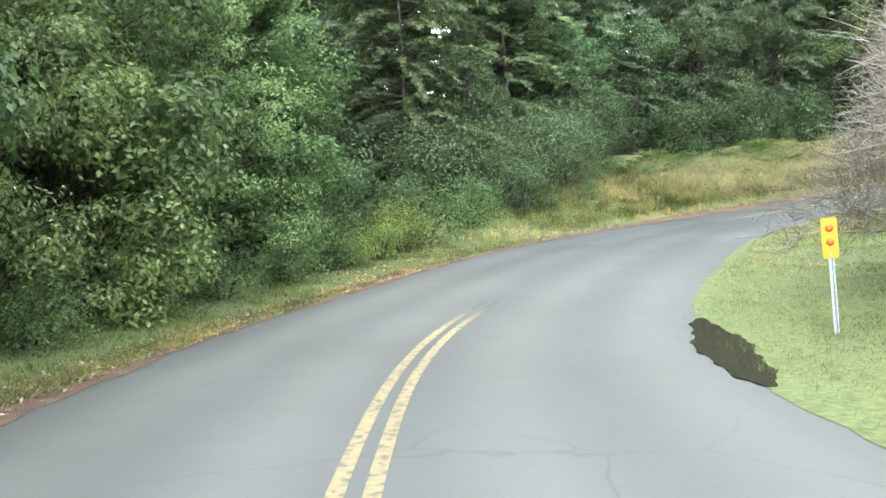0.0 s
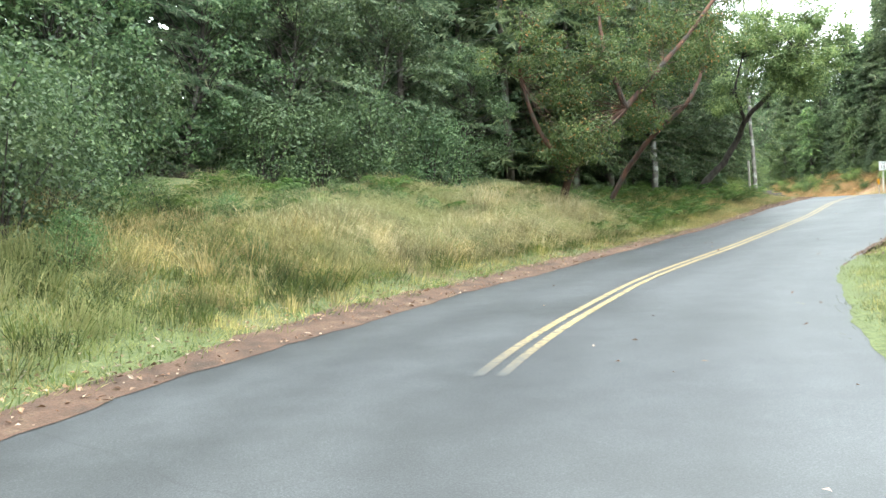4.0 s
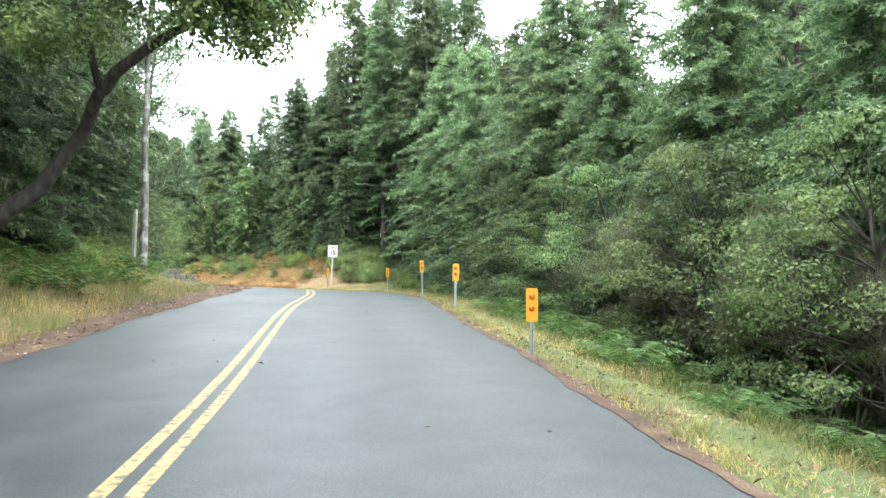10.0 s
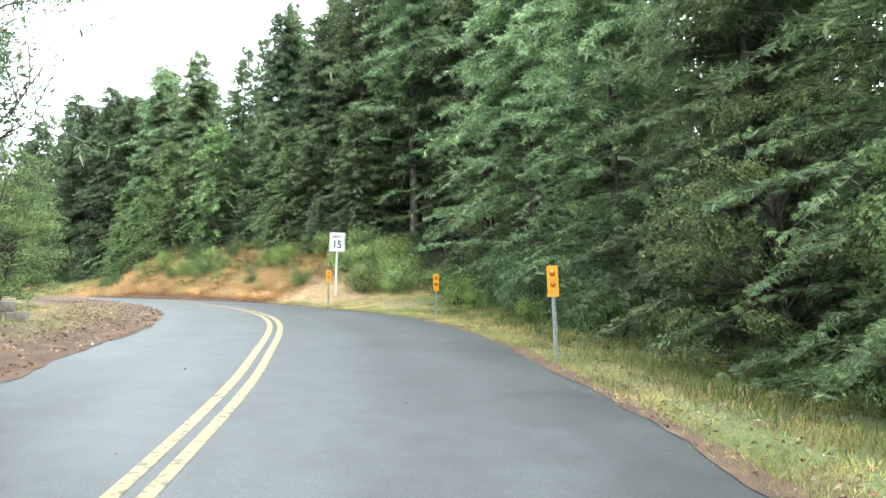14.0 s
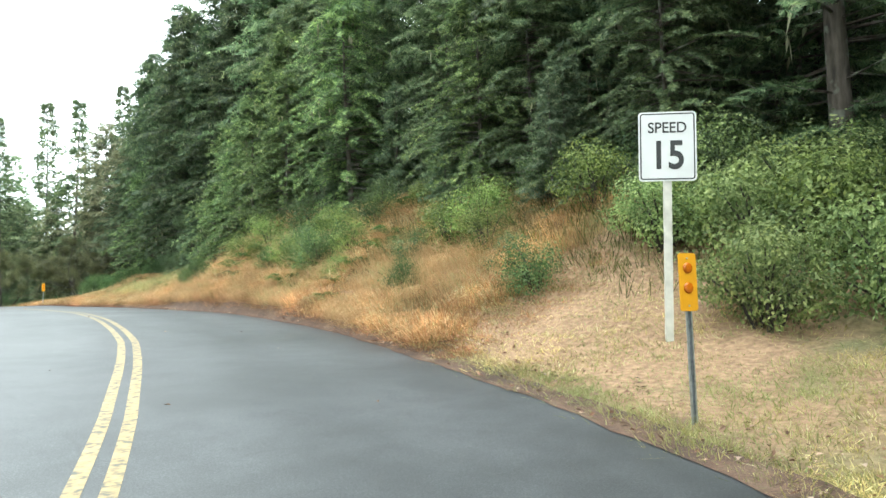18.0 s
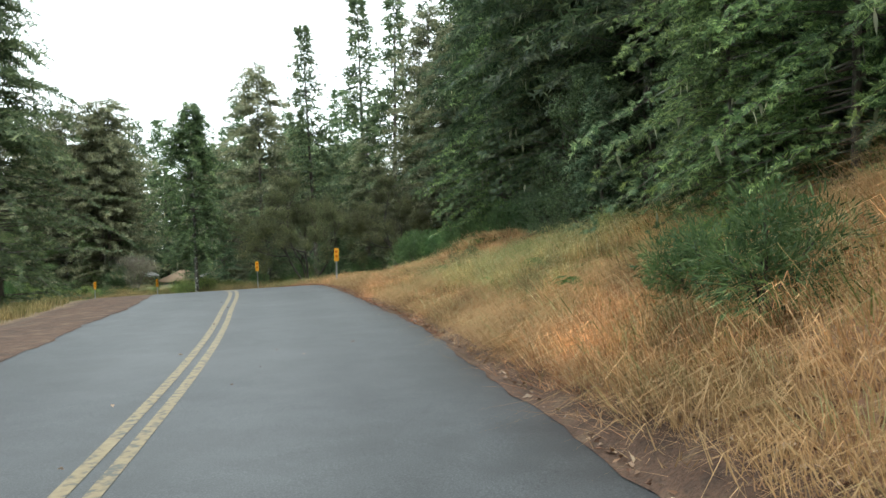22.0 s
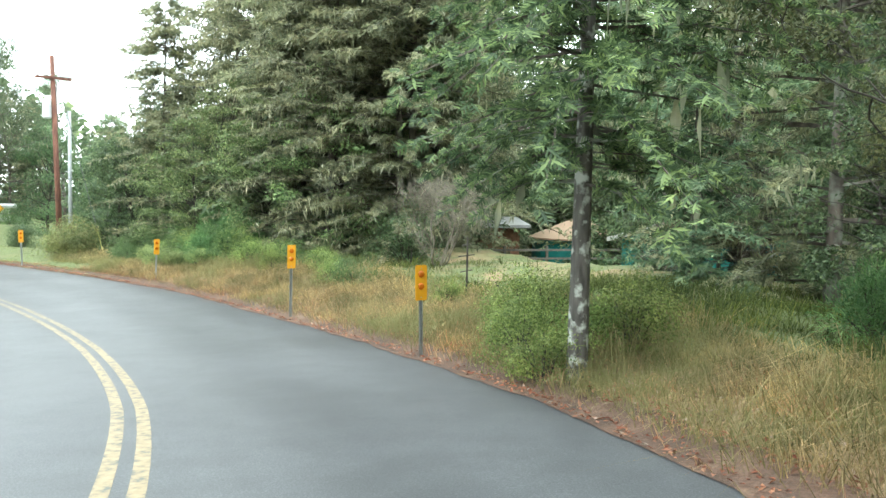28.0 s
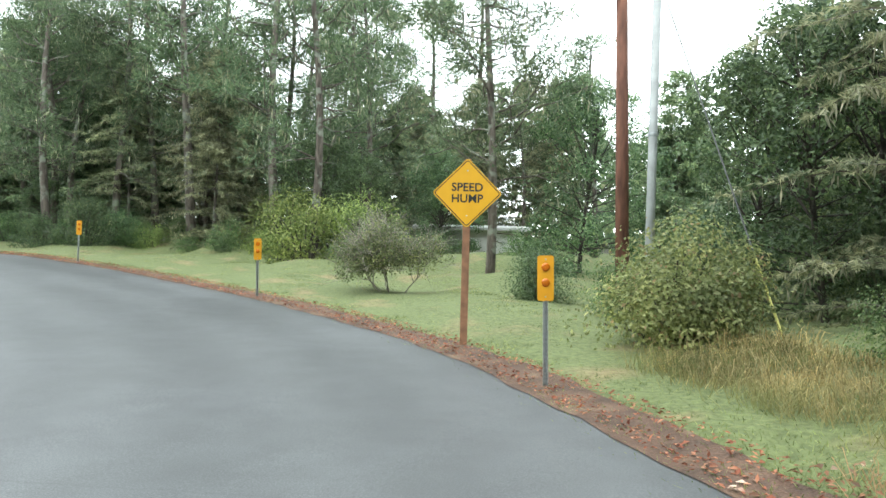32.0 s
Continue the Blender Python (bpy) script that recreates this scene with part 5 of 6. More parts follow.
# dense dark forest behind the left bank on the climb
for s, o, k in ((58, -10, 0.9), (61.5, -9.2, 0.8), (65, -10, 0.9), (68.5, -9.6, 0.85), (71.5, -10.5, 0.85), (63, -13, 1.0), (55, -11.5, 0.9), (51.5, -9.8, 0.85), (67, -14, 1.0), (73, -14, 0.8)):
    plant(FIR_NEAR2, s, o, k, sink=0.3)
for s, o, k in ((56.5, -8.6, 0.8), (60, -8.0, 0.7), (66.5, -8.2, 0.75), (70, -8.4, 0.7), (73.5, -8.8, 0.75), (53.5, -9, 0.8), (63.5, -8.4, 0.75)):
    plant(OAK_MID, s, o, k)
for s, o, k in ((163.0, 9.6, 1.0), (166.5, 10.4, 1.05), (169.6, 11.6, 1.1), (170.8, 9.2, 0.8), (159, 10.6, 1.1)):
    plant(FIR_ROUND, s, o, k, sink=0.3)
strew([FIR_BUSHY, OAK_MID, FIR_ROUND], 136, 174, 11, 22, 18, 0.7, 1.0, 2.4)
strew([OAK_MID, SHRUB_DARK, FIR_YOUNG], 132, 150, 13, 27, 22, 0.8, 1.2, 1.9)
strew([FIR_BUSHY, FIR_MID2, OAK_MID], 148, 172, 29, 40, 20, 0.7, 1.0, 2.4)
strew([FIR_BUSHY, OAK_MID, PINE_A], 126, 178, -26, -9.5, 26, 0.6, 0.9, 2.6)
strew([FIR_BUSHY, PINE_B, FIR_MID2, OAK_MID], 188, 212, 14, 32, 9, 0.6, 0.85, 2.8)
strew([FIR_BUSHY, PINE_B, OAK_MID], 186, 214, -24, -6.5, 24, 0.7, 1.0, 2.4)
strew([SHRUB_GREEN, SHRUB_DARK, SHRUB_BRIGHT], 192, 212, 6.5, 14, 16, 0.6, 1.0, 1.8)
strew([OAK_MID, SHRUB_DARK, SHRUB_GREEN], 184, 208, 15, 30, 26, 0.55, 0.85, 2.0)
strew([OAK_MID, SHRUB_DARK], 200, 214, 5.5, 14, 10, 0.5, 0.7, 2.0)
strew([SHRUB_GREEN], 84, 94, 8.6, 11.5, 12, 0.6, 0.9, 1.0)
for s, o, k in ((164.0, 5.0, 0.45), (164.9, 5.2, 0.5), (163.2, 5.2, 0.42), (165.8, 5.5, 0.45), (162.4, 5.5, 0.4)):
    plant(SHRUB_PALE, s, o, k)
for s, o, k in ((162.8, 5.7, 0.85), (163.4, 6.2, 1.0), (162.0, 6.2, 0.9)):
    plant(BROOM, s, o, k)
plant(OLIVE_BUSH, 171.9, 5.9, 0.88)
for s, o, k in ((169.6, 6.6, 0.5), (168.9, 6.2, 0.5), (168.2, 5.7, 0.45), (167.3, 5.4, 0.4)):
    plant(SHRUB_GREEN, s, o, k)
grass("tall_weeds", "yellowing weeds at the foot of the bushes", YELLOW_GRASS, 165, 171, 4.6, 6.4, 420, 0.3, 16, 0.013, 1.3, 0.18, 0, 0.5, 0.6)
for s, o, k in ((167.3, 7.9, 0.75), (168.4, 9.6, 0.85), (165.6, 8.4, 0.8), (163.6, 8.6, 0.75)):
    plant(MAPLE, s, o, k)
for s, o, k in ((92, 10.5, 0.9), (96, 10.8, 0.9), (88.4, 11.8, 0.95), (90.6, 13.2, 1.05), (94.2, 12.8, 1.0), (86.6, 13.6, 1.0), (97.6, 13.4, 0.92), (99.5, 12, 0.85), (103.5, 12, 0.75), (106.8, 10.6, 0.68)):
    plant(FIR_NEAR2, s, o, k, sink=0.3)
# firs with shade in their needle colour, where the forest edge is gloomy
for s, o, k in ((98.2, 9.6, 0.62), (101.6, 9.4, 0.66), (110, 9.6, 0.64), (113.5, 9.2, 0.66), (116.6, 9.0, 0.66), (119.4, 8.6, 0.68), (122.0, 8.6, 0.7), (124.6, 8.9, 0.72), (127.2, 9.4, 0.72), (130.5, 9.8, 0.72), (134, 11.5, 0.72), (120.5, 11.5, 0.75), (123.6, 12, 0.78), (126.8, 12.5, 0.8), (130, 13, 0.8), (117, 12, 0.72), (113, 12.4, 0.7), (54, -8.2, 0.8), (57.5, -7.9, 0.75), (61.6, -7.8, 0.72), (50, -9.0, 0.85), (65.4, -8.6, 0.75), (69.5, -8.0, 0.7)):
    plant(FIR_SHADED, s, o, k, sink=0.3)
for s, o, k in ((103.6, 6.9, 0.85), (108.8, 7.2, 0.8), (113.8, 6.9, 0.7), (111.4, 6.2, 0.55), (109.4, 6.1, 0.6), (107.4, 6.5, 0.62), (113.0, 6.0, 0.45), (97.6, 7.4, 0.6), (128.4, 8.4, 0.9)):
    plant(FIR_TIPS, s, o, k, sink=0.2)
for s, o, k in ((159.2, 10.2, 1.0), (161.0, 9.2, 0.95), (139, 13, 1.0), (148.5, 11.5, 1.1), (164.5, 10.5, 0.85)):
    plant(FIR_ROUND, s, o, k, sink=0.3)
for s, o, k in ((89.6, 6.6, 0.72), (90.6, 7.6, 0.95), (89.0, 7.9, 0.9), (91.8, 7.0, 0.75), (88.0, 7.2, 0.62), (92.6, 8.4, 0.95), (87.0, 8.4, 0.7), (91.0, 8.8, 1.0)):
    plant(SHRUB_PALE, s, o, k)
for s, o, k in ((94.5, 7.0, 0.3), (110.5, 6.9, 0.3)):
    plant(FIR_YOUNG, s, o, k)
for s, o, k in ((92.8, 5.6, 0.5), (97.2, 5.4, 0.5)):
    plant(SHRUB_GREEN, s, o, k)
for s, o, k in ((93.5, 8.6, 0.45), (96.6, 8.0, 0.42), (99.8, 7.9, 0.45), (103.6, 8.0, 0.42), (107.2, 7.8, 0.45), (110.6, 8.0, 0.42), (114.0, 8.0, 0.45)):
    plant(HEMLOCK, s, o, k, sink=0.4)
for s, o, k in ((95, 7.6, 0.4), (98.4, 7.4, 0.36), (101.8, 7.5, 0.42), (105.4, 7.4, 0.4), (108.8, 7.3, 0.4), (112.4, 7.4, 0.42), (116, 7.4, 0.4), (118.6, 7.0, 0.4)):
    plant(FIR_YOUNG, s, o, k, sink=0.1)
strew([SHRUB_DARK, SHRUB_GREEN], 92, 122, 7.2, 9.0, 16, 0.35, 0.6, 1.3)
for s, o, k in ((97.8, 6.6, 0.3), (104.6, 6.9, 0.32), (113.2, 6.8, 0.34)):
    plant(FIR_YOUNG, s, o, k, sink=0.1)
for s, o, k in ((103.2, 5.0, 0.5), (96.4, 6.8, 0.55), (94.6, 7.2, 0.6), (106.2, 6.6, 0.5), (108.6, 6.9, 0.55), (99.2, 6.9, 0.5), (117.2, 6.6, 0.5), (91.8, 7.4, 0.6)):
    plant(SHRUB_BRIGHT if RNG.random() < 0.5 else SHRUB_GREEN, s, o, k)
for s, o, k in ((104.8, 7.9, 0.5), (109.4, 7.7, 0.5), (114.8, 7.6, 0.5), (99.0, 8.4, 0.5), (119.5, 7.4, 0.48)):
    plant(OAK_MID, s, o, k)
grass("bank_weeds", "green weeds on the crest of the cut bank", GREEN_GRASS, 91, 122, 6.0, 8.0, 900, 0.4, 12, 0.016, 1.2, 0.2)
strew([FERN], 98, 107, 4.2, 6.4, 30, 0.5, 0.9, 0.4, 0.05)
for s, o, k in ((146.6, 9.6, 0.6), (172.8, 9.8, 0.8), (168.6, 10.4, 0.9)):
    plant(OAK_MID, s, o, k)
for s, o, k in ((168.4, 6.9, 0.7), (167.4, 6.6, 0.8), (165.5, 6.3, 0.75), (163.4, 6.2, 0.7)):
    plant(SHRUB_GREEN, s, o, k)
for s, o, k in ((113.0, 8.8, 0.85), (109.5, 9.2, 0.8), (101.5, 10.6, 0.75)):
    plant(HEMLOCK, s, o, k, sink=0.3)
for s, o, k in ((101.0, 4.9, 0.6), (102.2, 4.7, 0.55), (103.2, 4.9, 0.6), (100.2, 5.4, 0.6), (101.8, 5.6, 0.75), (103.4, 5.8, 0.75), (100.6, 6.3, 0.7)):
    plant(SHRUB_BRIGHT if RNG.random() < 0.55 else SHRUB_GREEN, s, o, k)
for s, o, k in ((90.2, 8.6, 1.2), (93.6, 7.2, 0.8), (95.0, 6.0, 0.62), (95.8, 6.3, 0.75), (96.4, 6.0, 0.7), (106.0, 5.4, 0.75), (108.6, 5.3, 0.45), (112.2, 5.3, 0.4), (107.4, 5.0, 0.6), (105.2, 4.8, 0.55), (84.5, 7.2, 0.7), (83, 6.8, 0.5), (80.6, 7.0, 0.6), (66.5, -6.2, 0.6), (69, -6.6, 0.7), (71.5, -6.4, 0.7), (74, -6.8, 0.8), (72.6, -5.8, 0.5)):
    plant(SHRUB_BRIGHT, s, o, k)
for s, o, k in ((77.5, 7.4, 0.8), (79.2, 7.8, 0.8), (81.6, 7.8, 0.9), (83.4, 8.6, 1.0), (85.6, 8.6, 0.9), (75, 7.4, 0.7), (72, 7.2, 0.6), (69, 7.4, 0.7), (86.8, 9.6, 1.1)):
    plant(SHRUB_GREEN if RNG.random() < 0.6 else SHRUB_DARK, s, o, k)
for s, o, k in ((82, 11, 0.8), (86, 11.8, 0.8), (78.5, 11.2, 0.8), (74, 11.4, 0.8)):
    plant(OAK_MID, s, o, k)
for s, o, k in ((67.5, -5.6, 1.1), (70.2, -5.6, 1.2), (73.2, -6.2, 1.2), (75.2, -6.4, 1.2), (65.4, -5.8, 1.1)):
    plant(FERN, s, o, k, sink=0.05)
for s, o, k in ((100.6, 5.4, 0.5), (101.4, 4.9, 0.5), (99.5, 4.8, 0.4), (102.5, 5.2, 0.5), (100.6, 6.4, 0.5), (102.2, 6.2, 0.45), (123, 5.6, 0.35)):
    plant(SHRUB_GREEN if RNG.random() < 0.35 else SHRUB_BRIGHT, s, o, k)
for s, o, k in ((31.1, -5.6, 0.32), (30.6, -4.7, 0.3), (33.4, -6.1, 0.35), (35.5, -7.6, 0.5), (32.2, -7.4, 0.5), (30.0, -7.0, 0.55), (26, -6.2, 0.45), (28.5, -5.4, 0.3), (31, -7.2, 0.5), (33, -5.6, 0.35), (36, -6.8, 0.5), (38.5, -5.6, 0.35), (41, -6.6, 0.5), (29.4, -8.2, 0.6), (34.6, -8.4, 0.6), (43.5, -6.4, 0.5), (46, -7, 0.5)):
    plant(SHRUB_GREEN, s, o, k)
for s, o, k in ((175.9, 7.5, 0.5), (176.3, 7.9, 0.45), (174.6, 10.4, 0.8), (172.2, 10.4, 0.8)):
    plant(SHRUB_DARK, s, o, k)
for s, o, k in ((146.3, 4.05, 0.42), (147.0, 4.25, 0.5), (147.6, 4.6, 0.5), (146.6, 4.75, 0.5), (147.9, 5.1, 0.6), (146.4, 5.2, 0.6), (148.8, 5.4, 0.6), (151.0, 5.6, 0.35), (155.5, 5.6, 0.4), (158.8, 5.8, 0.4)):
    plant(SHRUB_BRIGHT, s, o, k)
plant(HEMLOCK, 137, -6.9, 0.85, sink=0.3)
for s, o, k in ((121.5, 7.8, 0.5), (123.2, 7.9, 0.55), (125.0, 8.2, 0.55), (126.8, 8.8, 0.6), (119.8, 7.9, 0.5), (128.4, 9.4, 0.6), (124.2, 9.6, 0.7), (121.2, 9.6, 0.7)):
    plant(SHRUB_DARK, s, o, k)
for s, o, k in ((127.8, 7.0, 1.0), (129.0, 6.9, 1.0), (130.4, 7.2, 1.1), (131.8, 7.6, 1.2), (133.2, 8.2, 1.2), (129.6, 8.4, 1.3), (126.2, 7.6, 1.0)):
    plant(BROOM, s, o, k)
for s, o, k in ((160.5, 6.0, 0.55), (161.8, 6.4, 0.7), (163.2, 6.0, 0.6), (164.6, 6.4, 0.75), (159, 6.2, 0.6), (166, 6.2, 0.5), (157.2, 6.4, 0.5)):
    plant(SHRUB_BRIGHT, s, o, k)
for s, o, k in ((163.6, 7.4, 1.2), (164.8, 7.8, 1.3), (139.5, 8.8, 1.0), (144.4, 9.4, 1.0), (146, 8.2, 0.8), (140.6, 10.2, 1.1)):
    plant(BROOM, s, o, k)
for s, o, k in ((110.0, 4.3, 0.72), (111.2, 4.5, 0.6), (131, 6.4, 1.2), (133, 7.4, 1.2), (104, 4.6, 0.5), (96, 4.8, 0.5)):
    plant(BROOM, s, o, k)
for s, o, k in ((173.6, 7.0, 0.6), (187.0, 9.6, 1.7), (185.4, 10.8, 1.5), (189.4, 11.0, 1.8)):
    plant(SHRUB_BRIGHT if s > 180 else SHRUB_GREEN, s, o, k)


# -- grass


grass("straw_grass", "pale dry tall grass on the bank", STRAW, 29.5, 44, -4.2, -9.5, 1000, 0.46, 28, 0.014, 1.5, 0.2, 0, 0.08, 0.6)
grass("grass_tussock", "big pale arching tussocks on the bank", STRAW, 30, 43, -4.6, -8.0, 460, 0.85, 48, 0.013, 1.7, 0.16, 0, 0.08, 0.75)
grass("grass_tussock", "yellow-green drooping tussocks on the bank", YELLOW_GRASS, 24, 44, -4.3, -8.0, 300, 0.7, 44, 0.013, 1.7, 0.16, 0, 0.08, 0.75)
grass("bank_weeds", "green weeds among the pale grass", GREEN_GRASS, 23, 46, -4.0, -9.0, 1300, 0.4, 18, 0.018, 1.4, 0.2, 0, 0.08, 0.6)
grass("straw_grass", "pale dry tall grass on the bank", YELLOW_GRASS, 20, 60, -3.7, -7.0, 1500, 0.3, 8, 0.016)
grass("verge_grass", "short yellow grass below the bank", YELLOW_GRASS, 22, 62, -3.5, -5.2, 3600, 0.15, 9, 0.013, 1.0, 0.16)
grass("verge_grass", "short green grass at the road's edge", GREEN_GRASS, -5, 46, -3.3, -5.5, 2600, 0.16, 8, 0.014)
grass("verge_grass", "yellow-green grass verge", YELLOW_GRASS, 48, 69, -3.3, -8, 2600, 0.3, 10, 0.014, 0.9, 0.16)
grass("verge_grass", "short tan grass before the block wall", STRAW, 67, 86, -3.4, -7.5, 3000, 0.11, 10, 0.012, 1.2, 0.16)
grass("bank_grass", "green grass and weeds on the fern bank", GREEN_GRASS, 36, 52, -4.0, -8.5, 1500, 0.36, 10, 0.015, 0.9, 0.18)
grass("verge_grass", "light green grass strip below the trees", LAWN_BLADE, -5, 22, -3.2, -5.0, 4200, 0.1, 9, 0.012, 1.0, 0.15)
grass("weed_grass", "green and yellow weeds under the trees", GREEN_GRASS, 136, 150, 7.0, 14, 1500, 0.34, 14, 0.015, 1.4, 0.2, 0, 0.1, 0.65)
grass("lawn_grass", "mown green grass verge", LAWN_BLADE, -4, 36, 3.2, 8.0, 14000, 0.08, 8, 0.011, 0.9, 0.16)
grass("verge_grass", "short yellowing grass on the falling verge", YELLOW_GRASS, 16, 88, 3.4, 5.0, 6000, 0.11, 8, 0.013, 0.8, 0.14)
grass("verge_grass", "yellow-green grass on the slope below the road", YELLOW_GRASS, 20, 84, 4.7, 10.0, 5200, 0.22, 12, 0.015, 1.2, 0.16)
grass("slope_weeds", "green weeds on the slope below the road", GREEN_GRASS, 20, 84, 5.0, 10.0, 2600, 0.26, 12, 0.018, 1.3, 0.18, 0, 0.08, 0.6)
grass("dry_bank_grass", "soft orange dry grass covering the cut bank", DRY_GRASS, 93, 134, 3.3, 7.6, 9600, 0.32, 24, 0.011, 1.4, 0.15, 0, 0.3, 0.6)
grass("tawny_grass", "pale tawny tufts among the orange grass on the bank", STRAW, 93, 132, 3.6, 7.6, 1000, 0.36, 22, 0.01, 1.4, 0.15, 0, 0.3, 0.6)
grass("bank_weeds", "green weeds among the dry grass of the bank", GREEN_GRASS, 96, 134, 4.2, 7.4, 420, 0.28, 16, 0.018, 1.4, 0.22, 0, 0.4, 0.6)
grass("matted_grass", "flattened orange dry grass along the foot of the bank", DRY_GRASS, 92, 136, 3.2, 6.6, 10000, 0.16, 14, 0.012, 1.5, 0.17, 0, 0.22)
grass("verge_grass", "short matted yellow grass at the mouth of the bank", YELLOW_GRASS, 76, 95, 3.9, 9, 7000, 0.1, 12, 0.012, 1.4, 0.16, 0, 0.2)
grass("verge_grass", "short straw among the yellow grass at the mouth of the bank", STRAW, 76, 96, 3.9, 9, 2200, 0.09, 12, 0.012, 1.2, 0.16, 0, 0.2)
grass("arching_grass", "tall arching pale green-yellow grass on the bank", YELLOW_GRASS, 114.5, 121, 4.5, 6.6, 200, 0.55, 26, 0.01, 1.5, 0.18, 0, 0.5, 0.7)
grass("arching_grass", "tall arching pale grass on the bank", STRAW, 115, 122, 4.6, 7.5, 160, 0.55, 22, 0.01, 1.5, 0.17, 0, 0.5, 0.7)
grass("verge_grass", "tall yellowing grass along the verge", YELLOW_GRASS, 131, 167, 4.0, 6.8, 5600, 0.25, 14, 0.011, 1.4, 0.17, 0, 0.15, 0.6)
grass("dry_verge_grass", "orange dry grass tufts along the verge", DRY_GRASS, 134, 168, 3.9, 5.6, 600, 0.2, 10, 0.012, 1.3, 0.16)
grass("verge_grass", "green weeds below the trees", GREEN_GRASS, 136, 168, 6.4, 9.0, 600, 0.28, 12, 0.018, 1.4, 0.18, 0, 0.1, 0.65)
grass("tall_weeds", "tall yellow-green weeds along the verge", YELLOW_GRASS, 136, 168, 4.6, 6.8, 520, 0.46, 16, 0.013, 1.5, 0.18, 0, 0.5, 0.65)
grass("lawn_grass", "mown green grass under the pines", LAWN_BLADE, 165, 200, 3.2, 16, 14000, 0.045, 8, 0.013, 0.9, 0.2, 0.6)
grass("verge_grass", "dry grass beyond the dirt shoulder", YELLOW_GRASS, 96, 140, -8, -4.8, 2200, 0.3, 9, 0.016)


def litter(name, label, s0, s1, o0, o1, n, size=0.07, from_edge=True, mat=None):
    s, o = RNG.uniform(s0, s1, n), RNG.uniform(o0, o1, n)
    if from_edge:
        o += table(EDGES, s)[:, 0 if o0 + o1 < 0 else 1]
    x = np.interp(s, STA, LXY[:, 0]) + o * np.interp(s, STA, RIGHT[:, 0])
    y = np.interp(s, STA, LXY[:, 1]) + o * np.interp(s, STA, RIGHT[:, 1])
    e = table(EDGES, s)
    inside = (o > e[:, 0] - 0.3) & (o < e[:, 1] + 0.3)
    z = np.where(inside, road_z(s, o) + 0.03, land_at(s, o, x, y, 0.0) + 0.04)
    d = unit(np.stack([RNG.normal(0, 1, n), RNG.normal(0, 1, n), RNG.normal(0, 0.25, n)], -1))
    sd = unit(np.cross(d, np.array([0, 0, 1.0]) + RNG.normal(0, 0.3, (n, 3))))
    g = Geo().kites(np.stack([x, y, z], -1), d, sd, size * RNG.uniform(0.5, 1.4, n), size * RNG.uniform(0.3, 0.7, n), 0.3)
    return tagged(new(name, g.mesh(name, mat or DEAD_LEAF)), label, "leaves", kind="stuff")


litter("fallen_leaves", "brown and pale fallen leaves on the dirt shoulder", 14, 90, -2.0, 0.1, 6500, 0.075)
litter("fallen_leaves", "brown fallen leaves along the road's edge", 36, 168, -0.05, 1.0, 5000, 0.065)
litter("fallen_leaves", "pale and brown fallen leaves on the strip below the bank", 92, 136, 0.02, 0.75, 6500, 0.075)
litter("needle_litter", "rust-red needles and leaves along the road's edge", 116, 205, -0.06, 0.6, 15000, 0.052, True, RED_LITTER)
litter("fallen_leaves", "pale orange fallen leaves along the road's edge", -8, 16, -0.55, 0.08, 3000, 0.06)
grass("verge_grass", "straw-coloured grass edging the asphalt", YELLOW_GRASS, -6, 18, -3.25, -3.75, 2600, 0.08, 9, 0.012, 1.2, 0.14)
litter("fallen_leaves", "scattered pale leaves on the asphalt", 20, 130, -2.6, 3.3, 110, 0.06, False)

# ---- single trees with a shape of their own ----


def limb_tree(name, label, base, paths, bark, leaf_mat_, clumps, leaf=0.11, per=190, twig=True, seed=5, ratio=0.45):
    """Trunk and limbs along given bends, with lumps of leaves; all places in the world."""
    r = np.random.default_rng(seed)
    root = tagged(new(name), label, "tree")
    root.location = base
    b = np.array(base)
    for k, (pts, r0, r1) in enumerate(paths):
        q = np.array(pts, float) - b
        t = np.linspace(0, 1, len(q))
        tt = np.linspace(0, 1, 4 * len(q))
        sm = np.stack([np.interp(tt, t, q[:, j]) for j in range(3)], -1)
        for _ in range(2):
            sm[1:-1] = (sm[:-2] + 2 * sm[1:-1] + sm[2:]) / 4
        sm[1:-1] += r.normal(0, r0 * 0.12, (len(sm) - 2, 3))
        part("trunk" if k == 0 else "limb", Geo().tube(sm, np.linspace(r0, r1, len(sm)), 10), bark, root, smooth=True)
    if clumps:
        leaves, wood, tips = Geo(), Geo(), []
        ends = [np.array(p[0][j], float) - b for p in paths for j in range(len(p[0]) // 2, len(p[0]))]
        for x, y, z, rad, n in clumps:
            for _ in range(n):
                c = np.array((x, y, z)) - b + unit(r.normal(0, 1, 3)) * rad * r.uniform(0.2, 1)
                e = min(ends, key=lambda w: np.linalg.norm(w - c))
                wood.tube([e, (e + c) / 2 + r.normal(0, 0.12, 3), c], [0.014, 0.009, 0.004], 4, False)
                tips.append((c, c))
        leaf_clumps(r, tips, per, 0.6, leaf, leaves, 0.75, ratio)
        tagged(part("branchwork", wood, bark, root), kind="stuff")
        part("crown", leaves, leaf_mat_, root)
    return root


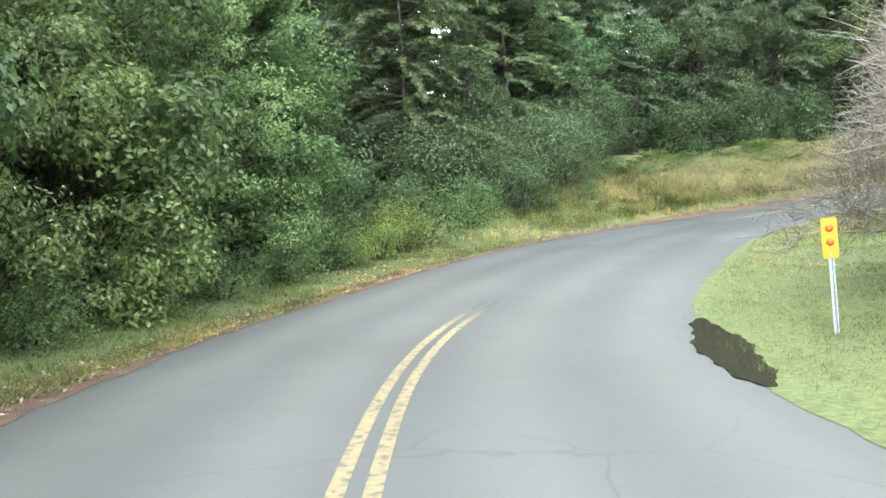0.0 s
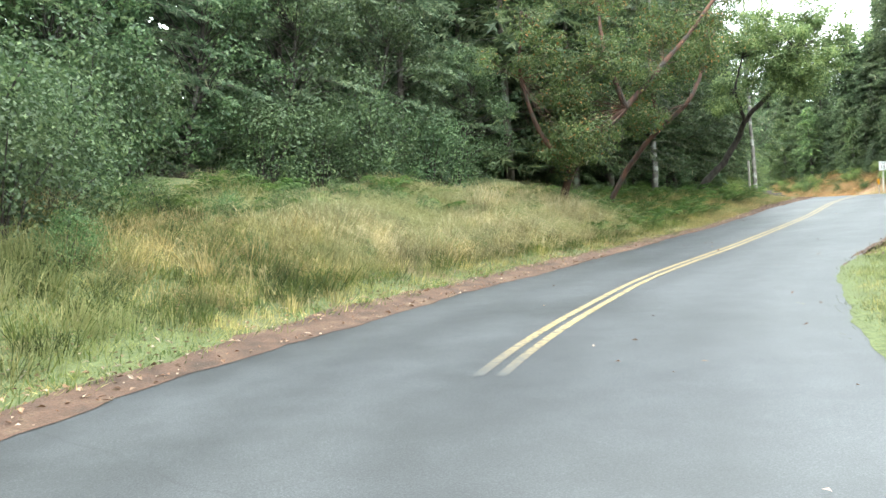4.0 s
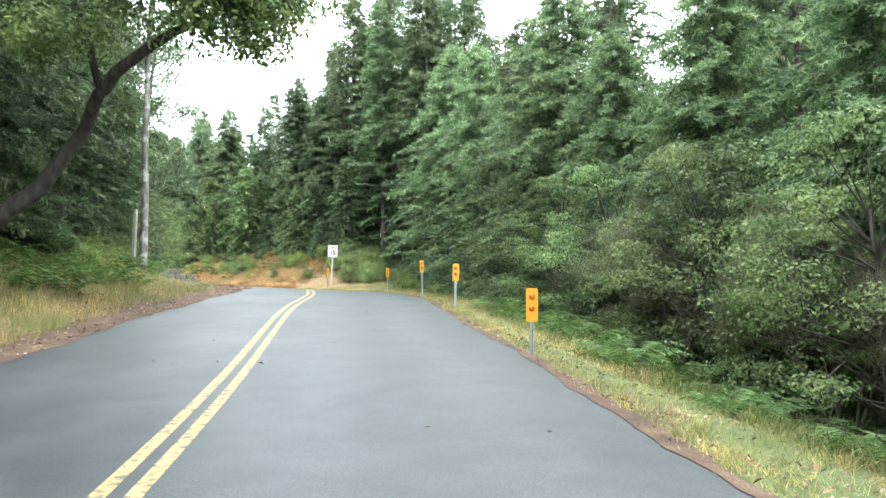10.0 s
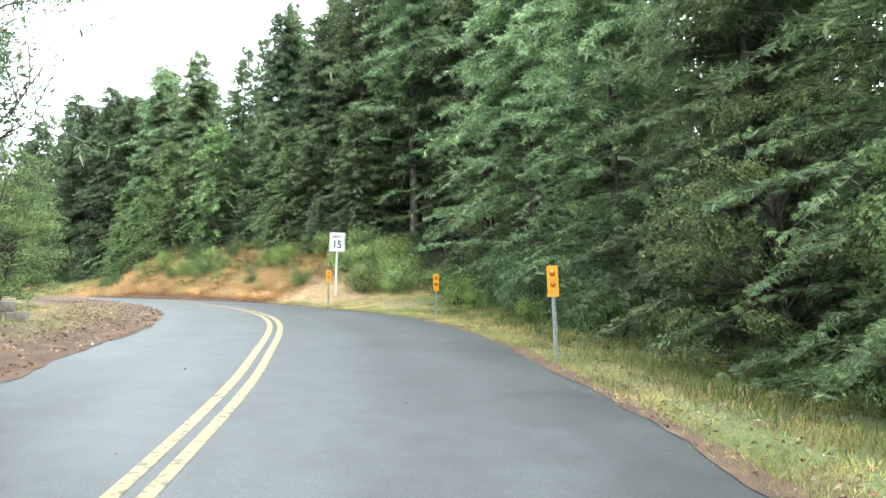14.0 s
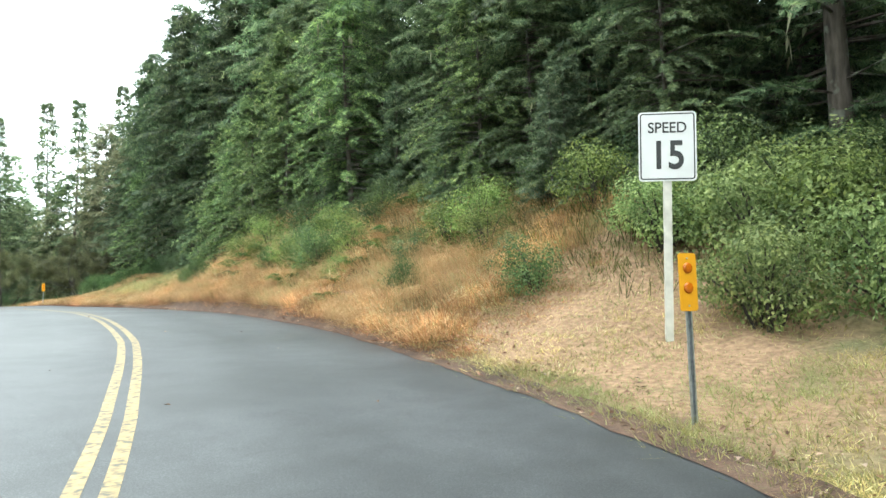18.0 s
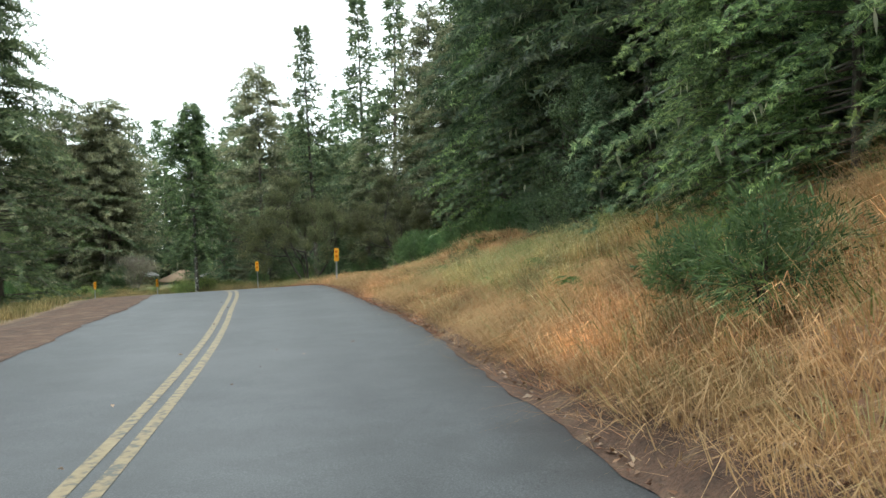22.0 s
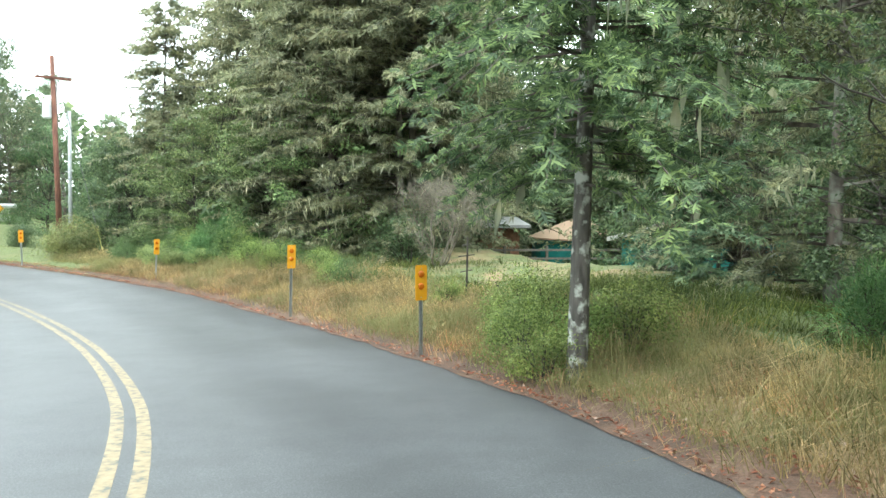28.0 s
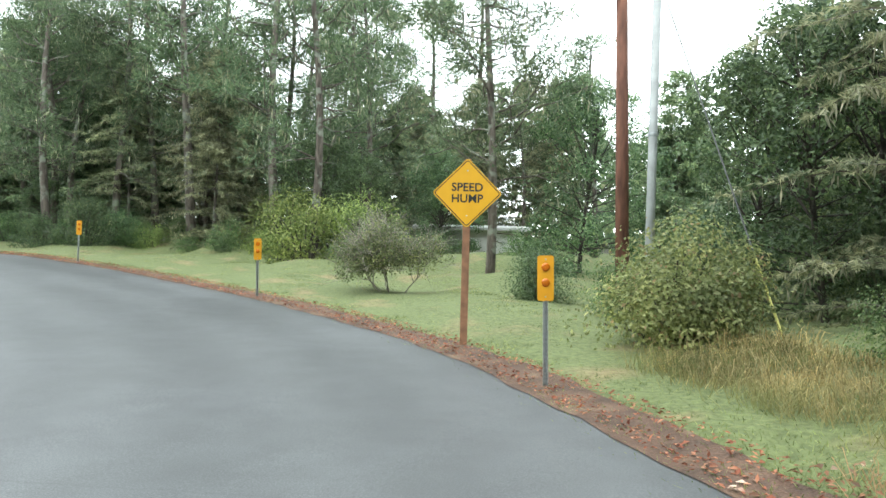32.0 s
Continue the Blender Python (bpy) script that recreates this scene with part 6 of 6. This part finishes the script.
limb_tree("madrone_tree", "leaning madrone with peeling orange bark over the road", (21.0, 36.8, 6.9),
          [([(21.0, 36.8, 6.4), (20.9, 36.3, 7.8), (21.3, 35.4, 9.0), (22.2, 34.7, 10.0), (23.7, 34.3, 11.6), (25.6, 33.9, 13.6), (27.2, 34.0, 15.4)], 0.15, 0.05),
           ([(21.0, 36.2, 8.0), (19.8, 36.4, 9.3), (18.9, 36.2, 11.0), (18.6, 35.6, 13.0)], 0.1, 0.04), ([(22.2, 34.7, 10.0), (22.0, 35.4, 12.0), (22.6, 36.2, 14.2)], 0.1, 0.04)],
          MADRONE_BARK, MADRONE_LEAF, [(20.2, 34.9, 8.8, 1.2, 22), (21.4, 36.4, 9.6, 1.4, 22), (20.6, 36.0, 10.4, 1.3, 18), (23.2, 34.6, 10.9, 0.8, 7), (25.8, 34.1, 12.2, 1.1, 10), (24.6, 34.6, 13.2, 1.8, 18), (27.0, 34.3, 15.2, 1.8, 16), (19.0, 36.0, 12.2, 1.7, 16), (22.5, 36.2, 14.0, 1.8, 16), (21.6, 34.8, 11.4, 1.2, 10)], seed=51)
limb_tree("madrone_tree", "madrone with bare orange-brown limbs at the forest edge", (24.8, 38.4, 7.6),
          [([(24.8, 38.4, 7.0), (25.2, 37.6, 8.6), (26.0, 36.6, 10.0), (26.9, 35.9, 10.9), (28.6, 36.6, 12.4), (30.8, 38.0, 13.9), (32.0, 38.4, 15.4)], 0.11, 0.05),
           ([(26.0, 36.6, 10.0), (26.0, 37.0, 12.0), (26.8, 37.6, 14.0)], 0.08, 0.03)],
          MADRONE_BARK, MADRONE_LEAF, [(29.0, 36.6, 13.2, 1.7, 16), (31.6, 38.2, 15.0, 1.7, 16), (26.6, 37.4, 13.4, 1.6, 14), (25.4, 37.0, 10.6, 0.9, 8), (24.4, 35.8, 10.0, 0.8, 7), (26.2, 36.0, 12.2, 1.2, 12)], seed=52)
limb_tree("leaning_tree", "dark tree leaning out from the bank with a bent trunk", (36.1, 43.1, 8.4),
          [([(36.1, 43.1, 8.2), (36.2, 42.8, 9.0), (36.9, 41.9, 10.0), (37.3, 41.3, 11.2), (36.9, 40.6, 12.0), (36.9, 39.6, 12.7), (37.6, 39.0, 13.4), (38.8, 38.9, 14.4)], 0.2, 0.07),
           ([(36.9, 40.6, 12.0), (36.2, 40.6, 13.4), (36.4, 40.2, 15.0)], 0.09, 0.03), ([(37.6, 39.0, 13.4), (36.6, 37.8, 13.6), (35.8, 36.9, 14.4)], 0.07, 0.03)],
          DARK_BARK, PALE_OAK_LEAF, [(37.6, 36.9, 14.3, 1.2, 16), (38.2, 36.8, 15.3, 1.4, 16), (37.2, 37.5, 13.3, 1.0, 12), (36.8, 38.4, 16.2, 1.5, 16), (36.3, 38.0, 14.0, 1.5, 26), (37.4, 38.8, 14.6, 1.5, 16), (38.9, 38.8, 15.3, 1.5, 16), (36.0, 37.2, 14.8, 1.2, 12), (36.5, 40.0, 15.4, 1.4, 14), (35.2, 38.6, 15.6, 1.5, 18), (36.6, 41.2, 13.6, 1.3, 16), (35.4, 40.6, 12.6, 1.0, 10), (37.8, 37.6, 16.2, 1.5, 16)], seed=53, leaf=0.13)
limb_tree("fir_snag", "slender pale trunk standing among the firs", (31.1, 41.5, 7.8),
          [([(31.1, 41.5, 7.4), (31.1, 41.4, 12), (31.2, 41.4, 18), (31.2, 41.3, 25)], 0.15, 0.06)], SPOT_BARK, None, [], seed=54)
limb_tree("fir_snag", "slender lichened trunk at the edge of the forest", (45.8, 46.4, 8.7),
          [([(45.8, 46.4, 8.2), (45.8, 46.4, 12), (45.7, 46.5, 17), (45.7, 46.4, 22)], 0.14, 0.05)], SPOT_BARK, PINE_NEEDLE, [(45.8, 46.4, 17, 1.6, 12), (45.7, 46.4, 20.5, 1.4, 10)], seed=55)

SPOT_DARK = bark_mat("dark_lichened_bark", (0.04, 0.036, 0.032), (0.15, 0.138, 0.12), (0.48, 0.49, 0.44), 14.0, 7.0)
VERGE_NEEDLE = leaf_mat("verge_fir_needles", (0.048, 0.08, 0.042), (0.1, 0.15, 0.072), (0.25, 0.33, 0.14), 0.5)
BIG_FIR = fir(7, 10.6, 2.4, 2.4, 0.3, 0.36, 0.38, 12, 0.14, shape=0.45, trunk_r=0.105, bark=SPOT_DARK, gaps=0.05, needle=VERGE_NEEDLE, fine=7, label="large fir with lichened trunk and drooping branches at the verge")
plant(BIG_FIR, 146.0, 4.2, 1.0, 215, sink=0.3)
bare_shrub = twiggy(61, 4.6, 0.55, TWIG, "bare_shrub", "leafless grey twiggy shrub beside the lawn", 9, 220)
plant(bare_shrub, 11.8, 7.5, 1.05, 10)
plant(bare_shrub, 10.8, 8.1, 1.0, 60)
plant(bare_shrub, 11.3, 7.7, 1.0, 150)
plant(bare_shrub, 12.2, 8.0, 1.1, 250)
plant(bare_shrub, 12.8, 8.8, 1.1)
plant(bare_shrub, 14.6, 8.4, 1.0)
bare_tree = twiggy(62, 6.6, 0.36, DARK_BARK, "bare_tree", "open-branched dark tree with small olive leaves", 5, 60, 260, 4, 0.0105)
plant(bare_tree, 142.3, 8.0, 1.0)
plant(bare_tree, 138.0, 10.2, 0.8)
for s, o, k in ((138.4, 13.6, 0.66), (141.0, 12.6, 0.7), (143.8, 13.8, 0.72), (146.2, 12.8, 0.66)):
    plant(FIR_POLE, s, o, k, sink=0.3)
GREY_TWIG = bark_mat("weathered_twigs", (0.085, 0.072, 0.055), (0.24, 0.21, 0.165))
TWIGLET = leaf_mat("grey_twiglets", (0.11, 0.1, 0.085), (0.21, 0.195, 0.165), (0.34, 0.32, 0.28), 0.1, 0.9)
DEAD_FIR = fir(63, 5.2, 0.15, 2.3, 0.26, 0.3, 0.05, 7, 0.25, trunk_r=0.06, needle=TWIGLET, bark=GREY_TWIG, shape=0.6, label="dead grey conifer with bare lichened twigs", name="dead_conifer")
dead_shrub = twiggy(66, 3.4, 0.75, GREY_TWIG, "dead_shrub", "leafless grey-brown shrub of fine upright twigs", 6, 110, 10)
plant(dead_shrub, 155.4, 8.4, 0.7)
plant(DEAD_FIR, 151.2, 12.5, 0.8)
lawn_bush = twiggy(64, 1.7, 0.6, TWIG, "sparse_shrub", "small sparse-leaved shrub with several thin stems on the lawn", 5, 36, 60)
plant(lawn_bush, 178.9, 6.3, 1.1)
plant(PINE_A, 183.4, 9.8, 0.9, xy=(60.7, 141.0))
for s, o, k in ((200.8, 7.8, 0.9), (203.5, 8.8, 1.0), (206, 10.2, 0.9), (209, 12.8, 1.0), (198.6, 9.6, 0.9), (211, 10.5, 1.0)):
    plant(PINE_B, s, o, k)
for s, o, k in ((208, 11, 0.9), (212, 15, 1.0), (211, 17, 1.0), (205.5, 13.5, 0.9), (202, 12.5, 0.85), (213, 11.5, 0.9)):
    plant(FIR_BUSHY, s, o, k, sink=0.3)
for s, o, k in ((193.4, 10.6, 0.62), (196.2, 12.4, 0.75), (199.0, 10.4, 0.7), (201.6, 13.6, 0.85), (204.6, 11.2, 0.8), (207.4, 14.4, 0.9), (198.2, 16.2, 0.85), (203.2, 17.4, 0.9), (210.2, 10.8, 0.8), (209.0, 18.2, 0.95), (194.6, 18.6, 0.75)):
    plant(FIR_ROUND if s % 1 < 0.5 else FIR_YOUNG, s, o, k * (1.0 if s % 1 < 0.5 else 1.25), sink=0.3)
for s, o, k in ((204, 7.6, 0.9), (201.5, 8.4, 0.8), (207.5, 9, 1.0), (197, 9.0, 0.8), (210, 9.5, 1.0)):
    plant(SHRUB_GREEN, s, o, k)

# ---- poles, wall, houses ----


def rod(a, b, ra, rb, sides=12):
    return Geo().tube([a, tuple((np.array(a) + np.array(b)) / 2), b], [ra, (ra + rb) / 2, rb], sides)


def utility_pole(x, y, z):
    root = tagged(new("utility_pole"), "tall red-brown wooden utility pole with crossarm and pale grey transformer", "utility pole")
    root.location = (x, y, z)
    part("pole", rod((0, 0, -0.6), (-0.28, 0, 8.75), 0.14, 0.095), POLE_WOOD, root, smooth=True)
    arm = part("crossarm", bevelled("crossarm", Geo().box(-0.25, -0.13, 7.75, 1.5, 0.09, 0.11), POLE_WOOD, 0.006), POLE_WOOD, root)
    for dx in (-0.88, -0.5, 0.05, 0.4):
        part("insulator", Geo().tube([(dx, -0.13, 7.8), (dx, -0.13, 7.87), (dx, -0.13, 7.93)], [0.03, 0.045, 0.02], 10), GREY_POLE, arm, smooth=True)
    part("transformer", Geo().tube([(-0.5, 0, 5.95), (-0.5, 0, 5.99), (-0.5, 0, 6.75), (-0.5, 0, 6.81)], [0.15, 0.19, 0.19, 0.1], 16), SIGN_WHITE, root, "pale grey transformer can")
    return root


utility_pole(67.2, 135.0, float(land(67.2, 135.0)[0])).rotation_euler = (0, 0, radians(35))
grey = tagged(new("grey_pole"), "slim pale grey pole standing beside the wooden one", "pole")
grey.location = (67.75, 134.75, float(land(67.75, 134.75)[0]))
part("pole", rod((0, 0, -0.5), (0, 0, 6.4), 0.09, 0.075), GREY_POLE, grey, smooth=True)
part("strap", Geo().tube([(0, 0, 3.4), (0, 0, 3.45)], [0.1, 0.1], 14), STEEL, grey)
guy = tagged(new("guy_wire"), "slack guy wire with a yellow guard beside the pole", "cable")
guy.location = (67.2, 135.0, float(land(67.2, 135.0)[0]))
part("wire", rod((0, 0, 7.6), (3.5, -4.1, 0.0), 0.012, 0.012, 6), WIRE, guy)
part("guard", rod((2.95, -3.456, 1.194), (3.4, -3.983, 0.217), 0.018, 0.018, 8), GUARD, guy, "yellow plastic guard")
for k, dx in enumerate((-0.8, 0.4)):
    line = tagged(new("power_line"), "thin black power line between the trees", "cable", "power lines")
    line.location = (67.2, 135.0, guy.location[2] + 7.92)
    n = 15
    u = np.linspace(0, 1, n)
    part("wire", Geo().tube(np.stack([dx + 34 * u, 0.2 - 22 * u, -1.6 * np.sin(np.pi * u)], -1), np.full(n, 0.012), 5), WIRE, line)

post = tagged(new("wooden_post"), "weathered pale wooden post at the forest edge", "post")
post.location = (46.0, 46.9, float(land(46.0, 46.9)[0]))
part("post", bevelled("post", Geo().box(0, 0, 0.95, 0.11, 0.11, 2.3), plain_mat("weathered_wood", (0.4, 0.37, 0.32), 0.85, 0, 0.3, 8, 0.4), 0.008), GREY_POLE, post)
stake = tagged(new("steel_stake"), "thin dark stake with short crossbars in the verge", "stake")
stx, sty, stz, sth = spot(151.6, 6.4)
stake.location = (stx, sty, stz)
part("stake", rod((0, 0, -0.2), (0, 0, 1.15), 0.022, 0.016, 8), DARK_BARK, stake)
for zc, wc in ((0.5, 0.12), (0.78, 0.17), (0.98, 0.1)):
    part("crossbar", rod((-wc, 0, zc), (wc * 0.8, 0.02, zc + 0.04), 0.012, 0.01, 8), DARK_BARK, stake)

# low wall of rough blocks at the mouth of a side track
wall = tagged(new("block_wall"), "low retaining wall of rough dark blocks by the dirt turnout", "wall")
wx, wy, wz, wh = spot(76.6, -5.6)
wall.matrix_basis = pose(wx, wy, wz, 0, 0, wh + 15)
block_r = np.random.default_rng(3)
block_me = [bevelled("block", Geo().box(0, 0, 0, 0.4 * q, 0.28, 0.19), BLOCK, 0.02) for q in (1.0, 0.9, 1.1)]
for row in range(3):
    for k in range(6 - row):
        ob = part("block", block_me[block_r.integers(3)], BLOCK, wall)
        ob.matrix_basis = pose(-1.1 + 0.43 * k + 0.21 * (row % 2), block_r.normal(0, 0.015) + 0.04 * row, 0.06 + 0.195 * row, 0, 0, block_r.normal(0, 3))


def house(x, y, turn, w, d, h, wall_mat, roof_mat, label, pitch=0.45, windows=3):
    root = tagged(new("house"), label, "house")
    root.matrix_basis = pose(x, y, float(land(x, y)[0]) - 0.1, 0, 0, turn)
    t = 0.15
    g = Geo()
    for cx, cy, sx, sy in ((0, -d / 2 + t / 2, w, t), (0, d / 2 - t / 2, w, t), (-w / 2 + t / 2, 0, t, d - 2 * t), (w / 2 - t / 2, 0, t, d - 2 * t)):
        part("wall", Geo().box(cx, cy, h / 2, sx, sy, h), wall_mat, root)
    r = h + pitch * d / 2
    for sgn in (-1, 1):
        e = 0.35
        v = [(-w / 2 - e, sgn * (d / 2 + e), h - pitch * e), (w / 2 + e, sgn * (d / 2 + e), h - pitch * e), (w / 2 + e, 0, r), (-w / 2 - e, 0, r)]
        v2 = [(a, b, c + 0.12) for a, b, c in v]
        part("roof", Geo().add(v + v2, [[0, 1, 2, 3], [7, 6, 5, 4], [0, 4, 5, 1], [1, 5, 6, 2], [2, 6, 7, 3], [3, 7, 4, 0]]), roof_mat, root)
    for sgn in (-1, 1):
        part("gable", Geo().add([(sgn * (w / 2 - 0.02), -d / 2, h), (sgn * (w / 2 - 0.02), d / 2, h), (sgn * (w / 2 - 0.02), 0, r), (sgn * (w / 2 - t), -d / 2, h), (sgn * (w / 2 - t), d / 2, h), (sgn * (w / 2 - t), 0, r)],
                                [[0, 1, 2], [3, 5, 4], [0, 3, 4, 1], [1, 4, 5, 2], [2, 5, 3, 0]]), wall_mat, root)
    for k in range(windows):
        wx_ = -w / 2 + w * (k + 0.7) / 3.4
        win = part("window", Geo().box(wx_, -d / 2 - 0.02, h * 0.55, 1.0, 0.05, 1.0), HOUSE_WHITE, root)
        part("pane", Geo().box(wx_, -d / 2 - 0.05, h * 0.55, 0.84, 0.02, 0.84), GLASS_DARK, win)
    return root


house(54.5, 151.0, 30, 4.5, 3, 1.2, HOUSE_WHITE, METAL_ROOF, "low white outbuilding beyond the lawn and pines", 0.06, 0)
house(12.0, 152.5, -20, 9, 6, 2.8, HOUSE_BEIGE, ROOF, "beige house half hidden behind the trees")
house(92.3, 122.8, 50, 5.0, 3.4, 1.6, HOUSE_TEAL, METAL_ROOF, "small teal cabin with a pale metal roof in the woods", 0.3, 1)
house(86.6, 132.4, 20, 1.9, 1.9, 1.5, POST_WOOD, METAL_ROOF, "small brown shed with a pale metal roof", 0.25, 0)

# round tent-house with teal wall and tan roof among the trees
yurt = tagged(new("yurt"), "round teal house with a tan conical roof among trees", "house")
yx, yy = 91.5, 136.4
yurt.location = (yx, yy, float(land(yx, yy)[0]) - 0.1)
eave = 10.5 - yurt.location[2]
part("wall", Geo().tube([(0, 0, 0), (0, 0, eave + 0.1)], [2.3, 2.3], 28), HOUSE_TEAL, yurt, "teal canvas wall")
part("roof", Geo().tube([(0, 0, eave), (0, 0, eave + 0.08), (0, 0, eave + 1.0), (0, 0, eave + 1.1)], [2.5, 2.5, 0.35, 0.2], 28), plain_mat("tan_canvas", (0.3, 0.21, 0.14), 0.8, 0, 0.1, 2, 0.05), yurt, "tan conical roof")
fence = tagged(new("rail_fence"), "grey rail fence in front of the round house", "fence")
fence.matrix_basis = pose(87.8, 125.6, float(land(87.8, 125.6)[0]), 0, 0, 15)
OLD_WOOD = plain_mat("weathered_fence_wood", (0.15, 0.135, 0.115), 0.9, 0, 0.4, 9, 0.4)
for k in range(5):
    part("post", Geo().box(-3.2 + 1.6 * k, 0, 0.2, 0.08, 0.08, 0.9), OLD_WOOD, fence)
for z in (0.22, 0.52):
    part("rail", Geo().box(0, -0.06, z, 6.6, 0.03, 0.07), OLD_WOOD, fence)

for x, y, k in ((95.5, 143.5, 0.9), (90, 146, 0.9), (100, 140.5, 0.85), (85.5, 143, 0.85), (103.5, 136, 0.9), (100, 147, 1.0), (106, 142, 0.9), (98, 134.5, 0.7)):
    plant(FIR_MID2, 0, 0, k, sink=0.3, xy=(x, y))
for x, y, k in ((96.5, 140.5, 0.9), (88, 142, 0.9), (99, 137.5, 0.9), (83.5, 138.5, 0.9), (101.5, 131, 0.9)):
    plant(OAK_MID, 0, 0, k, xy=(x, y))

for x, y, k in ((52.2, 155.0, 0.7), (49.2, 153.4, 0.7), (56.2, 156.0, 0.65), (53.4, 158.5, 0.85)):
    plant(FIR_ROUND, 0, 0, k, 40, sink=0.3, xy=(x, y))
for s, o, k in ((74.5, -8.4, 0.8), (72.4, -7.8, 0.62), (78.0, -9.6, 0.72)):
    plant(HEMLOCK, s, o, k, 120, sink=0.3)

# puddle of dark water by the lawn's edge
tagged(ribbon("puddle", lambda s: table(EDGES, s)[:, 1] - 0.06 - 0.14 * np.sin(np.clip((s - 6.6) / 4.4, 0, 1) * math.pi) ** 0.6 + 0.6 * edge_noise(s * 1.2, 9),
              lambda s: table(EDGES, s)[:, 1] + 0.02 + 0.3 * np.sin(np.clip((s - 6.6) / 4.4, 0, 1) * math.pi) ** 0.7 + 0.6 * edge_noise(s * 1.1, 5), 0.012, MUD, 6.6, 11.0, 0.08, 4),
       "dark muddy puddle at the road's edge", "puddle", kind="structure")

# ---- far woods, behind all the rest ----


def far_woods(n, near, far):
    r = np.random.default_rng(77)
    g, k = Geo(), 0
    while k < n:
        i = r.integers(len(LXY))
        d = r.uniform(near, far) * r.choice((-1, 1))
        x, y = LXY[i] + RIGHT[i] * d
        dist = np.sqrt(((LXY - (x, y)) ** 2).sum(1).min())
        if dist < near - 3:
            continue
        k += 1
        z = float(land(x, y)[0]) - 0.5
        h, m = r.uniform(9, 15), 150
        u = r.uniform(0, 1, m) ** 1.2
        a = r.uniform(0, 6.28, m)
        out = np.stack([np.cos(a), np.sin(a), np.zeros(m)], -1)
        reach = (h * 0.23) * (1 - u) ** 0.8 + 0.2
        p = np.array([x, y, z]) + out * (reach * r.uniform(0.2, 0.7, m))[:, None] + np.stack([0 * u, 0 * u, u * h], -1)
        d3 = unit(out + np.stack([0 * u, 0 * u, r.uniform(-0.6, 0.1, m)], -1) + r.normal(0, 0.3, (m, 3)))
        sd = unit(np.cross(d3, r.normal(0, 1, (m, 3))))
        g.kites(p, d3, sd, r.uniform(0.9, 1.8, m), r.uniform(0.6, 1.1, m))
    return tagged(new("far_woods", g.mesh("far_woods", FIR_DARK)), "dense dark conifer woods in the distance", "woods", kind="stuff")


far_woods(560, 34, 75)
